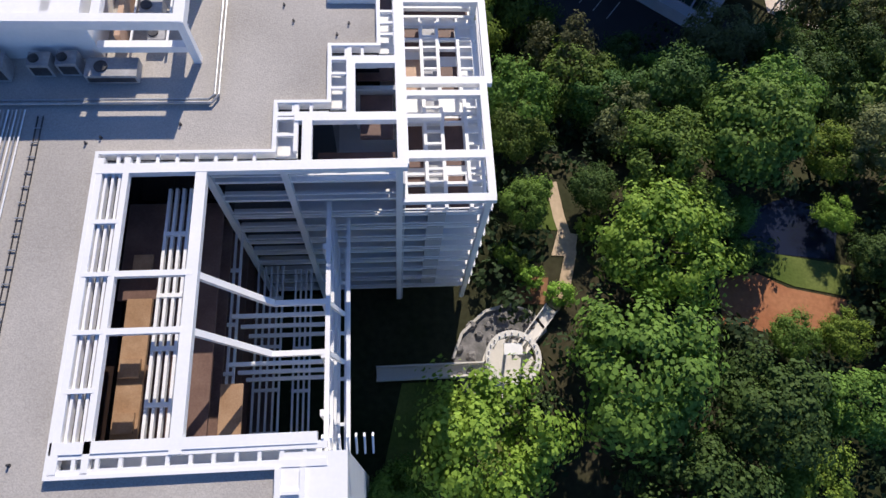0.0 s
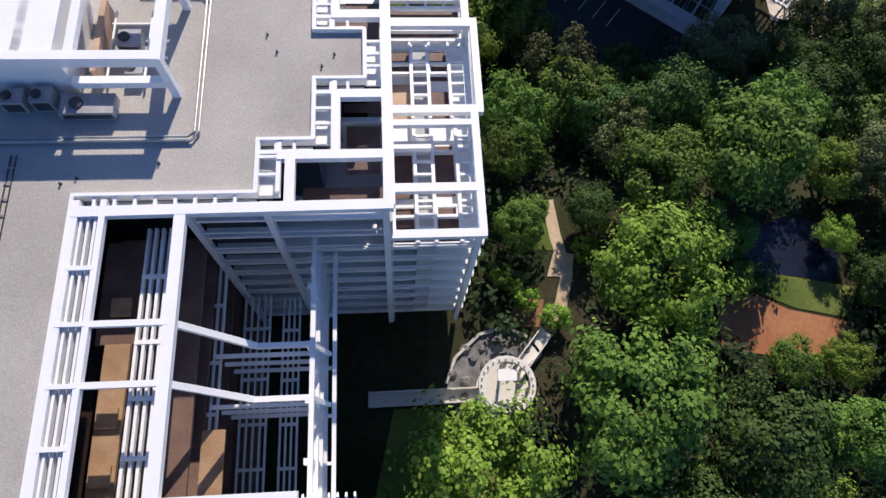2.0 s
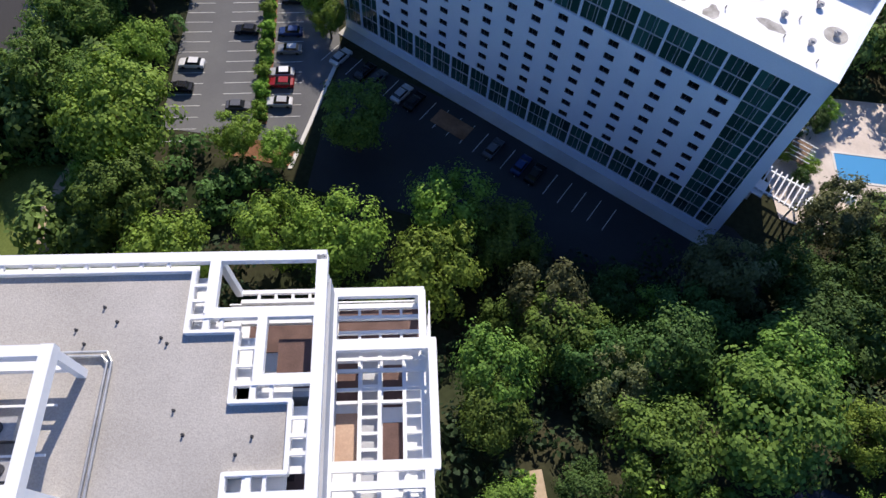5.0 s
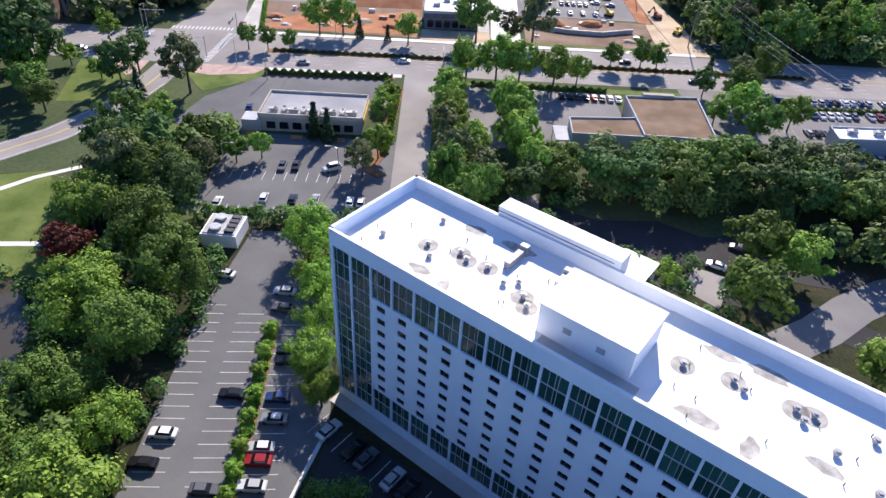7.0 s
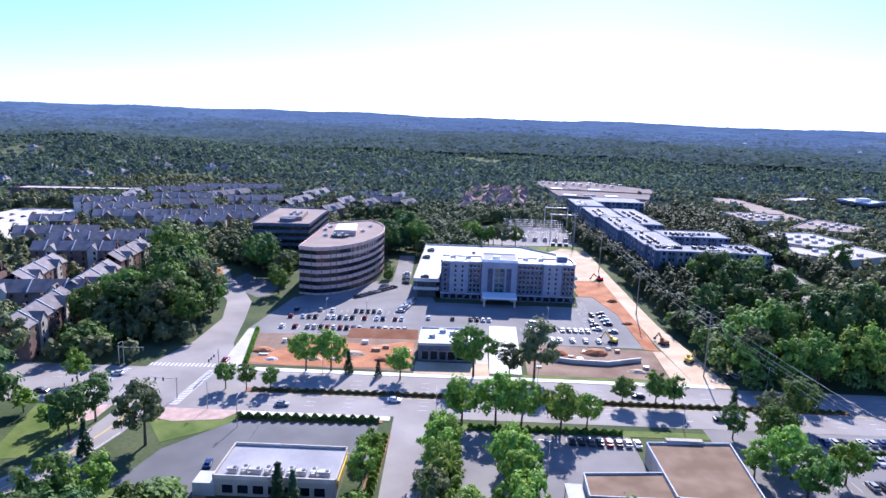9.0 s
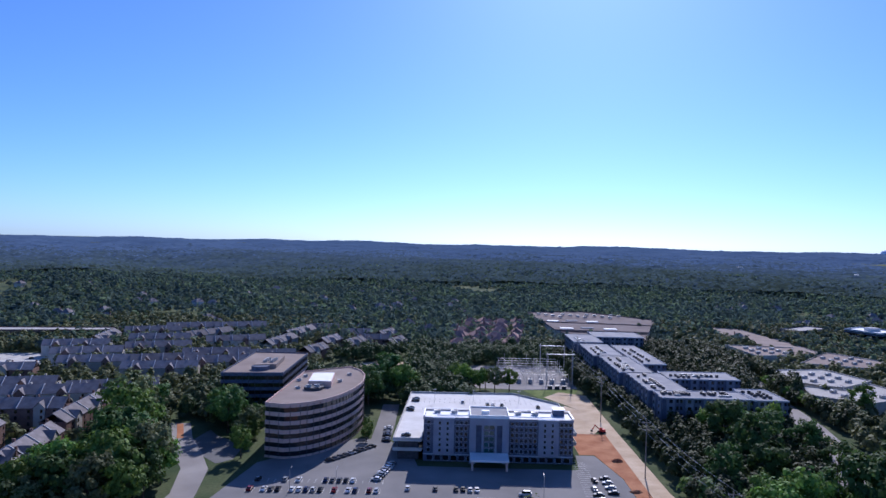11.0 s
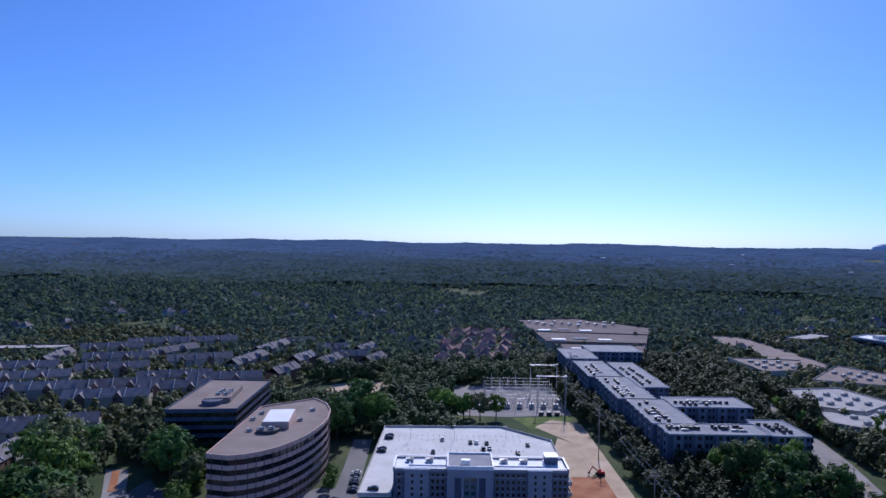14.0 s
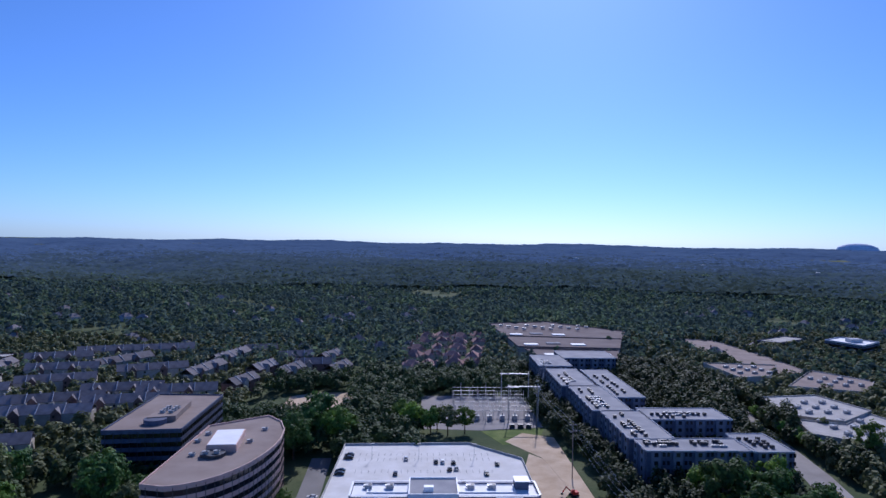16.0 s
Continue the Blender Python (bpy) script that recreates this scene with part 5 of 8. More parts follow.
part("fascia", Solid(hp).box(0, 0, GLASS_TOP, HL, 0.5, H_TOP - 0.5), STUCCO, hotel)
part("plinth", Solid(hp).box(0, 0, -3, HL, 0.5, BASE_Z), STUCCO, hotel)
HR = math.degrees(math.atan2(HU.y, HU.x))
WW, WH = 0.78, 0.58
pane_me = Solid().box(-WW + 0.06, 0.0, -WH + 0.06, WW - 0.06, 0.04, WH - 0.06).mesh("pane", GLASS_DARK)
frame_s = Solid()
for x0, z0, x1, z1 in ((-WW, -WH, WW, -WH + 0.08), (-WW, WH - 0.08, WW, WH), (-WW, -WH + 0.08, -WW + 0.08, WH - 0.08), (WW - 0.08, -WH + 0.08, WW, WH - 0.08), (-0.2, -WH + 0.08, -0.14, WH - 0.08)):
    frame_s.box(x0, -0.04, z0, x1, 0.1, z1)
frame_me = frame_s.mesh("window", DARKMETAL)
for b in range(2, BAYS - 2):
    s0, s1 = b * BW, (b + 1) * BW
    m = (s0 + s1) / 2
    panel = Solid(hp)
    panel.box(s0, 0, ROW_Z[-1], m - WW, 0.45, GLASS_Z0)
    panel.box(m + WW, 0, ROW_Z[-1], s1, 0.45, GLASS_Z0)
    top = GLASS_Z0
    for z in ROW_Z:
        c = z + 1.12
        panel.box(m - WW, 0, c + WH, m + WW, 0.45, top)
        top = c - WH
        w = new("window", frame_me); w.parent = hotel
        w.matrix_local = Matrix.Translation(hp(m, 0.18, c)) @ Matrix.Rotation(radians(HR), 4, "Z")
        g = new("pane", pane_me); g.parent = w; g.matrix_local = Matrix.Translation((0, 0.05, 0))
    panel.box(m - WW, 0, ROW_Z[-1], m + WW, 0.45, top)
    part("wall_panel", panel, STUCCO, hotel)
# glazed bays: two top storeys, the tall ground storey, and full height at both ends
BAY_PANES = {}


def glazed(b, z, h):
    """One storey of one glazed bay."""
    m = (b + 0.5) * BW
    if h not in BAY_PANES:
        BAY_PANES[h] = Solid().box(-BW / 4 + 0.12, 0, 0.1, BW / 4 - 0.06, 0.05, h - 0.1).mesh("glass_pane", GLASS_GREEN)
    f = Solid(hp)
    f.box(b * BW + 0.12, 0.2, z - 0.06, (b + 1) * BW - 0.12, 0.38, z + 0.08)
    f.box(m + BW * 0.12, 0.22, z, m + BW * 0.12 + 0.08, 0.36, z + h)
    f.box(m - BW * 0.22, 0.22, z, m - BW * 0.22 + 0.06, 0.36, z + h)
    bay = part("glazed_bay", f, PALEWALL, hotel, "green-tinted glazed bay")
    for k in (-1, 1):
        g = new("glass_pane", BAY_PANES[h]); g.parent = bay
        g.matrix_local = Matrix.Translation(hp(m + k * (BW / 4 - 0.03), 0.3, z)) @ Matrix.Rotation(radians(HR), 4, "Z")


GROUND_H = (ROW_Z[-1] - BASE_Z) / 2
for b in range(BAYS):
    for k in range(2):
        glazed(b, GLASS_Z0 + k * TALL, TALL)
        glazed(b, BASE_Z + k * GROUND_H, GROUND_H)
    if b < 2 or b >= BAYS - 2:
        for z in ROW_Z:
            glazed(b, z, STEP_Z)
for b in range(BAYS + 1):
    s = min(max(b * BW, 0.3), HL - 0.3)
    full = b <= 2 or b >= BAYS - 2
    wide = 0.32 if 0 < b < BAYS else (0.6 if b == 0 else 1.6)
    s = s - 0.5 if b == BAYS else s
    p = Solid(hp).box(s - wide / 2, -0.02, GLASS_Z0 if not full else BASE_Z, s + wide / 2, 0.45, GLASS_TOP)
    part("mullion_pier", p, STUCCO, hotel)
    if not full:
        part("mullion_pier", Solid(hp).box(s - wide / 2, -0.02, BASE_Z, s + wide / 2, 0.45, ROW_Z[-1]), STUCCO, hotel)
# end wall and roof
part("end_wall", Solid(hp).box(HL - 0.45, 0.0, -3, HL + 0.05, HD, H_TOP - 0.2), STUCCO, hotel)
part("end_wall", Solid(hp).box(-0.05, 0.5, -3, 0.5, HD, H_TOP), STUCCO, hotel)
DECK_Z = H_TOP - 2.1
part("roof_deck", Solid(hp).box(0.5, 0.5, DECK_Z - 0.4, HL - 0.45, HD - 0.5, DECK_Z), MEMBRANE, hotel, "white membrane roof")
part("roof_slope", Solid(hp).box(0.5, 0.45, DECK_Z, HL - 0.45, 0.8, H_TOP - 0.5), MEMBRANE, hotel)
part("parapet", Solid(hp).box(0, HD - 0.5, -3, HL + 0.05, HD, H_TOP), WHITE, hotel, "tall white rear parapet")
part("parapet", Solid(hp).box(0, 0, H_TOP - 0.5, HL + 0.05, 0.46, H_TOP - 0.15), WHITE, hotel)
# raised screen behind and the lift block
part("rear_screen", Solid(hp).box(16, HD + 0.02, 20, 36, HD + 3.0, H_TOP + 1.3), WHITE, hotel, "white raised rear screen")
part("screen_rail", Solid(hp).box(16, HD - 0.08, H_TOP + 0.5, 35, HD - 0.0, H_TOP + 0.6), DARKMETAL, hotel, "thin dark handrail")
part("penthouse", Solid(hp).box(32.5, 3.8, DECK_Z - 0.05, 45, 12.3, H_TOP + 2.5), WHITE, hotel, "white lift and plant block")
part("penthouse_roof", Solid(hp).box(32.3, 3.6, H_TOP + 2.5, 45.2, 12.5, H_TOP + 2.7), MEMBRANE, hotel)
for s, z in ((36, H_TOP), (40.5, H_TOP - 0.2)):
    part("louvre", Solid(hp).box(s, 3.68, z, s + 1.1, 3.8, z + 0.8), UNIT, hotel, "grey louvre")
# A thin grey sheet stands in for the shade before the lift block.
part("well", Solid(hp).box(33.5, 0.9, DECK_Z - 0.02, 46.6, 3.7, DECK_Z + 0.04), CONCRETE, hotel, "flat grey strip standing in for shade before the block")
fan_s = Solid().cyl(0, 0, -0.02, 0.4, 0.3, 12).cyl(0, 0, 0.4, 0.65, 0.45, 12).cyl(0, 0, 0.65, 0.78, 0.26, 12)
FANS = [(5, 6), (9.5, 14.5), (11.5, 8.4), (13.4, 6.4), (16.2, 10), (17.8, 9.2), (21, 9.8), (24.5, 8.5), (26, 10), (28, 8), (29.4, 6.6), (49, 10.5), (54.6, 12), (56, 11.3), (61.5, 12.4), (62.6, 11.2), (63.4, 12.8), (66.5, 9.0), (69.5, 13.5), (71, 6.5), (73, 10)]
fan_me = fan_s.mesh("housing", UNIT)
pad_me = Solid().cyl(0, 0, 0.0, 0.03, 1.5, 18).mesh("stained_pad", DUSTY)
for s, d in FANS:
    f = thing("exhaust_fan", "small grey mushroom exhaust fan on the white roof", "exhaust fan", "exhaust fans", Matrix.Translation(hp(s, d, DECK_Z)))
    part("housing", fan_me, UNIT, f)
    if int(s * 10) % 3 < 2:
        part("stained_pad", pad_me, DUSTY, f, "dusty stain round the fan")
for s, d, l in ((22.5, 11.5, 4.2), (30, 12.5, 2.6)):
    duct = thing("roof_duct", "grey sheet-metal duct on the white roof", "duct", "roof ducts")
    part("duct", Solid(hp).box(s, d, DECK_Z - 0.02, s + 0.9, d + l, DECK_Z + 1.1), UNIT, duct)
    part("cowl", Solid(hp).box(s - 0.2, d + l, DECK_Z - 0.02, s + 1.1, d + l + 0.9, DECK_Z + 1.5), UNIT, duct)
rng = np.random.default_rng(3)
for s, d, a, b in ((14.5, 16, 2.2, 1.2), (14, 3.4, 2.0, 0.9), (18.5, 2.6, 0.9, 1.6), (22, 16.5, 3, 1), (52, 15.5, 2.4, 0.9), (57.5, 16, 2.6, 1), (53, 4.2, 2.6, 1.2), (59, 3.8, 1, 1.8), (66, 6.6, 2, 1), (27.5, 7.5, 1.4, 1.1)):
    pts = []
    for i in range(12):
        t = 2 * math.pi * i / 12
        r = rng.uniform(0.7, 1.15)
        pts.append((s + a * r * math.cos(t), d + b * r * math.sin(t)))
    single("roof_stain", Solid(hp).prism(pts, DECK_Z - 0.01, DECK_Z + 0.012), DUSTY, "dried dusty puddle on the white roof", "stain", "roof stains", kind="structure")
stub_me = Solid().cyl(0, 0, -0.02, 0.55, 0.07, 6).mesh("roof_stub", DARKMETAL)
for k in range(40):
    s, d = rng.uniform(3, HL - 3), rng.uniform(2, HD - 3)
    if not 29 < s < 49:
        tagged(new("roof_stub", stub_me), "thin dark vent pipe on the white roof", "vent pipe", "vent pipes").matrix_world = Matrix.Translation(hp(s, d, DECK_Z))
KEEP_OUT.append([hp(-3, -6, 0)[:2], hp(HL + 2, -5, 0)[:2], hp(HL + 2, HD + 4, 0)[:2], hp(-3, HD + 4, 0)[:2]])
KEEP_OUT.append([(-95, -95), (-9, -95), (-1, -48), (-1.5, -18), (-95, -18)])

UNWARPED |= set(bpy.data.objects) - before

# entrance canopy behind the hotel
canopy = thing("porte_cochere", "white flat-roofed entrance canopy", "canopy", at=pose(37.5, 96.7, 0, 0, 0, HR))
part("roof", Solid().box(-4, -4.5, 4.2, 4, 4.5, 4.8), WHITE, canopy)
for x in (-3.5, 3.5):
    for y in (-4.0, 4.0):
        part("column", Solid().box(x - 0.3, y - 0.3, -0.2, x + 0.3, y + 0.3, 4.2), STUCCO, canopy)

# ---- pool court ----
slab("pool_deck", [(52, 14), (60, 10), (66, 15), (80, 19), (82, 40), (66, 42), (60, 32), (52, 26)], 0.15, TERRACE, "warm pale pinkish pool terrace", "terrace")
pool = thing("swimming_pool", "blue swimming pool with pale coping", "pool", at=pose(69.6, 24.6, 0.15, 0, 0, -8))
part("coping", Solid().box(-5.5, -3.2, -0.2, 5.5, -2.8, 0.08).box(-5.5, 2.8, -0.2, 5.5, 3.2, 0.08).box(-5.5, -2.8, -0.2, -5.1, 2.8, 0.08).box(5.1, -2.8, -0.2, 5.5, 2.8, 0.08), PALE, pool)
part("water", Solid().box(-5.1, -2.8, -0.2, 5.1, 2.8, 0.02), POOLWATER, pool, "clear blue water")
perg = thing("pergola", "white slatted pergola beside the pool", "pergola", at=pose(51.3, 18.0, 0, 0, 0, -38))
for x in (-3.2, 3.2):
    for y in (-2.2, 2.2):
        part("post", Solid().box(x - 0.15, y - 0.15, -0.3, x + 0.15, y + 0.15, 3.4), WHITE, perg)
for y in (-2.3, 2.3):
    part("beam", Solid().box(-4, y - 0.15, 3.3, 4, y + 0.15, 3.7), WHITE, perg)
slat_me = Solid().box(-0.1, -3, 0, 0.1, 3, 0.22).mesh("slat", WHITE)
for k in range(9):
    part("slat", slat_me, WHITE, perg).matrix_local = pose(-3.6 + 0.9 * k, 0, 3.7)
part("roof_panel", Solid().box(-4.6, -3.4, 3.1, -1.6, 0, 3.3), WHITE, perg)
awning = thing("pool_bar", "white framed pool bar with a dark canopy", "pool bar", at=pose(57.5, 26.5, 0, 0, 0, -38))
for k in range(5):
    part("frame", Solid().beam((-2, -2 + k, 3.2), (2, -2 + k, 3.2), 0.12, 0.12).beam((-2, -2 + k, 3.2), (-2, -2 + k, -0.2), 0.12, 0.12), WHITE, awning)
part("canopy", Solid().box(-2.2, -2.4, 2.6, 1.2, 2.4, 2.75), BROWNROOF, awning)
um_me = [Solid().cyl(0, 0, 2.1, 2.7, 1.5, 8, 0.05).mesh("canopy", m) for m in (RED, WHITE)]
for k, (x, y) in enumerate(((80, 33), (60, 33), (63, 17), (57, 15.5))):
    u = thing("parasol", "red parasol on the pool terrace" if k == 0 else "white parasol on the pool terrace", "parasol", "parasols", pose(x, y, 0.1))
    part("canopy", um_me[0 if k == 0 else 1], WHITE, u)
    part("pole", Solid().cyl(0, 0, -0.1, 2.4, 0.04, 6), STEEL, u)
for k, (x, y, r) in enumerate(((56.5, 21.5, 1.6), (58.5, 24.0, 1.8), (60.5, 19.0, 1.5), (55.0, 27.0, 2.0), (62.0, 33.5, 2.2), (64.5, 36.5, 2.4), (73, 17, 1.8), (68, 16.2, 1.6))):
    plant("db"[k % 2], x, y, r, 0.1)

# the forecourt in the hotel's shade
before = set(bpy.data.objects)
single("forecourt_walk", Solid(hp).box(0, -2.4, -0.3, HL, -0.02, 0.14), CONCRETE, "concrete walk along the hotel's front", "pavement", kind="structure")
single("forecourt_bed", Solid(hp).box(26, -8.5, -0.3, 33, -5.2, 0.16), MULCH, "round-ended mulch bed on the forecourt", "planting bed", kind="structure")
sl = Solid(hp)
for k in range(22):
    sl.box(2 + 2.8 * k, -9.4, 0.05, 2.12 + 2.8 * k, -4.6, 0.075)
single("stall_lines", sl, PAINT, "white stall lines on the shaded forecourt", "marking", "stall lines", kind="structure")

UNWARPED |= set(bpy.data.objects) - before

# ---- vehicles ----
def car_kind(paint, van=False):
    """A parked car at the origin, nose along +y."""
    ob = thing("van" if van else "car", "parked " + ("van" if van else "saloon car") + " with dark windows on asphalt", "van" if van else "car", "parked cars")
    w = 0.92
    prof = [(-2.25, 0.3), (-2.3, 0.75), (-2.15, 0.92), (-1.5, 0.98), (1.0, 0.95), (2.0, 0.8), (2.25, 0.62), (2.25, 0.3)]
    if van:
        prof = [(-2.6, 0.35), (-2.65, 1.2), (-2.55, 1.3), (1.2, 1.2), (2.2, 1.0), (2.45, 0.75), (2.45, 0.35)]
    s = Solid()
    n = len(prof)
    rings = [(-w, 0.0), (-w + 0.1, 0.06), (w - 0.1, 0.06), (w, 0.0)]
    verts = [(x, y * (1 - (0.02 if abs(x) == w else 0)), z + lift * (1 if z > 0.6 else 0)) for x, lift in rings for y, z in prof]
    faces = [tuple(range(n)), tuple(range(3 * n, 4 * n))[::-1]]
    for r in range(3):
        faces += [(r * n + i, (r + 1) * n + i, (r + 1) * n + (i + 1) % n, r * n + (i + 1) % n) for i in range(n)]
    part("body", s.add(verts, faces), paint, ob)
    c0, c1, top, zb = ((-2.4, 1.3, 2.1, 1.25) if van else (-1.75, 1.05, 1.45, 0.96))
    g = Solid().add([(-0.84, c0, zb), (0.84, c0, zb), (0.84, c1, zb), (-0.84, c1, zb), (-0.66, c0 + 0.45, top), (0.66, c0 + 0.45, top), (0.66, c1 - 0.75, top), (-0.66, c1 - 0.75, top)],
                    [(3, 2, 1, 0), (4, 5, 6, 7), (0, 1, 5, 4), (1, 2, 6, 5), (2, 3, 7, 6), (3, 0, 4, 7)])
    part("cabin_glass", g, GLASS_CAR, ob, "dark glass cabin")
    part("roof", Solid().box(-0.66, c0 + 0.42, top - 0.02, 0.66, c1 - 0.72, top + 0.05), paint, ob)
    for x in (-0.82, 0.82):
        for y in (-1.4, 1.4):
            part("wheel", Solid().add([(x + dx, y + 0.32 * math.cos(a), 0.32 + 0.32 * math.sin(a)) for dx in (-0.11, 0.11) for a in np.arange(10) * 0.6283],
                                      [tuple(range(10)), tuple(range(10, 20))[::-1]] + [(i, 10 + i, 10 + (i + 1) % 10, (i + 1) % 10) for i in range(10)]), RUBBER, ob)
    return ob


CARS = [car_kind(p) for p in CARPAINT] + [car_kind(CARPAINT[0], True)]
FRESH = [True] * len(CARS)


def park(kind, x, y, turn, z=0.05):
    m = pose(x, y, z, 0, 0, turn)
    if FRESH[kind]:
        FRESH[kind] = False
        CARS[kind].matrix_world = m
        return CARS[kind]
    return copy_thing(CARS[kind], m)


# the lot beside the hotel and the forecourt
for n, s in enumerate((4, 9.6, 12.4, 18, 20.8, 37.6, 43.2, 46)):
    UNWARPED.add(park((0, 2, 5, 1, 2, 5, 4, 2)[n], *hp(s + 0.7, -7, 0)[:2], HR))
for k, x, y, t in ((0, -46.6, 48.3, 88), (2, -47.6, 42.2, 88), (2, -38.0, 57.6, 88), (5, -36.9, 37.8, -90), (1, -29.8, 52.4, 90), (0, -30.6, 46.2, 92), (3, -30.4, 43.6, 90), (0, -30.2, 38.8, 90),
                   (2, -30.2, 66.5, 90), (4, -30.0, 57.2, 90), (1, -35.0, 87, 85), (5, -34.2, 81.5, 86), (0, -48.5, 92, 80), (2, -30.6, 69.2, 90)):
    park(k, x, y, t)
for k, x, y, t in ((0, -47.5, 124, 0), (2, -40.5, 124, 0), (1, -35, 124.5, 0), (0, -26.5, 124, 0), (0, -23.8, 124, 0), (5, -46.5, 141, 180), (2, -43, 141.5, 180), (6, -33.5, 141, 120), (4, -64, 178, 10), (0, -58, 121, 0)):
    park(k, x, y, t)
for i in range(8):
    park((2, 2, 5, 2, 3, 2, 0, 0)[i], 34 + 2.7 * i, 200.6, 0)
rng = np.random.default_rng(12)
for row, (y, x0, x1) in enumerate(((162.5, 100, 180), (180.5, 108, 180), (194.5, 104, 182), (206.5, 100, 180))):
    for x in np.arange(x0, x1, 2.8):
        if rng.random() < 0.7:
            park(int(rng.choice([0, 0, 1, 1, 2, 5, 3, 4])), x + 1.4, y + (x - 100) * 0.05, 0 if row % 2 else 180)
for yy, n in ((304.6, 20), (320.8, 20), (332.6, 16)):
    for i in range(n):
        if rng.random() < 0.72:
            park(int(rng.choice([0, 0, 0, 1, 2, 2, 5, 3, 4])), -76.6 + 2.8 * i, yy + 0.084 * i, 0)
for i in range(9):
    park(int(rng.choice([0, 1, 2, 5])), -52 + 2.0 * i, 361 + 3.0 * i, -55)
for i in range(8):
    park(int(rng.choice([0, 1, 2, 5])), -28 + 0.6 * i, 336 + 3.2 * i, 85)
for i in range(12):
    if rng.random() < 0.7:
        park(int(rng.choice([0, 0, 1, 2, 5])), 29.5 + 2.8 * i, 314.5, 0)
for i in range(14):
    if rng.random() < 0.8:
        park(int(rng.choice([0, 0, 1, 2, 2, 5])), 29.0 + 2.8 * i, 299.5, 0)
        park(int(rng.choice([0, 0, 1, 2, 5])), 62.5 + (i % 2) * 6.5, 312 + 3.0 * i, 85)
for i in range(11):
    if rng.random() < 0.75:
        park(int(rng.choice([0, 0, 1, 2, 5])), -14 + 2.8 * i, 326 + 0.3 * (i % 3), 0)
for i in range(12):
    park(int(rng.choice([0, 1, 2, 5, 5])), 100.5 + 2.8 * (i % 6) + 1.5 * (i // 6), 262 + 22 * (i // 6), 10)
for i in range(9):
    if i % 4 != 2:
        park(int(rng.choice([0, 0, 1, 2, 5])), -30.2 - 0.2 * i, 396 + 3.2 * i, 88)
for k, x, y, t in ((1, -55, 219, -90), (0, -20, 226, -90), (2, 62, 238, 90), (5, -134, 222, -90), (0, -118, 240, 90), (2, 84, 221, -90), (1, 62, 331, 5), (2, 64, 342, 5), (5, -101, 187, 5), (3, -86, 258, 0), (0, 58.5, 104.2, 60), (5, 66, 112, 65), (1, 140, 224, -90), (6, 33, 322, 90)):
    park(k, x, y, t)
for k, x, y, t in ((5, 4, 424, 0), (2, 30, 440, 0), (2, 22, 441, 0), (0, 25, 441, 0), (2, 28, 430, 0), (1, 31, 431, 0), (2, 50, 438, 0), (5, -19, 452, 90), (2, -19, 447, 90), (2, -18.5, 372, 90), (2, -20.5, 424, 90), (2, -20.5, 428, 90), (2, 44, 424, 0), (2, 33, 412, 0), (0, 8, 446, 0)):
    park(k, x, y, t, 9.32)

# ---- low buildings round the avenue ----
def rtu(x, y, z, w=2.4, d=1.8, h=1.3, turn=0.0, label="grey packaged air-conditioning unit on a flat roof"):
    u = thing("rooftop_unit", label, "rooftop unit", "packaged units", pose(x, y, z, 0, 0, turn))
    part("casing", Solid().box(-w / 2, -d / 2, -0.02, w / 2, d / 2, h), UNIT, u)
    part("fan_guard", Solid().cyl(w * 0.2, 0, h, h + 0.15, d * 0.32, 12), DARKMETAL, u, "dark round fan guard")
    part("hood", Solid().box(-w / 2 - 0.5, -d * 0.35, h * 0.4, -w / 2, d * 0.35, h * 0.9), STEEL, u)
    return u


def flat_building(name, pts, h, wall, roof, label, category="shop", rim=0.7, z0=-0.3, rim_mat=None):
    """A low building with walls, roof deck and a parapet a side at a time."""
    ob = thing(name, label, category)
    part("wall", Solid().prism(pts, z0, h - 0.1), wall, ob)
    part("roof", Solid().prism(pts, h - 0.1, h), roof, ob)
    for p, q in zip(pts, pts[1:] + pts[:1]):
        d = (Vector(q) - Vector(p)).normalized() * 0.18
        part("parapet", Solid().beam((p[0] - d.x, p[1] - d.y, h + rim), (q[0] + d.x, q[1] + d.y, h + rim), 0.36, rim + 0.4), rim_mat or wall, ob)
    KEEP_OUT.append(pts)
    return ob


def glaze(ob, p, q, n, z0, z1, w, material=GLASS_DARK, out=0.06, name="window", plain=False):
    """n windows along the wall from p to q, each a sill, a frame and a pane."""
    p, q = Vector((*p, 0)), Vector((*q, 0))
    d = (q - p) / n
    u = d.normalized()
    nrm = Vector((u.y, -u.x, 0))
    me = Solid().box(-w / 2, -0.03, 0, w / 2, 0.03, z1 - z0).mesh("pane", material)
    fr = Solid()
    for a in ((-w / 2 - 0.08, 0, -w / 2, z1 - z0), (w / 2, 0, w / 2 + 0.08, z1 - z0), (-w / 2 - 0.08, -0.1, w / 2 + 0.08, 0), (-w / 2 - 0.08, z1 - z0, w / 2 + 0.08, z1 - z0 + 0.08)):
        fr.box(a[0], -0.06, a[1], a[2], 0.06, a[3])
    frm = fr.mesh(name, PALEWALL)
    for i in range(n):
        c = p + d * (i + 0.5) + nrm * out
        if plain:
            w_ob = new(name, me); w_ob.parent = ob
            w_ob.matrix_local = Matrix.Translation((c.x, c.y, z0)) @ Matrix.Rotation(math.atan2(u.y, u.x), 4, "Z")
            continue
        w_ob = new(name, frm); w_ob.parent = ob
        w_ob.matrix_local = Matrix.Translation((c.x, c.y, z0)) @ Matrix.Rotation(math.atan2(u.y, u.x), 4, "Z")
        g = new("pane", me); g.parent = w_ob


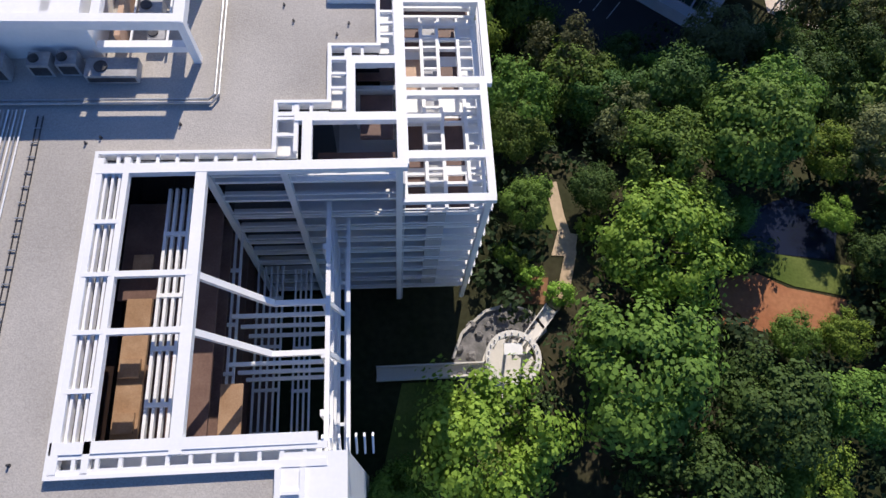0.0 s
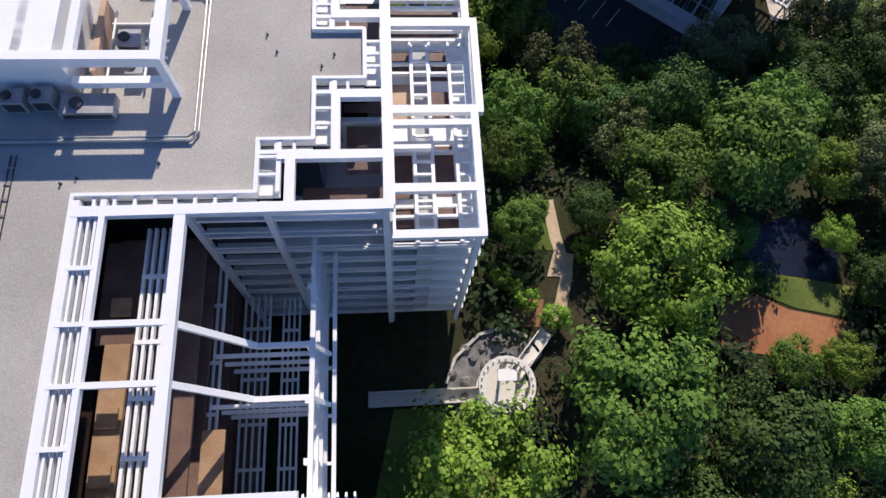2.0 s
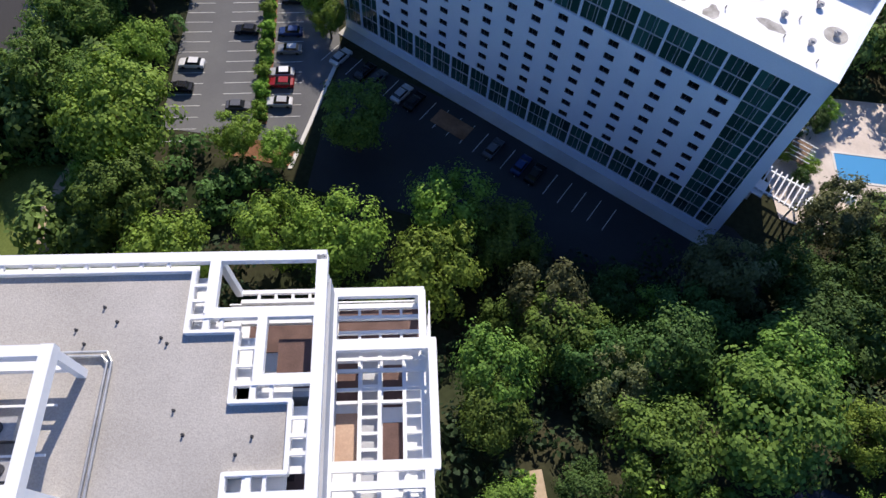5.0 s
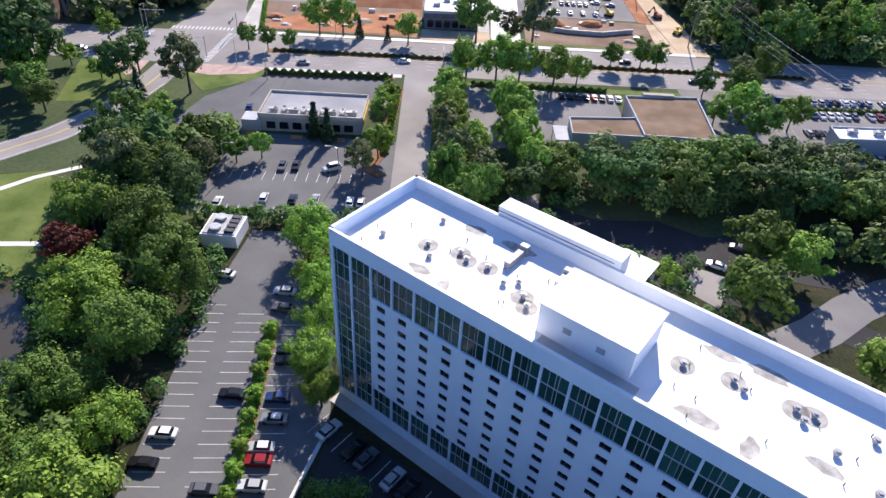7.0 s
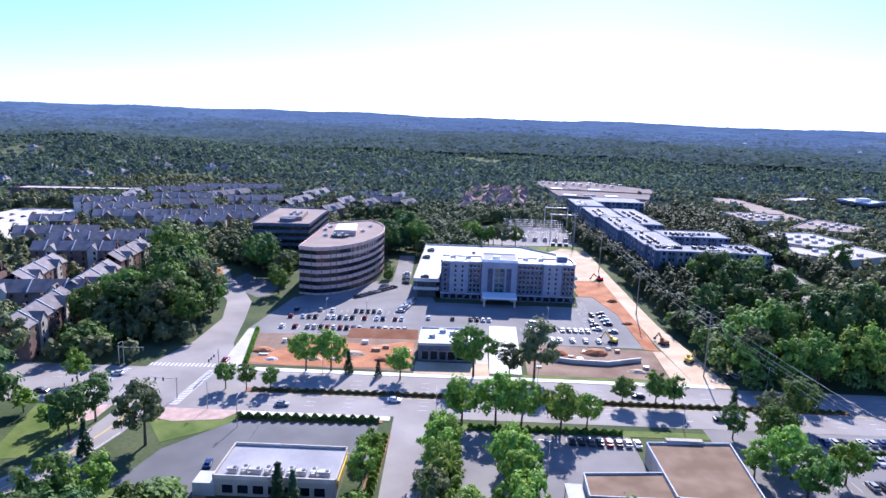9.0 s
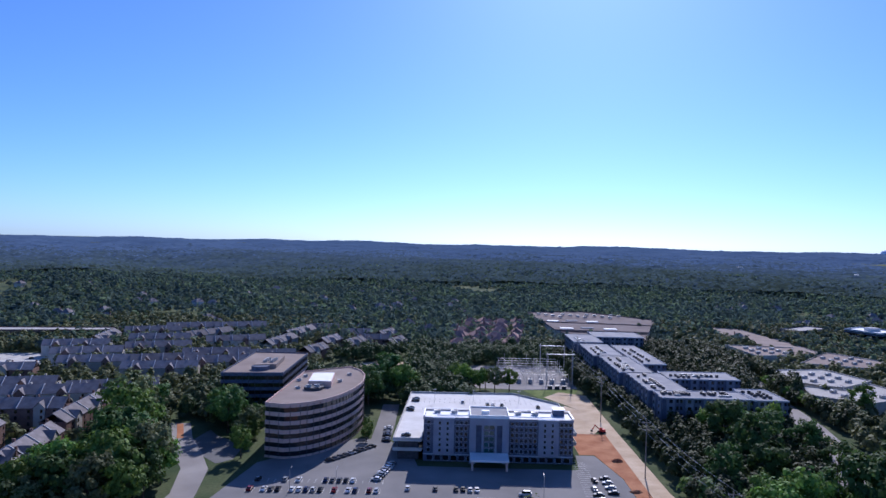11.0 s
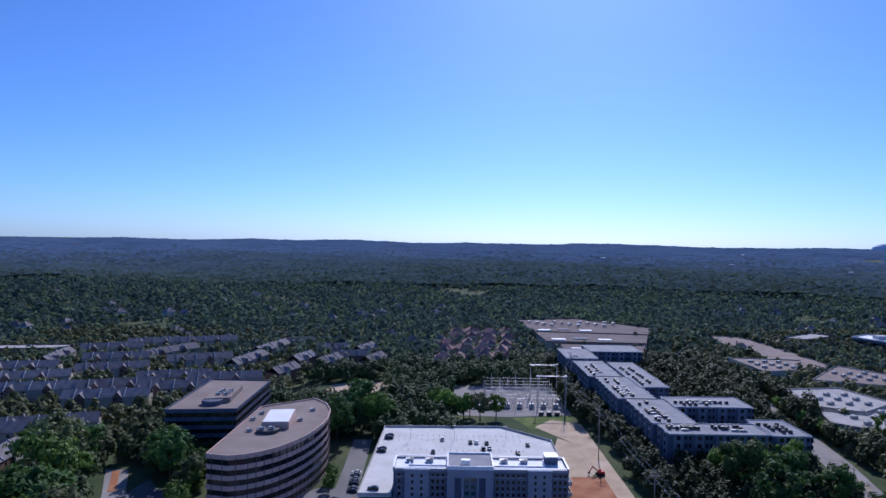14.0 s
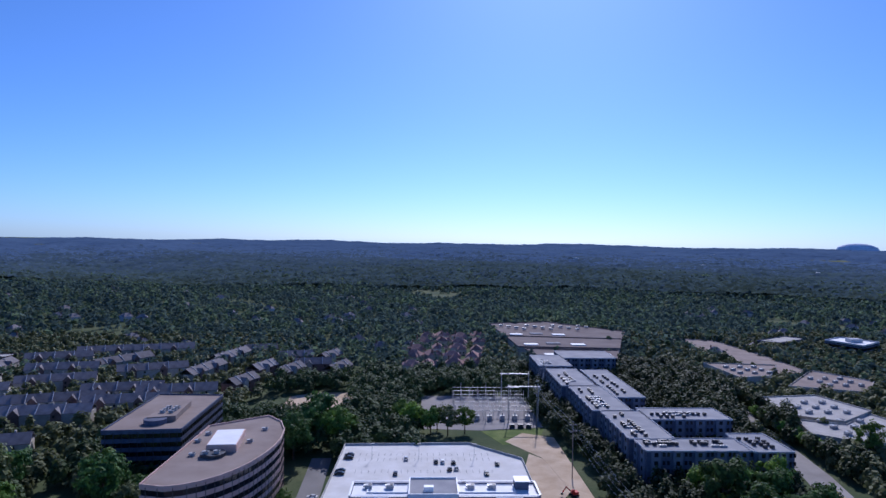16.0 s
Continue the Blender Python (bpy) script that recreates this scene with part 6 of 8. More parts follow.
rest = flat_building("restaurant", [(-57.5, 163.5), (-28, 163.5), (-28, 181), (-57.5, 181)], 4.8, SIDING, ROOFGREY, "single-storey restaurant with a pale flat roof and tan walls", "restaurant")
part("side_porch", Solid().box(-62.5, 163, -0.2, -57.2, 169, 3.4), PALEWALL, rest, "white-roofed side porch")
part("sign_band", Solid().box(-27.98, 165, 2.6, -27.6, 180, 4.4), YELLOW, rest, "yellow sign band")
glaze(rest, (-56, 163.5), (-30, 163.5), 7, 0.8, 3.0, 2.6)
for i in range(9):
    rtu(-53.5 + 2.8 * i, 166.4 + (i % 2) * 0.5, 4.8, 2.0 + (i % 3) * 0.3, 1.5, 1.3, 90 * (i % 2))
for x, y in ((-60, 160.5), (-46, 158.5), (-34, 158.2)):
    single("patio_screen", Solid().box(x - 1.6, y - 0.1, -0.1, x + 1.6, y + 0.1, 1.3), WOOD, "low brown timber patio screen", "screen", "patio screens")

shop = flat_building("shop", [(52.6, 161), (73, 160), (75.5, 191.5), (52.4, 190)], 5.6, SIDING, BROWNROOF, "low shop with a brown gravel roof and pale parapet", "shop", 0.6, rim_mat=PALEWALL)
part("wing_wall", Solid().prism([(32, 160.5), (52.4, 160.5), (52.4, 173.5), (32.4, 171.5)], -0.3, 5.2), PALEWALL, shop)
part("wing_roof", Solid().prism([(32.3, 160.8), (52.3, 160.8), (52.3, 173.2), (32.7, 171.2)], 5.2, 5.4), BROWNROOF, shop, "brown gravel roof of the wing")
for p, q in (((32, 160.5), (52.4, 160.5)), ((32, 160.5), (32.4, 171.5)), ((32.4, 171.5), (52.4, 173.5))):
    part("wing_parapet", Solid().beam((*p, 5.9), (*q, 5.9), 0.35, 0.8), PALEWALL, shop)
part("loading_canopy", Solid().box(27.5, 160, 3.2, 31.8, 170, 3.6), PALEWALL, shop, "pale loading canopy")
for x, y in ((27.8, 160.4), (27.8, 169.6)):
    part("canopy_post", Solid().box(x - 0.12, y - 0.12, -0.2, x + 0.12, y + 0.12, 3.2), STEEL, shop)
part("entrance_front", Solid().box(58, 190.6, -0.2, 68, 192.4, 6.6), SIDING, shop, "raised tan entrance front")
KEEP_OUT.append([(26, 159), (53, 159), (53, 174), (26, 173)])
east = flat_building("shop", [(112, 168), (150, 170), (150, 178), (113, 177)], 4.6, PALEWALL, MEMBRANE, "long low shop with a white flat roof", "shop", 0.5)
for i in range(4):
    rtu(118 + 8 * i, 173, 4.6)

small = flat_building("shop", [(-15, 266.5), (6.6, 267.5), (6.6, 288.5), (-15, 287.5)], 6.8, GREYWALL, MEMBRANE, "new single-storey shop with a white roof and dark front", "shop", 0.6, rim_mat=PALEWALL)
glaze(small, (-14, 266.5), (6, 267.4), 6, 0.8, 4.2, 2.6)
for x, y in ((-10, 276), (-2, 281), (3, 272), (-6, 283)):
    rtu(x, y, 6.8)

# cooling tower box by the trees
box = thing("generator_enclosure", "white-walled enclosure with fan units on its roof", "enclosure", at=pose(-52.3, 107, 0, 0, 0, -4))
part("wall", Solid().box(-4, -4, -0.3, 4, 4, 3.2), WHITE, box)
part("roof", Solid().box(-3.6, -3.6, 3.2, 3.6, 3.6, 3.4), UNIT, box)
for y in (-1.9, 1.9):
    part("fan_stack", Solid().cyl(-1.2, y, 3.4, 4.1, 1.3, 16).cyl(-1.2, y, 4.1, 4.15, 1.1, 16), STEEL, box, "round grey fan stack")
for k in range(4):
    part("louvre_bank", Solid().box(1.2, -3.2 + 1.7 * k, 3.4, 3.2, -2.0 + 1.7 * k, 4.0), DARKMETAL, box, "dark louvre bank")
KEEP_OUT.append([(-58, 101), (-47, 101), (-47, 113), (-58, 113)])

# ---- the inn with its parking deck ----
inn = thing("inn", "seven-storey slate-grey inn with white parapet caps and a tall entrance portal", "hotel")
X0, X1, Y0, Y1, HT = -10.0, 58.4, 365.5, 381.0, 19.3
part("body", Solid().box(X0, Y0, -0.3, X1, Y1, HT), GREYWALL, inn)
part("roof", Solid().box(X0 + 0.4, Y0 + 0.4, HT, X1 - 0.4, Y1 - 0.4, HT + 0.15), MEMBRANE, inn, "white membrane roof")
for p, q in (((X0, Y0), (X1, Y0)), ((X0, Y1), (X1, Y1)), ((X0, Y0), (X0, Y1)), ((X1, Y0), (X1, Y1))):
    part("parapet", Solid().beam((*p, HT + 0.6), (*q, HT + 0.6), 0.5, 1.1), BAYGREY, inn)
    part("parapet_cap", Solid().beam((*p, HT + 1.22), (*q, HT + 1.22), 0.75, 0.16), WHITE, inn, "white metal parapet cap")
BAYS_INN = ((X0 + 4.5, X0 + 14.0), (42.5, 51.8))
for a, b in BAYS_INN:
    part("projecting_bay", Solid().box(a, Y0 - 1.0, 3.4, b, Y0 + 0.1, HT + 0.4), BAYGREY, inn, "grey rendered projecting bay")
    part("bay_cap", Solid().box(a - 0.25, Y0 - 1.3, HT + 0.4, b + 0.25, Y0 - 0.3, HT + 0.75), WHITE, inn, "white bay cap")
    for k in range(6):
        glaze(inn, (a + 1.2, Y0 - 1.0), (b - 1.2, Y0 - 1.0), 2, 4.6 + 2.45 * k, 5.9 + 2.45 * k, 1.0)
for a, b, n in ((X0 + 0.3, X0 + 4.3, 1), (X0 + 14.4, 10.4, 3), (29.6, 42.1, 6), (52.2, X1 - 0.3, 3)):
    for k in range(6):
        glaze(inn, (a, Y0), (b, Y0), n, 4.4 + 2.45 * k, 6.0 + 2.45 * k, 1.3)
part("ground_floor_band", Solid().box(X0 - 0.1, Y0 - 0.25, 3.0, X1 + 0.1, Y0 + 0.05, 3.5), PALEWALL, inn)
part("sill_band", Solid().box(X0 - 0.05, Y0 - 0.12, HT - 2.6, X1 + 0.05, Y0 + 0.05, HT - 2.4), PALEWALL, inn)
glaze(inn, (X0 + 1, Y0), (X1 - 1, Y0), 18, 0.5, 2.7, 2.6)
for x in (11.0, 26.0):
    part("portal_side", Solid().box(x, Y0 - 2.4, -0.2, x + 3.0, Y1 + 0.6, 21.0), BAYGREY, inn, "tall grey portal pier")
part("portal_head", Solid().box(14.0, Y0 - 2.4, 17.2, 26.0, Y1 + 0.6, 21.0), BAYGREY, inn, "grey portal head")
part("portal_roof", Solid().box(11.3, Y0 - 2.1, 21.0, 28.7, Y1 + 0.3, 21.12), ROOFGREY, inn, "grey roof sunk behind the portal parapet")
for p, q in (((11.0, Y0 - 2.2), (29.0, Y0 - 2.2)), ((11.2, Y0 - 2.0), (11.2, Y1 + 0.6)), ((28.8, Y0 - 2.0), (28.8, Y1 + 0.6)), ((11.0, Y1 + 0.6), (29.0, Y1 + 0.6))):
    part("portal_parapet", Solid().beam((*p, 21.7), (*q, 21.7), 0.45, 1.4), WHITE, inn, "white portal parapet")
part("roof_block", Solid().box(16.5, Y0 + 1.5, 21.1, 20.0, Y0 + 4.0, 22.8), WHITE, inn, "white plant box")
for a, b in ((X0 + 6.0, 10.6), (29.4, 50.0)):
    for p, q in (((a, Y0 + 5.0), (b, Y0 + 5.0)), ((a, Y0 + 5.0), (a, Y1 - 2.0)), ((b, Y0 + 5.0), (b, Y1 - 2.0))):
        part("roof_upstand", Solid().beam((*p, HT + 0.65), (*q, HT + 0.65), 0.4, 1.1), WHITE, inn, "white roof upstand")
part("portal_back", Solid().box(14.0, Y0 - 0.6, 3, 26.0, Y0 - 0.2, 17.4), GREYWALL, inn)
for x in (16.6, 22.6):
    part("portal_column", Solid().box(x, Y0 - 2.0, 4.6, x + 0.9, Y0 - 1.1, 17.3), BAYGREY, inn)
for k in range(5):
    glaze(inn, (17.6, Y0 - 0.6), (22.4, Y0 - 0.6), 2, 4.6 + 2.6 * k, 6.4 + 2.6 * k, 2.0, GLASS_GREEN)
part("entrance_canopy", Solid().box(11.4, 351, 4.2, 28.6, Y0 - 2.5, 5.0), MEMBRANE, inn, "flat white entrance canopy")
for x in (12.4, 27.6):
    part("canopy_column", Solid().box(x - 0.5, 352, -0.2, x + 0.5, 353, 4.2), STONE, inn)
part("stair_head", Solid().box(50.4, Y1 - 7, HT, 55.4, Y1 - 1, HT + 3.0), GREYWALL, inn)
part("stair_roof", Solid().box(50.1, Y1 - 7.3, HT + 3.0, 55.7, Y1 - 0.7, HT + 3.3), WHITE, inn, "white stair roof")
for x in (-4, 4, 34, 42):
    rtu(x, 376, HT + 0.15, 2.6, 2.0, 1.4)
deck = thing("parking_deck", "white concrete parking deck with marked stalls on its open roof", "parking deck")
DK = [(-24, 365.5), (-10.8, 365.5), (-10.8, 381.6), (62.5, 381.6), (62.5, 446), (39, 472), (-23, 470)]
part("slab", Solid().prism(DK, 8.6, 9.3), PALE, deck)
part("slab", Solid().prism(DK, 4.2, 4.8), CONCRETE, deck)
part("core", Solid().prism([(-22, 367.5), (-12.4, 367.5), (-12.4, 384), (59, 384), (59, 444), (37, 468), (-20, 467)], -0.3, 8.6), DARKMETAL, deck)
for p, q in zip(DK, DK[1:] + DK[:1]):
    part("barrier", Solid().beam((*p, 10.3), (*q, 10.3), 0.3, 1.3), CONCRETE, deck)
    part("barrier", Solid().beam((*p, 5.8), (*q, 5.8), 0.3, 1.3), CONCRETE, deck)
sl = Solid()
for yy in (426, 444, 452):
    for i in range(22):
        sl.box(-14 + 2.9 * i, yy, 9.3, -13.85 + 2.9 * i, yy + 4.6, 9.33)
part("stall_lines", sl, ASPHALT, deck, "grey stall lines")
for x in (-8, 14, 40):
    m = thing("deck_lamp", "slim grey lamp post on the parking deck", "lamp post", "deck lamps", pose(x, 447, 9.3))
    part("post", Solid().cyl(0, 0, -0.02, 7, 0.09, 8), STEEL, m)
    part("head", Solid().box(-0.9, -0.2, 6.9, 0.9, 0.2, 7.05), UNIT, m)
KEEP_OUT += [DK, [(X0 - 2, Y0 - 4), (X1 + 2, Y0 - 4), (X1 + 2, Y1), (X0 - 2, Y1)]]

# ---- the two offices ----
def banded(name, pts, floors, fh, label, band):
    """An office of stone bands and window ribbons with mullions, floor by floor."""
    ob = thing(name, label, "office")
    cx, cy = sum(p[0] for p in pts) / len(pts), sum(p[1] for p in pts) / len(pts)
    inner = [(p[0] + (cx - p[0]) * 0.012, p[1] + (cy - p[1]) * 0.012) for p in pts]
    part("glass_ribbon", Solid().prism(inner, -0.3, floors * fh), GLASS_DARK, ob, "dark window ribbons")
    for k in range(floors + 1):
        z = k * fh
        part("stone_band", Solid().prism(pts, z - (0.8 if k else 0.4), z + (1.0 if k < floors else 0.5)), band, ob)
    top = floors * fh + 0.5
    part("roof", Solid().prism(inner, top, top + 0.05), TANROOF, ob, "taupe gravel roof")
    for p, q in zip(pts, pts[1:] + pts[:1]):
        part("parapet", Solid().beam((*p, top + 0.7), (*q, top + 0.7), 0.4, 0.9), band, ob)
        l = (Vector(q) - Vector(p)).length
        n = max(1, int(l / 3.2))
        for i in range(n):
            c = Vector(p).lerp(Vector(q), (i + 0.5) / n)
            part("mullion", Solid().box(c.x - 0.12, c.y - 0.12, 0.2, c.x + 0.12, c.y + 0.12, top - 0.4), DARKMETAL, ob)
    KEEP_OUT.append(pts)
    return ob, top


CURVE = [(-83, 364.5)] + [(-83 + 37 * (0.06 + 0.94 * math.sin(a)) , 362 + 62 * (1 - math.cos(a)) - 3 * math.sin(2 * a)) for a in np.linspace(0.2, 1.57, 9)] + [(-47.5, 440), (-52, 455), (-60, 466), (-83, 446)]
curved, ctop = banded("curved_office", CURVE, 6, 3.95, "six-storey office with a curved front of pinkish bands", STONE)
part("plant_room", Solid().prism([(-72, 404), (-74.5, 428), (-62.5, 430), (-60, 405)], ctop, ctop + 3.0), STONE, curved)
part("plant_roof", Solid().prism([(-71.6, 404.4), (-74, 427.6), (-62.9, 429.6), (-60.4, 405.4)], ctop + 3.0, ctop + 3.2), MEMBRANE, curved, "bright white plant roof")
part("plant_fence", Solid().cyl(-68, 400, ctop, ctop + 1.4, 5, 18), DARKMETAL, curved, "dark round screen")
for x, y in ((-70, 398), (-66, 399), (-76, 400), (-80, 420), (-79, 432), (-56, 440), (-58, 420)):
    rtu(x, y, ctop + (1.4 if y in (398, 399) else 0.03), 2, 1.6, 1.2)
dark, dtop = banded("glass_office", [(-128, 436), (-94, 440), (-96, 514), (-131, 515)], 6, 3.95, "dark banded glass office block beside the curved one", GREYWALL)
part("plant_room", Solid().prism([(-114, 452), (-102, 456), (-105, 488), (-116, 484)], dtop, dtop + 2.6), TANROOF, dark)
part("plant_screen", Solid().cyl(-110, 452, dtop, dtop + 2.2, 5.2, 18), GREYWALL, dark, "rounded grey screen")
for i in range(6):
    rtu(-110 + (i % 2) * 4, 462 + 4.5 * (i // 2), dtop + 2.6, 2, 1.6, 1.2)

# ---- the long apartment block ----
def apartments(name, boxes, h, label):
    """Joined wings; each side alternates pale and dark bays with windows on every floor."""
    ob = thing(name, label, "apartment block")
    for b, (x0, y0, x1, y1) in enumerate(boxes):
        part("wing", Solid().box(x0, y0, -0.3, x1, y1, h), GREYWALL, ob)
        part("roof", Solid().box(x0 + 0.3, y0 + 0.3, h, x1 - 0.3, y1 - 0.3, h + 0.12 + 0.02 * b), ROOFGREY, ob, "pale grey flat roof")
        for p, q in (((x0, y0), (x1, y0)), ((x1, y0), (x1, y1)), ((x0, y1), (x1, y1)), ((x0, y0), (x0, y1))):
            part("parapet", Solid().beam((*p, h + 0.55), (*q, h + 0.55), 0.35, 0.7), PALEWALL, ob)
        n = max(1, int((x1 - x0) / 9))
        for i in range(n):
            a = x0 + (x1 - x0) * (i + 0.2) / n
            part("pale_bay", Solid().box(a, y0 - 0.7, 0.2, a + (x1 - x0) / n * 0.45, y0 + 0.1, h + 0.3), BLUEBAY, ob)
            for k in range(5):
                glaze(ob, (a + 0.4, y0 - 0.7), (a + (x1 - x0) / n * 0.45 - 0.4, y0 - 0.7), 1, 1.4 + 3.7 * k, 3.2 + 3.7 * k, 1.7, plain=True)
                glaze(ob, (a + (x1 - x0) / n * 0.5, y0), (a + (x1 - x0) / n * 0.9, y0), 2, 1.4 + 3.7 * k, 3.2 + 3.7 * k, 1.2, plain=True)
        n = max(1, int((y1 - y0) / 9))
        for i in range(n):
            a = y0 + (y1 - y0) * (i + 0.2) / n
            part("pale_bay", Solid().box(x0 - 0.7, a, 0.2, x0 + 0.1, a + (y1 - y0) / n * 0.45, h + 0.3), BLUEBAY, ob)
            for k in range(5):
                glaze(ob, (x0 - 0.7, a + (y1 - y0) / n * 0.4), (x0 - 0.7, a + 0.4), 1, 1.4 + 3.7 * k, 3.2 + 3.7 * k, 1.7, plain=True)
        KEEP_OUT.append([(x0 - 2, y0 - 2), (x1 + 2, y0 - 2), (x1 + 2, y1 + 2), (x0 - 2, y1 + 2)])
    return ob


apartments("apartment_block", [(116, 427, 166, 448), (164.5, 425.5, 183, 457), (114, 447, 136, 505), (136, 485, 180, 512), (110, 505, 132, 575), (131, 540, 150, 636), (106, 575, 128, 640), (103, 652, 128, 706), (128, 690, 172, 730)], 18.4,
                 "long five-storey grey apartment block with pale bays")
cond_me = Solid().box(-0.5, -0.45, -0.02, 0.5, 0.45, 0.95).cyl(0, 0, 0.95, 1.02, 0.36, 10).mesh("condenser", DARKMETAL)
rng = np.random.default_rng(6)
for x0, y0, n, m, sx, sy in ((119, 437, 9, 2, 1.7, 3.4), (140, 437, 9, 2, 1.7, 3.4), (166, 432, 4, 4, 3.2, 4.5), (118, 452, 2, 14, 5, 3.4), (140, 490, 10, 2, 3.2, 5.5), (114, 512, 2, 14, 6, 3.8), (135, 548, 2, 12, 6, 6), (110, 580, 2, 10, 6, 5)):
    for i in range(n):
        for j in range(m):
            if rng.random() < 0.62:
                tagged(new("condenser", cond_me), "small black condenser on the apartment roof", "condenser", "condensers").matrix_world = pose(x0 + sx * i + rng.uniform(-0.3, 0.3), y0 + sy * j + rng.uniform(-0.4, 0.4), 18.52) @ Matrix.Scale(1.6, 4)
rng = np.random.default_rng(4)
for x0, y0, n, m in ((122, 434, 3, 2), (146, 434, 3, 2), (150, 495, 4, 2), (120, 455, 2, 4), (116, 515, 2, 5), (112, 585, 2, 4), (108, 660, 2, 4)):
    for i in range(n):
        for j in range(m):
            if rng.random() < 0.85:
                rtu(x0 + 4.2 * i + rng.uniform(-0.5, 0.5), y0 + 6 * j + rng.uniform(-1, 1), 18.52, 3.0, 1.2, 0.9, 0, "row of small grey condensers on the flat roof")

# ---- houses ----
def row_house(n, wall, roof, floors=3, deep=12.0, wide=7.0, label=""):
    """A terrace of n units along x with a pitched roof, gables, windows and chimneys."""
    ob = thing("townhouse_row", label, "townhouses", "townhouse rows")
    l, h = n * wide, floors * 3.1
    part("wall", Solid().box(-l / 2, -deep / 2, -0.4, l / 2, deep / 2, h), wall, ob)
    part("roof", Solid().gable(-l / 2, -deep / 2, l / 2, deep / 2, h, 4.2), roof, ob)
    for k in range(n):
        x = -l / 2 + wide * (k + 0.5)
        if k % 3 == 1:
            part("gable", Solid().add([(x - 2.6, -deep / 2 - 0.9, 0), (x + 2.6, -deep / 2 - 0.9, 0), (x + 2.6, -deep / 2 + 0.1, 0), (x - 2.6, -deep / 2 + 0.1, 0),
                                       (x - 2.6, -deep / 2 - 0.9, h), (x + 2.6, -deep / 2 - 0.9, h), (x + 2.6, -deep / 2 + 0.1, h), (x - 2.6, -deep / 2 + 0.1, h), (x, -deep / 2 - 0.9, h + 3), (x, -deep / 2 + 3, h + 3)],
                                      [(0, 1, 5, 8, 4), (1, 2, 6, 5), (3, 0, 4, 7)]), SIDING if wall is BRICK else BRICK, ob)
            part("gable_roof", Solid().add([(x - 3, -deep / 2 - 1.2, h - 0.1), (x, -deep / 2 - 1.2, h + 3.2), (x, -deep / 2 + 4.5, h + 3.2), (x - 3, -deep / 2 + 1.5, h - 0.1),
                                            (x + 3, -deep / 2 - 1.2, h - 0.1), (x + 3, -deep / 2 + 1.5, h - 0.1)], [(0, 1, 2, 3), (1, 4, 5, 2)]), roof, ob)
        if k % 2:
            part("chimney", Solid().box(x + wide / 2 - 0.5, 0.6, h + 1, x + wide / 2 + 0.3, 1.6, h + 5), wall, ob)
        elif k < n - 1:
            xa, xb, e = x + wide / 2 - 0.18, x + wide / 2 + 0.18, deep / 2 + 0.5
            part("party_wall", Solid().add([(a, b, c) for a in (xa, xb) for b, c in ((-e, h - 0.3), (0, h + 4.0), (e, h - 0.3), (e, h + 0.4), (0, h + 4.75), (-e, h + 0.4))],
                                           [(0, 1, 4, 5), (1, 2, 3, 4), (11, 10, 7, 6), (10, 9, 8, 7), (5, 4, 10, 11), (4, 3, 9, 10), (0, 5, 11, 6), (3, 2, 8, 9)]), PALEWALL, ob)
    for f in range(floors):
        glaze(ob, (-l / 2 + 0.6, -deep / 2 - 0.95), (l / 2 - 0.6, -deep / 2 - 0.95), n + 1 if floors > 3 else n // 2 + 1, 0.9 + 3.1 * f, 2.5 + 3.1 * f, 1.1, plain=True)
    return ob


ROWS = {}


def rows(key, x, y, turn, **kw):
    m = pose(x, y, 0, 0, 0, turn)
    if key not in ROWS:
        ROWS[key] = row_house(**kw)
        ROWS[key].matrix_world = m
    else:
        copy_thing(ROWS[key], m)
    n, wide, deep = kw["n"], 7.0, 12.0
    c, s = math.cos(radians(turn)), math.sin(radians(turn))
    KEEP_OUT.append([(x + a * c - b * s, y + a * s + b * c) for a, b in ((-n * 3.5 - 3, -14), (n * 3.5 + 3, -14), (n * 3.5 + 3, 12), (-n * 3.5 - 3, 12))])


BRK = dict(n=6, wall=BRICK, roof=SHINGLE, floors=4, label="row of brown brick townhouses with grey pitched roofs")
SID = dict(n=7, wall=SIDING, roof=SHINGLE, floors=3, label="row of beige townhouses with grey pitched roofs")
SHT = dict(n=4, wall=BRICK, roof=SHINGLE, floors=3, label="short row of brick townhouses with grey roofs")
for key, kw, spots in (("b", BRK, ((-164, 272, 99), (-173, 330, 99), (-186, 306, 10), (-206, 340, 100), (-240, 330, 10), (-186, 392, 95), (-218, 400, 10))),
                       ("s", SID, ((-232, 450, 15), (-205, 470, 20), (-268, 470, 15), (-262, 560, 15), (-215, 575, 20), (-290, 600, 20), (-250, 640, 22), (-240, 730, 60), (-200, 690, 25), (-230, 800, 20), (-160, 690, 78), (-158, 760, 75), (-190, 610, 15), (-270, 690, 15), (-300, 400, 10), (-330, 430, 100), (-206, 540, 12), (-172, 572, 15), (-300, 745, 20), (-275, 785, 20), (-152, 606, 15), (-322, 690, 100), (-320, 640, 15))),
                       ("t", SHT, ((-118, 640, 70), (-116, 700, 72), (-92, 690, 70), (-78, 720, 10), (-100, 760, 15), (-70, 760, 70), (-140, 800, 20), (-55, 700, 70), (-300, 520, 15), (-340, 330, 100)))):
    for x, y, t in spots:
        rows(key, x, y, t, **kw)
for n, (a, b, c, d) in enumerate((((-306, 655), (-262, 735), (-252, 730), (-296, 648)), ((-222, 668), (-172, 668), (-172, 680), (-222, 682)), ((-290, 420), (-240, 428), (-242, 440), (-290, 434)))):
    slab("court_pale", [a, b, c, d], 0.06, PALE, "pale concrete court between townhouses", "court")


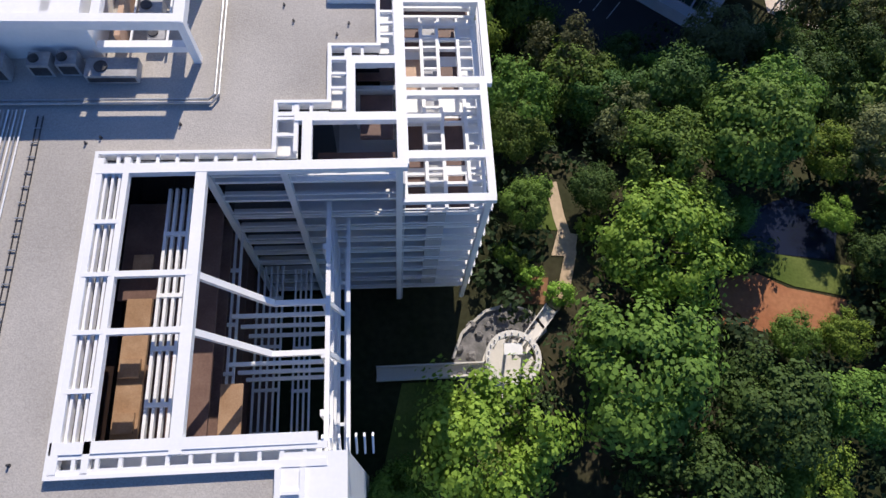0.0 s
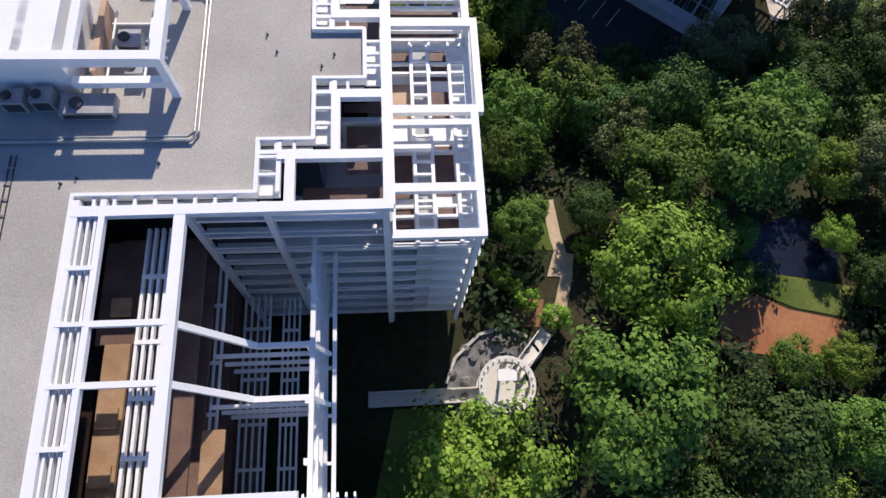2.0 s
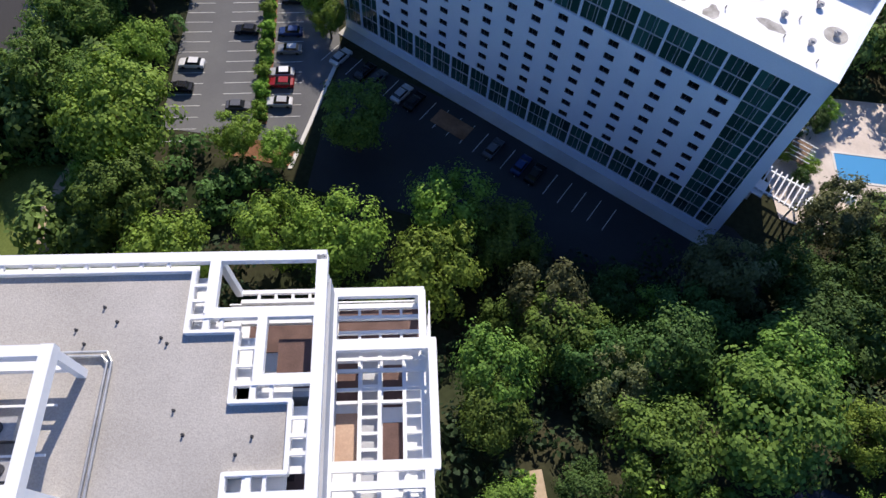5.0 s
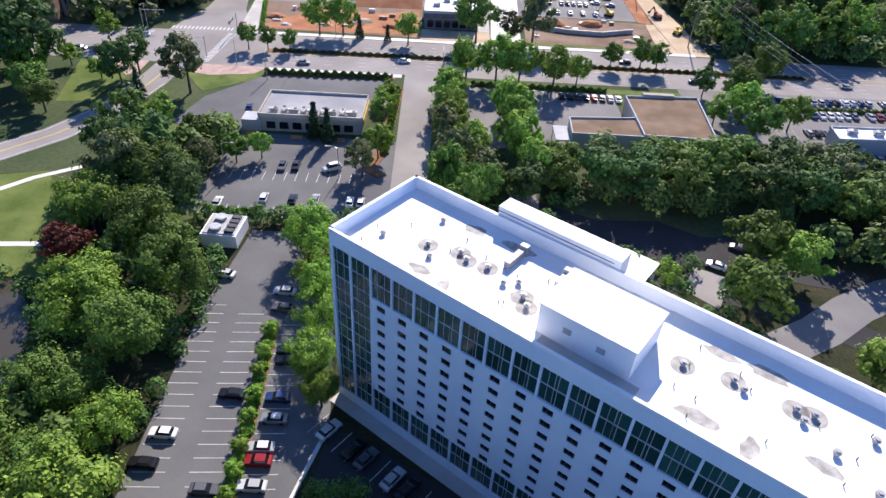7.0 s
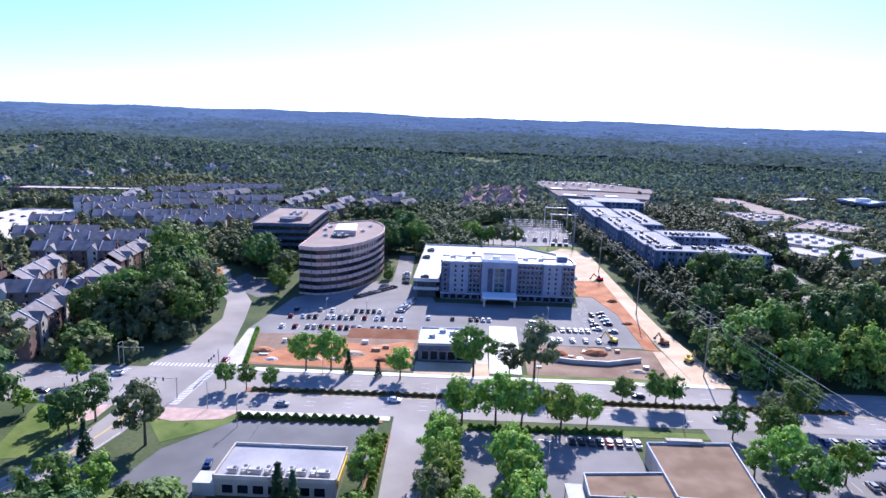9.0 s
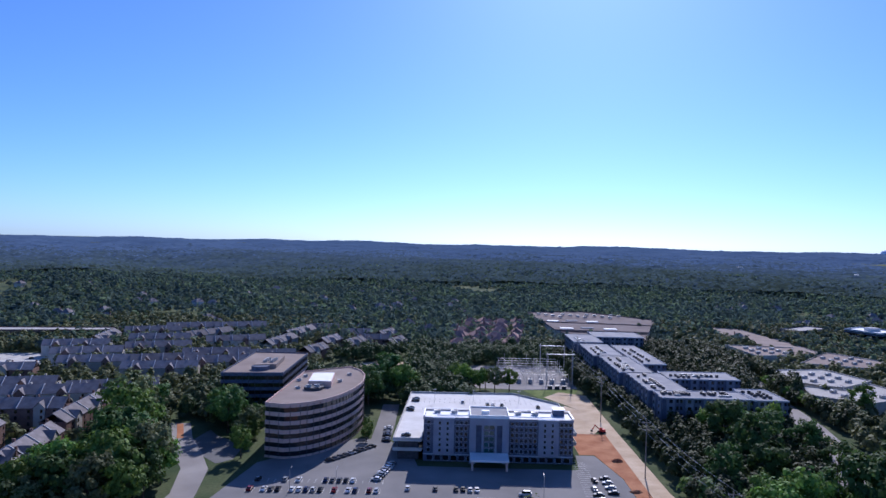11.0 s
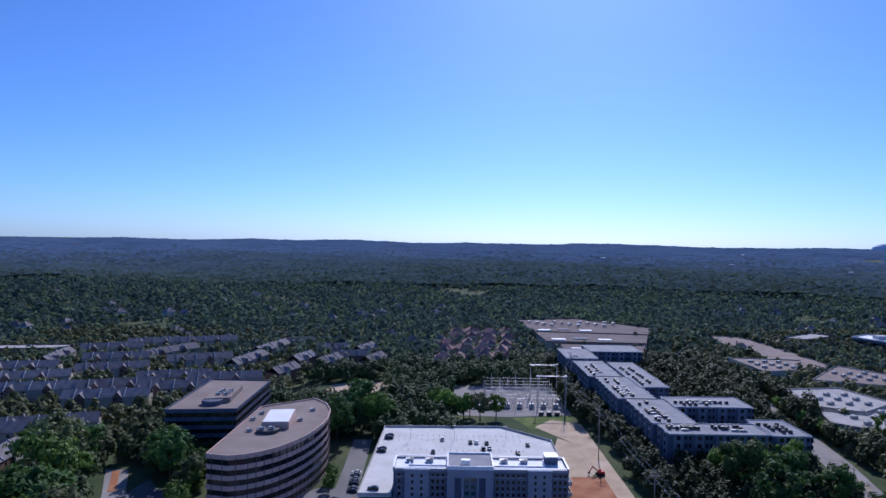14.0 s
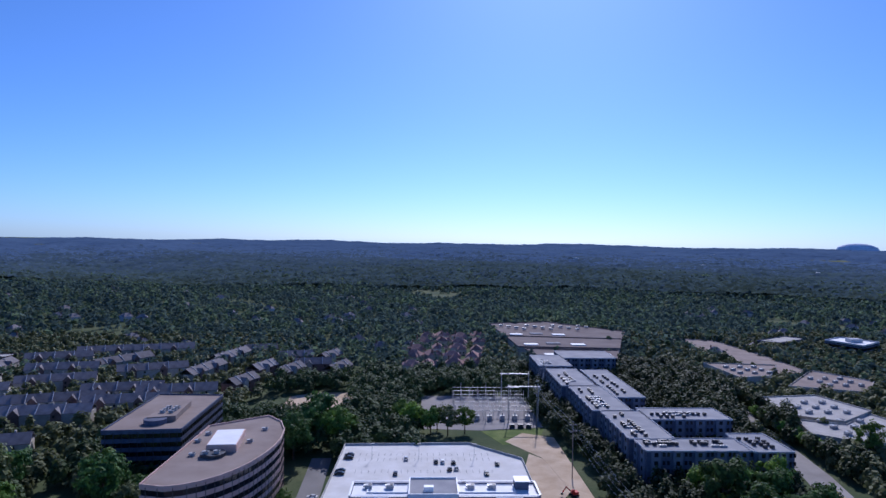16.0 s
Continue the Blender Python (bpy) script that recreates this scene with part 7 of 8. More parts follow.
def cottage(wall, roof, label, big=1.0):
    ob = thing("house", label, "house", "far houses")
    part("wall", Solid().box(-6 * big, -4.5 * big, -0.6, 6 * big, 4.5 * big, 5.6), wall, ob)
    part("roof", Solid().hip(-6 * big, -4.5 * big, 6 * big, 4.5 * big, 5.6, 4.2), roof, ob)
    part("wing", Solid().box(-1 * big, -8 * big, -0.6, 5 * big, -4.4 * big, 5.0), wall, ob)
    part("wing_roof", Solid().hip(-1 * big, -8 * big, 5 * big, -3.0 * big, 5.0, 3.4), roof, ob)
    part("chimney", Solid().box(-4.5 * big, 1, 6, -3.6 * big, 2, 11), BRICK, ob)
    glaze(ob, (-5.5 * big, -4.5 * big), (-1.5 * big, -4.5 * big), 2, 1.2, 2.8, 1.2, plain=True)
    glaze(ob, (-0.5 * big, -8 * big), (4.5 * big, -8 * big), 2, 1.2, 2.8, 1.2, plain=True)
    return ob


HOUSES = [cottage(SIDING, PINKROOF, "large house with a faded red hipped roof", 1.25), cottage(SIDING, SHINGLE, "suburban house with a grey hipped roof among trees"), cottage(PALEWALL, SHINGLE, "pale suburban house with a grey roof among trees")]
HOUSE_FRESH = [True] * 3


def house(k, x, y, turn):
    m = pose(x, y, float(land(*lay(x, y))), 0, 0, turn)
    if HOUSE_FRESH[k]:
        HOUSE_FRESH[k] = False
        HOUSES[k].matrix_world = m
    else:
        copy_thing(HOUSES[k], m)
    south = 34 if k == 0 else 14
    KEEP_OUT.append([(x - 9, y - south), (x + 9, y - south), (x + 10, y + 9), (x - 10, y + 9)])


rng = np.random.default_rng(31)
for i in range(4):
    for j in range(5):
        house(0, 2 + 19 * i + rng.uniform(-3, 3) + 4 * j, 745 + 48 * j + rng.uniform(-8, 8), rng.uniform(-25, 25) + 90 * (i % 2))
for i in range(70):
    y = 820 * (1.9 ** rng.uniform(0, 1)); x = rng.uniform(-0.75, 0.02) * y if i < 52 else rng.uniform(0.3, 0.62) * y
    house(1 + i % 2, x, y, rng.uniform(0, 360))

# ---- shopping buildings to the east ----
for pts, h, roof in (([(119, 756), (190, 746), (204, 802), (113, 811)], 9, HALLROOF), ([(108, 816), (207, 807), (228, 880), (104, 900)], 10, HALLROOF), ([(104, 905), (230, 886), (254, 957), (176, 1060), (98, 1034)], 9, HALLROOF)):
    hall = flat_building("shopping_hall", pts, h, SIDING, roof, "broad shopping hall with a brownish flat roof", "shop", 1.0, rim_mat=HALLROOF)
    x0, y0 = pts[0]
    for k in range(3):
        part("roof_light", Solid().box(x0 + 8 + 24 * k, y0 + 12 + 9 * (k % 2), h, x0 + 22 + 24 * k, y0 + 22 + 9 * (k % 2), h + 0.9), (MEMBRANE, ROOFGREY)[k % 2], hall, "pale raised roof section")
flat_building("far_shops", [(282, 927), (298, 854), (306, 695), (340, 700), (346, 816), (338, 907)], 6, SIDING, TANROOF, "long low far shops with a grey flat roof", "shop", 0.6)
for i in range(14):
    rtu(110 + 8 * i, 1000 - 12 * (i % 4), 10, 4, 3, 2)
for pts, h, roof in (([(243, 588), (286, 595), (296, 548), (262, 520), (240, 535)], 9, GRAVEL), ([(238, 530), (262, 518), (292, 545), (300, 500), (252, 474), (230, 497)], 8, GRAVEL), ([(286, 632), (340, 700), (364, 652), (334, 610)], 8, TANROOF),
                     ([(262, 660), (290, 668), (320, 720), (260, 730)], 9, TANROOF)):
    m = flat_building("mall_hall", pts, h, SIDING, roof, "low mall hall with roof units on a flat roof", "shop", 0.8)
    cx, cy = sum(p[0] for p in pts) / len(pts), sum(p[1] for p in pts) / len(pts)
    for i in range(9):
        rtu(cx - 12 + 12 * (i % 3), cy - 14 + 14 * (i // 3), h, 4, 2.6, 1.8, 30)
tower_far = flat_building("far_office", [(432, 842), (462, 866), (480, 826), (446, 798)], 15, GLASS_DARK, MEMBRANE, "far dark office with a bright white roof", "office", 1.2, rim_mat=PALEWALL)
part("plant_room", Solid().box(450, 825, 15, 462, 836, 18.5), PALEWALL, tower_far)
for k in range(4):
    part("floor_band", Solid().prism([(431.6, 842), (462, 866.5), (480.5, 826), (446, 797.5)], 2 + 3.6 * k, 3 + 3.6 * k), GREYWALL, tower_far)
flat_building("far_office", [(375, 874), (425, 914), (440, 892), (392, 858)], 10, GREYWALL, GRAVEL, "low grey office half hidden by woods", "office", 0.8)
flat_building("far_shops", [(-456, 715), (-346, 736), (-340, 760), (-452, 742)], 9, BRICK, GRAVEL, "long pale-roofed row of far shops", "shop", 0.8)
for i in range(14):
    park(i % 6, -385 + 5 * i, 560 + (i * 37) % 60, 0)

# ---- substation and power line ----
yard = thing("substation", "electric substation of grey lattice gantries and switchgear", "substation", at=pose(0, 0, 0))
rng = np.random.default_rng(17)
mast_me = Solid().cyl(0, 0, -0.2, 10, 0.22, 6, 0.12).mesh("mast", STEEL)
for i in range(9):
    for j in range(7):
        x, y = 36 + 6 * i, 552 + 12 * j
        if rng.random() < 0.8:
            part("mast", mast_me, STEEL, yard).matrix_local = Matrix.Translation((x, y, 0)) @ Matrix.Diagonal((1, 1, rng.uniform(0.5, 1.25), 1))
for j in range(7):
    part("busbar", Solid().beam((36, 552 + 12 * j, 8.2), (84, 552 + 12 * j, 8.2), 0.25, 0.3), STEEL, yard)
for i in range(6):
    part("switchgear", Solid().box(40 + 8 * i, 560, -0.1, 43 + 8 * i, 563, 3).cyl(41.5 + 8 * i, 561.5, 3, 4.5, 0.4, 8), UNIT, yard, "grey switchgear cabinet")
for k in range(3):
    part("transformer", Solid().box(68 + 5 * k, 541, -0.1, 71 + 5 * k, 543.5, 2.2).box(68.4 + 5 * k, 543.5, 0, 70.6 + 5 * k, 544.4, 1.8), DARKMETAL, yard, "dark transformer")
for y in (556, 600):
    g = thing("gantry", "tall grey steel gantry with a cross beam", "gantry", "gantries", pose(78, y, 0))
    for x in (-9, 9):
        part("leg", Solid().cyl(x, 0, -0.2, 23, 0.35, 8, 0.2), STEEL, g)
    part("cross_beam", Solid().beam((-10, 0, 22), (10, 0, 22), 0.5, 0.6), STEEL, g)
POLES = [(92, 262, 24), (87, 348, 25), (87, 448, 26), (84, 540, 25), (104, 640, 25)]
for x, y, h in POLES:
    p = thing("power_pole", "tall brown wooden power pole with crossarms", "power pole", "power poles", pose(x, y, 0))
    part("pole", Solid().cyl(0, 0, -0.3, h, 0.28, 8, 0.16), POLE, p)
    for z in (h - 1, h - 4):
        part("crossarm", Solid().beam((-1.8, 0, z), (1.8, 0, z), 0.18, 0.2), POLE, p)
        for o in (-1.6, 1.6):
            part("insulator", Solid().cyl(o, 0, z, z + 0.45, 0.1, 6), UNIT, p)
for o, dz in ((-1.6, 1.0), (1.6, 1.0), (-1.6, 4.0), (1.6, 4.0), (0, 0.0)):
    for (ax, ay, ah), (bx, by, bh) in zip([(104, 150, 24)] + POLES, POLES):
        pts = []
        for i in range(11):
            t = i / 10
            pts.append((ax + (bx - ax) * t + o, ay + (by - ay) * t, (ah + (bh - ah) * t) - dz + 0.4 - 9 * t * (1 - t) * 0.55))
        single("power_line", Solid().tube(pts, 0.022, 4), STEEL, "sagging grey power line between poles", "power line", "power lines")


# ---- street furniture and site plant ----
def street_lamp(x, y, turn, h=9.0):
    p = thing("street_lamp", "slim grey street lamp with a curved arm", "street lamp", "street lamps", pose(x, y, 0, 0, 0, turn))
    part("pole", Solid().cyl(0, 0, -0.2, h, 0.14, 8, 0.08), STEEL, p)
    part("arm", Solid().tube([(0, 0, h - 0.1), (0, 1.2, h + 0.3), (0, 2.6, h + 0.35)], 0.05, 6), STEEL, p)
    part("lamp_head", Solid().box(-0.15, 2.4, h + 0.22, 0.15, 3.2, h + 0.38), UNIT, p)


for x, y, t in ((-77, 214, 0), (-48, 249.4, 180), (-6, 213.8, 0), (29, 249.4, 180), (70, 213.8, 0), (-120, 249.4, 180), (110, 249.4, 180), (-31, 137, 90), (-60, 136, -90), (25, 182, 90), (-64, 202, 0), (-42, 320, 0), (-60, 318, 0), (40, 318, 0), (120, 186, 0), (150, 198, 0)):
    street_lamp(x, y, t)
for x, y, t in ((-89.6, 221.6, 90), (-86, 250.5, 180), (-121, 213, 0), (-122, 250, -90)):
    p = thing("traffic_signal", "grey traffic signal mast with a long arm", "traffic signal", "traffic signals", pose(x, y, 0, 0, 0, t))
    part("mast", Solid().cyl(0, 0, -0.2, 7.2, 0.16, 8), STEEL, p)
    part("arm", Solid().beam((0, 0, 6.6), (0, 9, 6.9), 0.16, 0.16), STEEL, p)
    for k in (4, 6.5, 8.6):
        part("signal_head", Solid().box(-0.2, k, 5.7, 0.2, k + 0.4, 6.8), DARKMETAL, p)


def digger(x, y, turn, paint, label):
    d = thing("excavator", label, "excavator", "site machines", pose(x, y, 0.1, 0, 0, turn))
    for o in (-1.2, 1.2):
        part("track", Solid().box(o - 0.3, -1.8, -0.05, o + 0.3, 1.8, 0.75), RUBBER, d)
    part("cab_body", Solid().box(-1.3, -1.7, 0.8, 1.3, 1.0, 1.9).box(-1.2, 0.1, 1.9, -0.2, 1.2, 2.9), paint, d)
    part("boom", Solid().beam((0.4, 0.9, 1.9), (0.4, 3.6, 4.2), 0.4, 0.5), paint, d)
    part("stick", Solid().beam((0.4, 3.6, 4.2), (0.4, 5.4, 1.6), 0.3, 0.4), paint, d)
    part("bucket", Solid().box(0, 5.0, 0.6, 0.8, 5.9, 1.5), DARKMETAL, d)


digger(87.5, 300, 30, MULCH, "brown excavator on the dirt track")
digger(91.5, 278, -40, YELLOW, "yellow excavator on the dirt track")
digger(83, 424, 100, RED, "red excavator beside the inn")
digger(66, 300, 60, YELLOW, "yellow excavator on raw clay")
for k in range(14):
    x, y = -80 + (k * 23) % 60, 262 + (k * 7) % 26
    single("site_pallet", Solid().box(x, y, 0, x + 1.5 + k % 3, y + 1.2, 0.7 + 0.25 * (k % 4)), (PALE, STEEL, WOOD, MEMBRANE)[k % 4], "stack of building material on raw clay", "material stack", "material stacks")
for k in range(10):
    x, y = 30 + (k * 17) % 44, 264 + (k * 11) % 26
    single("site_pallet", Solid().box(x, y, 0, x + 2, y + 1.4, 0.6 + 0.3 * (k % 3)), (PALE, STEEL, WOOD, CONCRETE)[k % 4], "stack of building material on raw clay", "material stack", "material stacks")
bank = thing("earth_bank", "steep orange clay bank below the car park", "earth bank")
part("face", Solid().add([(-46, 292, 0), (-17, 293, 0), (-17, 300, 2.4), (-46, 299, 2.4), (-17, 302, 0), (-46, 302, 0)], [(0, 1, 2, 3), (3, 2, 4, 5), (1, 4, 2), (0, 3, 5)]), CLAY, bank)
rng = np.random.default_rng(23)
for k, (x, y, r, h, m) in enumerate(((-76, 272, 5, 1.4, CLAY), (-64, 284, 6, 1.8, CLAY), (-55, 264, 4, 1.0, DIRT), (-40, 272, 5, 1.2, DIRT), (-28, 266, 4, 1.3, CLAY), (40, 282, 5, 1.6, CLAY), (56, 284, 6, 2.0, CLAY), (68, 264, 4, 1.0, DIRT), (79, 330, 3, 1.2, CLAY), (80, 372, 3.4, 1.5, CLAY), (-70, 262, 3, 0.8, PALE))):
    a = np.arange(14) * 2 * math.pi / 14
    s = Solid()
    wob = rng.uniform(0.75, 1.2, (4, 14))
    v = [(x + r * f * wob[i, j] * math.cos(a[j]), y + 0.7 * r * f * wob[i, j] * math.sin(a[j]), z * h) for i, (f, z) in enumerate(((1.0, -0.05), (0.7, 0.5), (0.4, 0.9), (0.1, 1.0))) for j in range(14)]
    s.add(v, [(i * 14 + j, i * 14 + (j + 1) % 14, (i + 1) * 14 + (j + 1) % 14, (i + 1) * 14 + j) for i in range(3) for j in range(14)] + [tuple(range(42, 56))])
    single("soil_mound", s, m, "uneven heap of dug soil on the building site", "spoil heap", "spoil heaps")
wallr = thing("retaining_wall", "low grey curved retaining wall", "wall")
part("wall", Solid().prism(ribbon([(30, 276), (44, 271), (58, 270), (72, 276)], 0.6), -0.2, 1.6), CONCRETE, wallr)
part("wall_cap", Solid().prism(ribbon([(30, 276), (44, 271), (58, 270), (72, 276)], 0.8), 1.6, 1.75), PALE, wallr)


def hedge(pts, w, h, mat_index, seed, label):
    """A clipped row of shrubs along a line, of small leaves."""
    rng = np.random.default_rng(seed)
    pos = []
    for p, q in zip(pts, pts[1:]):
        n = int(math.dist(p, q) * 55 * w)
        t = rng.random(n)
        bulge = 0.8 + 0.3 * np.sin(t * math.dist(p, q) * 2.2)
        a = rng.uniform(0, math.pi, n)
        u = np.array([q[1] - p[1], p[0] - q[0]]) / math.dist(p, q)
        r = np.cos(a) * w / 2 * bulge
        pos.append(np.stack([p[0] + (q[0] - p[0]) * t + u[0] * r, p[1] + (q[1] - p[1]) * t + u[1] * r, np.sin(a) * h * bulge + 0.1], 1))
    pos = np.concatenate(pos)
    nor = rng.normal(size=pos.shape) * 0.6 + np.array([0, 0, 0.8])
    return single("hedge", leaf_mesh("hedge", quads(rng, pos, nor, 0.3), LEAF[mat_index]), LEAF[mat_index], label, "hedge", "hedges")


hedge([(-66, 208), (-23, 209.4)], 2.2, 1.7, 2, 1, "long dark clipped hedge beside the avenue")
hedge([(-20.6, 152), (-20.2, 200)], 2.0, 1.5, 1, 2, "bright shrub border beside the driveway")
hedge([(-60, 118), (-46, 117.5)], 1.6, 1.2, 0, 3, "green hedge at the lot's edge")
hedge([(-33.2, 34.5), (-33.7, 50), (-35.2, 77)], 2.0, 1.1, 1, 4, "bright shrubs on the parking island")
hedge([(4, 207.5), (50, 207.5)], 2.0, 1.4, 0, 5, "green hedge beside the shop's car park")
hedge([(108, 199.6), (180, 203)], 2.4, 1.2, 0, 6, "green planted strip between rows of cars")
hedge([(-68, 231), (-20, 231.5), (60, 231), (128, 231)], 2.2, 0.9, 3, 8, "low olive shrubs along the median")
hedge([(-78, 256), (-86, 300)], 1.6, 1.3, 1, 7, "young shrubs beside the corner pavement")

# ---- drafted positions are warped to fit the camera's view ----
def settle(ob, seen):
    """Warps a thing's place to fit the view; a mesh drafted in place is warped corner by corner."""
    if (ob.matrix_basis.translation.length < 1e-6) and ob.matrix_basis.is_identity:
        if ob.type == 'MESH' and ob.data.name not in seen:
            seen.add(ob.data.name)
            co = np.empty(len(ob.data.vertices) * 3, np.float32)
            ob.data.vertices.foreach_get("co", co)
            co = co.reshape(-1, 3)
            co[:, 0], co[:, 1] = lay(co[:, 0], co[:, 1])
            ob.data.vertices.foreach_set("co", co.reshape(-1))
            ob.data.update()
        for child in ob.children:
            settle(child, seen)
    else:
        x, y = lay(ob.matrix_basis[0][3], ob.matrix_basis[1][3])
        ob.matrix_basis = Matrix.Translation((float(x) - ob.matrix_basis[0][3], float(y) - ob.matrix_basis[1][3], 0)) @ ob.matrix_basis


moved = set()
for ob in [o for o in bpy.data.objects if o.parent is None and o not in UNWARPED and o.type in ('MESH', 'EMPTY')]:
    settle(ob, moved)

# ---- woods, too many to count ----
def woods(name, xs, ys, rs, hs, per, size, seed, material, label, rough=0.5, placed=False):
    """Crowns at the given places in one mesh: per leaf clusters a tree, on a lobed dome."""
    rng = np.random.default_rng(seed)
    n = len(xs)
    d = rng.normal(size=(n, per, 3)); d /= np.linalg.norm(d, axis=2)[:, :, None]
    d[:, :, 2] = np.abs(d[:, :, 2]) * 1.15 - 0.3
    ph = rng.uniform(0, 6.28, (n, 1, 2))
    az = np.arctan2(d[:, :, 1], d[:, :, 0])
    r = 0.8 + 0.2 * np.sin(3 * az + ph[:, :, 0]) * np.sin(2.4 * d[:, :, 2] * 2 + ph[:, :, 1]) + rng.uniform(-0.2, 0.18, (n, per))
    if not placed:
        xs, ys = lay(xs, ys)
    base = land(xs, ys)
    pos = d * r[:, :, None] * np.stack([rs, rs, hs * 0.55], 1)[:, None]
    nor = d + np.array([0, 0, 0.4]) + rng.normal(size=d.shape) * rough
    pos = pos + np.stack([xs, ys, base + hs * 0.45], 1)[:, None]
    sz = np.repeat(np.asarray(size) * np.ones(n), per)
    q = quads(rng, pos.reshape(-1, 3), nor.reshape(-1, 3), 1.0)
    c = q.mean(axis=1, keepdims=True)
    q = c + (q - c) * sz[:, None, None]
    return single(name, leaf_mesh(name, q, material), material, label, "woods", kind="stuff")


def free(x, y):
    ok = np.ones(len(x), bool)
    for poly in KEEP_OUT:
        ok &= ~inside(list(poly), x, y)
    for px, py, pr in PLANTED:
        ok &= np.hypot(x - px, y - py) > pr * 0.62
    return ok


rng = np.random.default_rng(77)


def scatter(x0, x1, y0, y1, step, poly=None):
    gx, gy = np.meshgrid(np.arange(x0, x1, step), np.arange(y0, y1, step))
    x = gx.ravel() + rng.uniform(-0.5, 0.5, gx.size) * step
    y = gy.ravel() + rng.uniform(-0.5, 0.5, gy.size) * step
    keep = free(x, y)
    if poly:
        keep &= inside(poly, x, y)
    return x[keep], y[keep]


def dense(name, step, boxes, per, size, seed, material, label, h=(8, 14), spread=0.62, rough=0.35):
    xs, ys = [], []
    for b in boxes:
        x, y = scatter(*b[:4], step, b[4] if len(b) > 4 else None)
        xs.append(x); ys.append(y)
    x, y = np.concatenate(xs), np.concatenate(ys)
    r = step * spread * rng.uniform(0.75, 1.25, len(x))
    return woods(name, x, y, r, rng.uniform(*h, len(x)), per, size, seed, material, label, rough)


KEEP_OUT.append([(-92, 318), (-109, 318), (-122, 345), (-134, 366), (-156, 430), (-140, 430), (-110, 396), (-97, 380), (-97, 345)])
KEEP_OUT.append([(158, 316), (182, 316), (208, 395), (222, 480), (200, 480), (186, 400), (168, 345)])
KEEP_OUT.append([(4, -46), (12, -46), (13, -37), (10.5, -26), (5.5, -26), (6, -36)])
# Conifer-dark leaves stand in for the shaded gaps between the trees.
dense("garden_understorey", 4.8, [(-1, 66, -78, 4), (-62, -2, -14, 6), (54, 90, -78, 60)], 90, 0.32, 1, LEAF[4], "shrubs and saplings under the trees, coloured dark as shade", (2.5, 6))
dense("near_woods", 7.0, [(56, 110, -78, 10), (56, 130, 10, 62), (-130, -50, -14, 44), (-140, -84, 40, 60), (40, 140, 128, 150)], 400, 0.42, 2, LEAF_WOODS, "close woods of mixed green trees")
dense("hotel_shrubs", 4.0, [(-14, 60, 76, 112), (-46, -20, 100, 118), (-16, 30, 112, 150), (-60, -48, 0, 24), (-92, -50, 18, 118), (-48, -24, 14, 30)], 160, 0.3, 3, LEAF[2], "dark green shrubs and young trees", (2.5, 6))
dense("avenue_woods", 8.0, [(-240, -150, 60, 208), (-124, -112, 60, 120), (84, 170, 110, 150), (94, 200, 252, 330), (-240, -128, 256, 300), (-66, -50, 106, 162)], 260, 0.6, 4, LEAF_WOODS, "woods beside the avenue")
dense("track_woods", 7.0, [(96, 190, 300, 440, [(97, 255), (130, 258), (172, 330), (186, 400), (184, 424), (112, 424), (97, 420)]), (88, 112, 420, 720), (150, 240, 440, 760)], 220, 0.64, 5, LEAF_SHADED, "dark woods along the dirt track", (9, 16))
dense("inn_woods", 8.0, [(-60, 14, 474, 560), (-30, 14, 560, 720), (14, 90, 640, 735), (-100, -44, 470, 560), (-160, -100, 320, 440), (-150, -132, 440, 560), (-94, -44, 640, 690)], 220, 0.68, 6, LEAF_SHADED, "woods behind the inn and offices", (9, 17))
dense("town_woods", 9.0, [(-420, -100, 250, 900), (200, 420, 300, 620), (240, 520, 600, 960), (60, 100, 730, 900)], 76, 1.08, 7, LEAF[3], "trees among the townhouses and malls", (8, 14), 0.42)
dense("block_woods", 8.5, [(184, 236, 520, 690)], 150, 0.8, 8, LEAF_SHADED, "tall dark trees behind the apartments", (15, 21))
# Two tones of leaf, both lifted and blued as a first painted haze.
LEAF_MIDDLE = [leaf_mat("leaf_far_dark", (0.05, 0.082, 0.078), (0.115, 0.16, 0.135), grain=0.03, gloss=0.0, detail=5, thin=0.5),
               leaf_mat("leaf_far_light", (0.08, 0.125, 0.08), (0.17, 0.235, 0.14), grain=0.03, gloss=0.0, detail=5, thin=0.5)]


def patches(x, y):
    """Where the woods stand thin (below 0) or thick."""
    return np.sin(x / 95 + 1.1 * np.sin(y / 170)) * np.sin(y / 130 + 0.8 * np.sin(x / 210)) + 0.45 * np.sin(x / 37 + y / 61)


xs, ys = [], []
d = 640.0
while d < 2300:
    step = 6.6 + 0.0038 * d
    a = np.arange(-0.68, 0.68, step / d)
    a = a + rng.uniform(-0.5, 0.5, len(a)) * step / d
    dd = d + rng.uniform(-0.5, 0.5, len(a)) * step * 1.3
    xs.append(dd * np.sin(a)); ys.append(dd * np.cos(a))
    d += step
x, y = np.concatenate(xs), np.concatenate(ys)
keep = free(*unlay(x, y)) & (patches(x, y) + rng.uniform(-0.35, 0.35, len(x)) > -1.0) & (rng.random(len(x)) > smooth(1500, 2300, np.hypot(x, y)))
x, y = x[keep], y[keep]
tall = np.clip(12 + 4 * patches(x, y), 7, 17) * rng.uniform(0.7, 1.35, len(x))
wide = (2.9 + 0.0013 * np.hypot(x, y)) * rng.uniform(0.7, 1.4, len(x))
light = rng.random(len(x)) < 0.3 + 0.2 * np.sin(x / 60 + 1.7) * np.sin(y / 85)
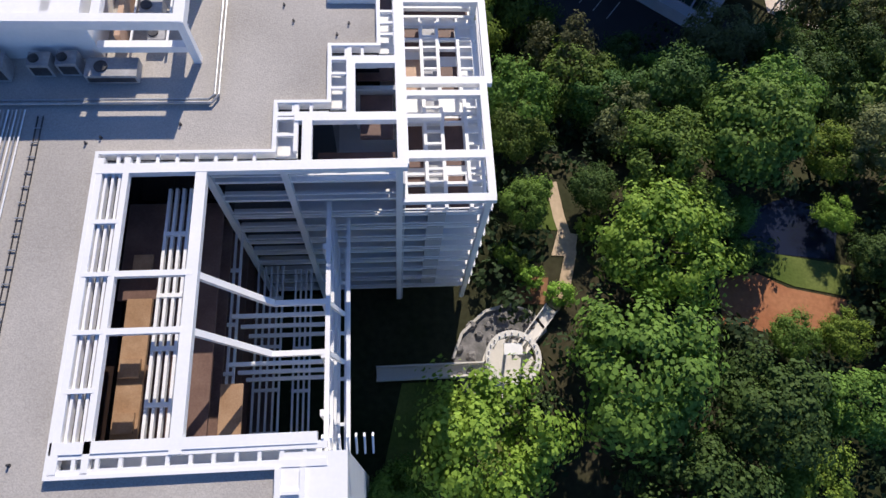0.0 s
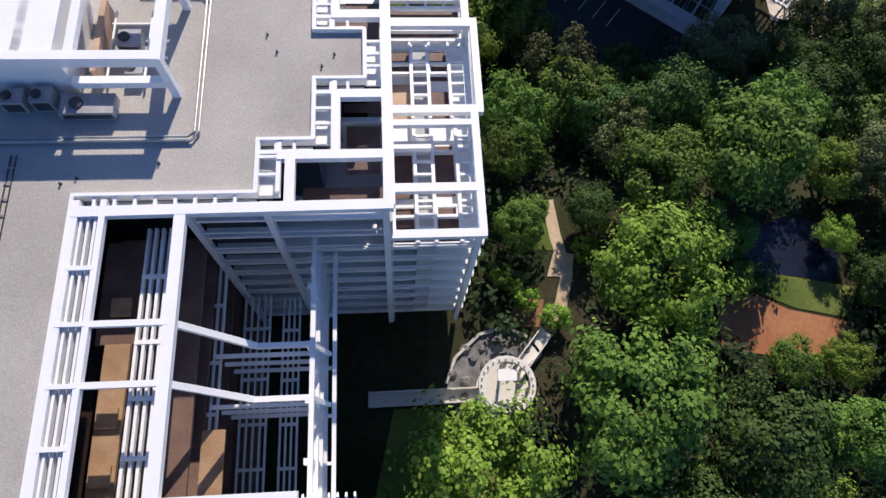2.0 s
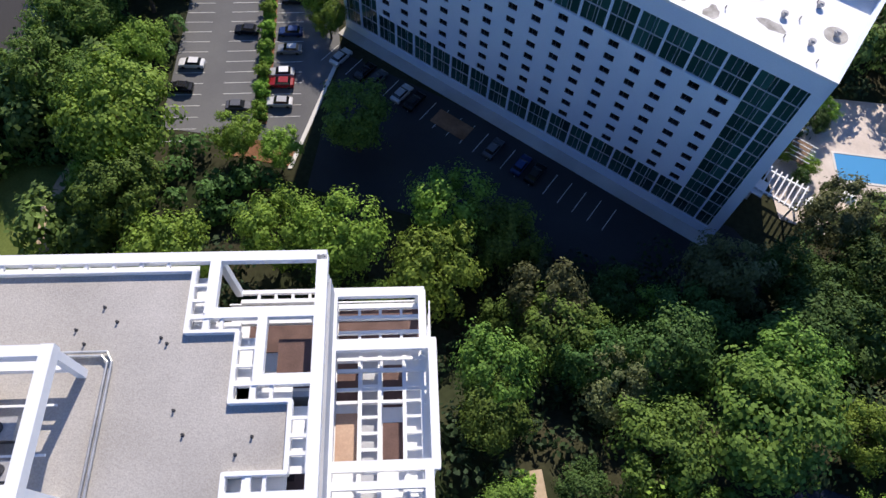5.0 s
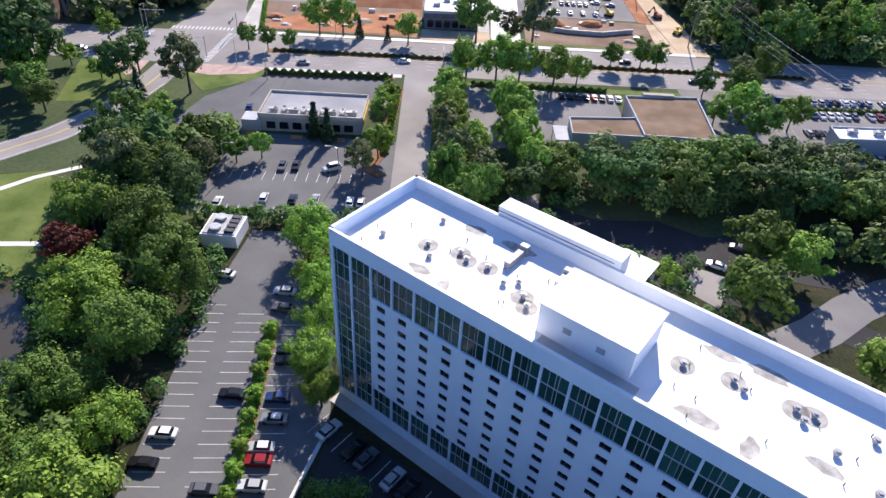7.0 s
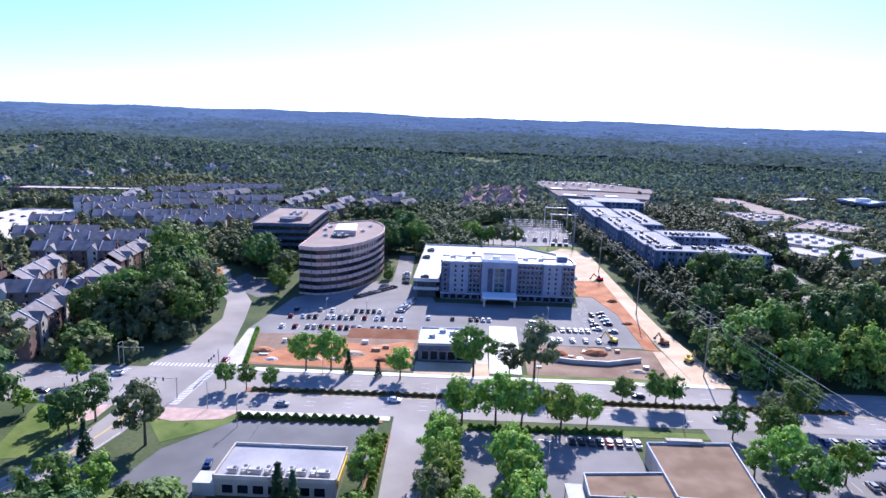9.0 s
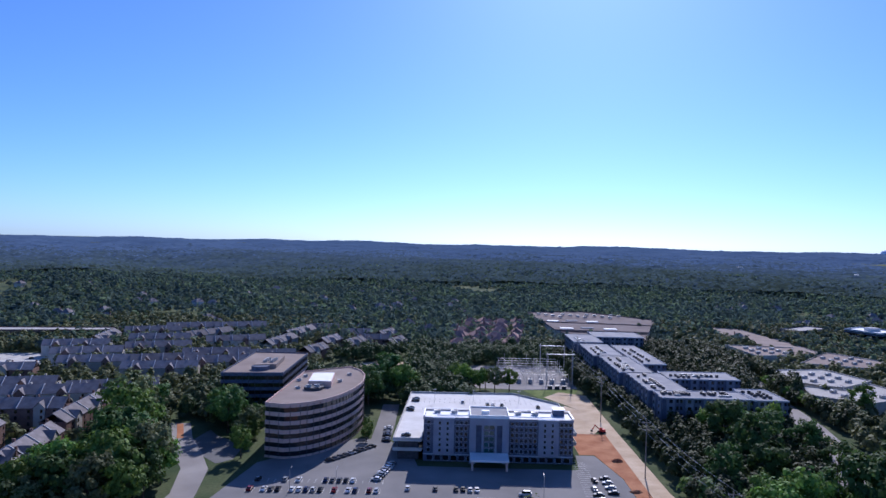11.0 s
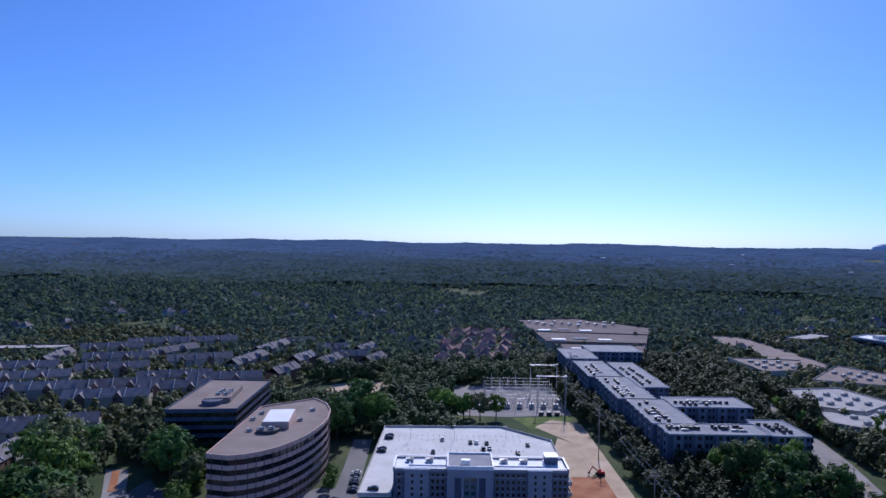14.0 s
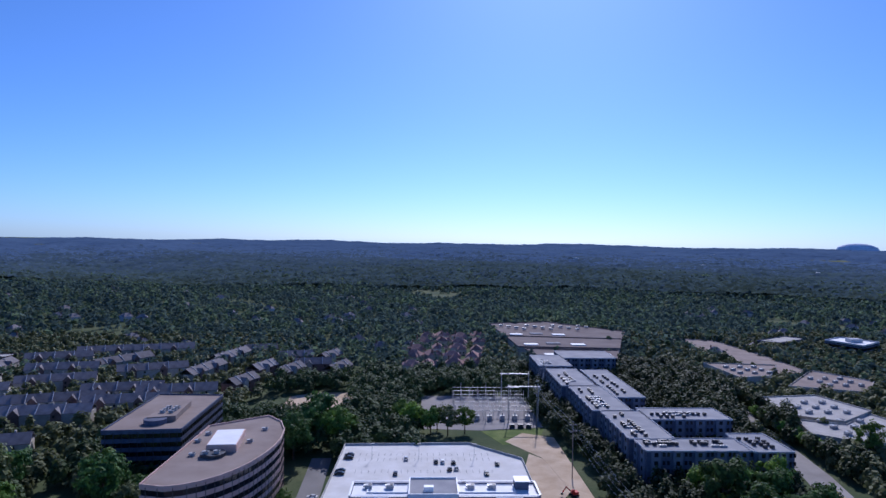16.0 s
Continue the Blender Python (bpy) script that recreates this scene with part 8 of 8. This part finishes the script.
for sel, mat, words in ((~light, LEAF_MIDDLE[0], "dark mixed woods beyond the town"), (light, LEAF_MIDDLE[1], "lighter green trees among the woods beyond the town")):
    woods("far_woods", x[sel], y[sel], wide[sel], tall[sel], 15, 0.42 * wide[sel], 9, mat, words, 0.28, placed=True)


def canopy_sheet(name, near, far, materials, turns, label):
    """The closed roof of woods too far to tell the trees apart: an uneven sheet with crowns as bumps, finer than they
    can be told; its colours turn bluer with distance as painted haze, and mix where one turns into the next.
    """
    ds = near * 1.0038 ** np.arange(int(math.log(far / near) / math.log(1.0038)) + 1)
    az = np.arange(-0.72, 0.72, 0.0036)
    g, q = np.meshgrid(az, ds)
    q = q * (1 + rng.uniform(-0.0016, 0.0016, q.shape)); g = g + rng.uniform(-0.0016, 0.0016, g.shape)
    px, py = q * np.sin(g), q * np.cos(g)
    clumps = 3.0 * np.sin(px / 41 + 2 * np.sin(py / 77)) * np.sin(py / 53 + 1.5 * np.sin(px / 90)) + 2.0 * patches(px, py)
    h = (10.5 + clumps + rng.normal(0, 2.1, q.shape)) * (1 - 0.25 * smooth(3200, 4800, q))
    v = np.stack([px, py, land(px, py) + h], -1).reshape(-1, 3)
    n, w = q.shape
    i = (np.arange(n - 1)[:, None] * w + np.arange(w - 1)[None]).reshape(-1)
    loops = np.stack([i, i + 1, i + w + 1, i + w], 1).astype(np.int32)
    me = bpy.data.meshes.new(name)
    me.vertices.add(len(v)); me.loops.add(loops.size); me.polygons.add(len(loops))
    me.vertices.foreach_set("co", v.reshape(-1).astype(np.float32))
    me.loops.foreach_set("vertex_index", loops.reshape(-1))
    me.polygons.foreach_set("loop_start", np.arange(0, loops.size, 4, dtype=np.int32))
    me.polygons.foreach_set("use_smooth", np.ones(len(loops), bool))
    for m in materials:
        me.materials.append(m)
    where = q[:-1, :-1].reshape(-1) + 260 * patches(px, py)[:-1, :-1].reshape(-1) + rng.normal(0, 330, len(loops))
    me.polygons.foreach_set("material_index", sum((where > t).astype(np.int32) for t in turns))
    me.update(calc_edges=True)
    return single(name, me, materials[0], label, "woods", kind="stuff")


# Middle step of the haze painted into the far leaf colours.
LEAF_HAZE_MID = leaf_mat("leaf_blue_woods", (0.07, 0.11, 0.165), (0.135, 0.19, 0.255), grain=0.008, gloss=0.0, detail=8, thin=0.35)
canopy_sheet("distant_woods", 1500, 4880, (LEAF_MIDDLE[0], LEAF_HAZE_THIN, LEAF_HAZE_MID, LEAF_HAZE_DEEP), (1500, 2200, 3100), "endless woods out to the horizon, blued by painted haze")

# the granite dome on the horizon, its haze painted into the rock's colour
dome = Solid()
ring = [[(2657 + 150 * r * math.cos(a), 3989 + 60 * r * math.sin(a), 60 + 60 * math.sqrt(max(0, 1 - r ** 2.2))) for a in np.arange(24) * 2 * math.pi / 24] for r in (1.0, 0.8, 0.6, 0.4, 0.2, 0.02)]
dome.add([p for q in ring for p in q], [(k * 24 + i, k * 24 + (i + 1) % 24, (k + 1) * 24 + (i + 1) % 24, (k + 1) * 24 + i) for k in range(5) for i in range(24)])
single("granite_dome", dome, HAZY_ROCK, "granite dome on the horizon, paled blue-grey by painted haze", "hill", kind="structure")
for k, (x, y) in enumerate(((700, 3000), (1100, 2600), (1500, 3400), (1250, 2100))):
    z = float(land(x, y))
    single("far_roof", Solid().box(-11, -6, -3, 11, 6, 15), MEMBRANE, "bright far roof above the woods", "building", "far roofs", at=pose(x, y, z, 0, 0, 20 * k))
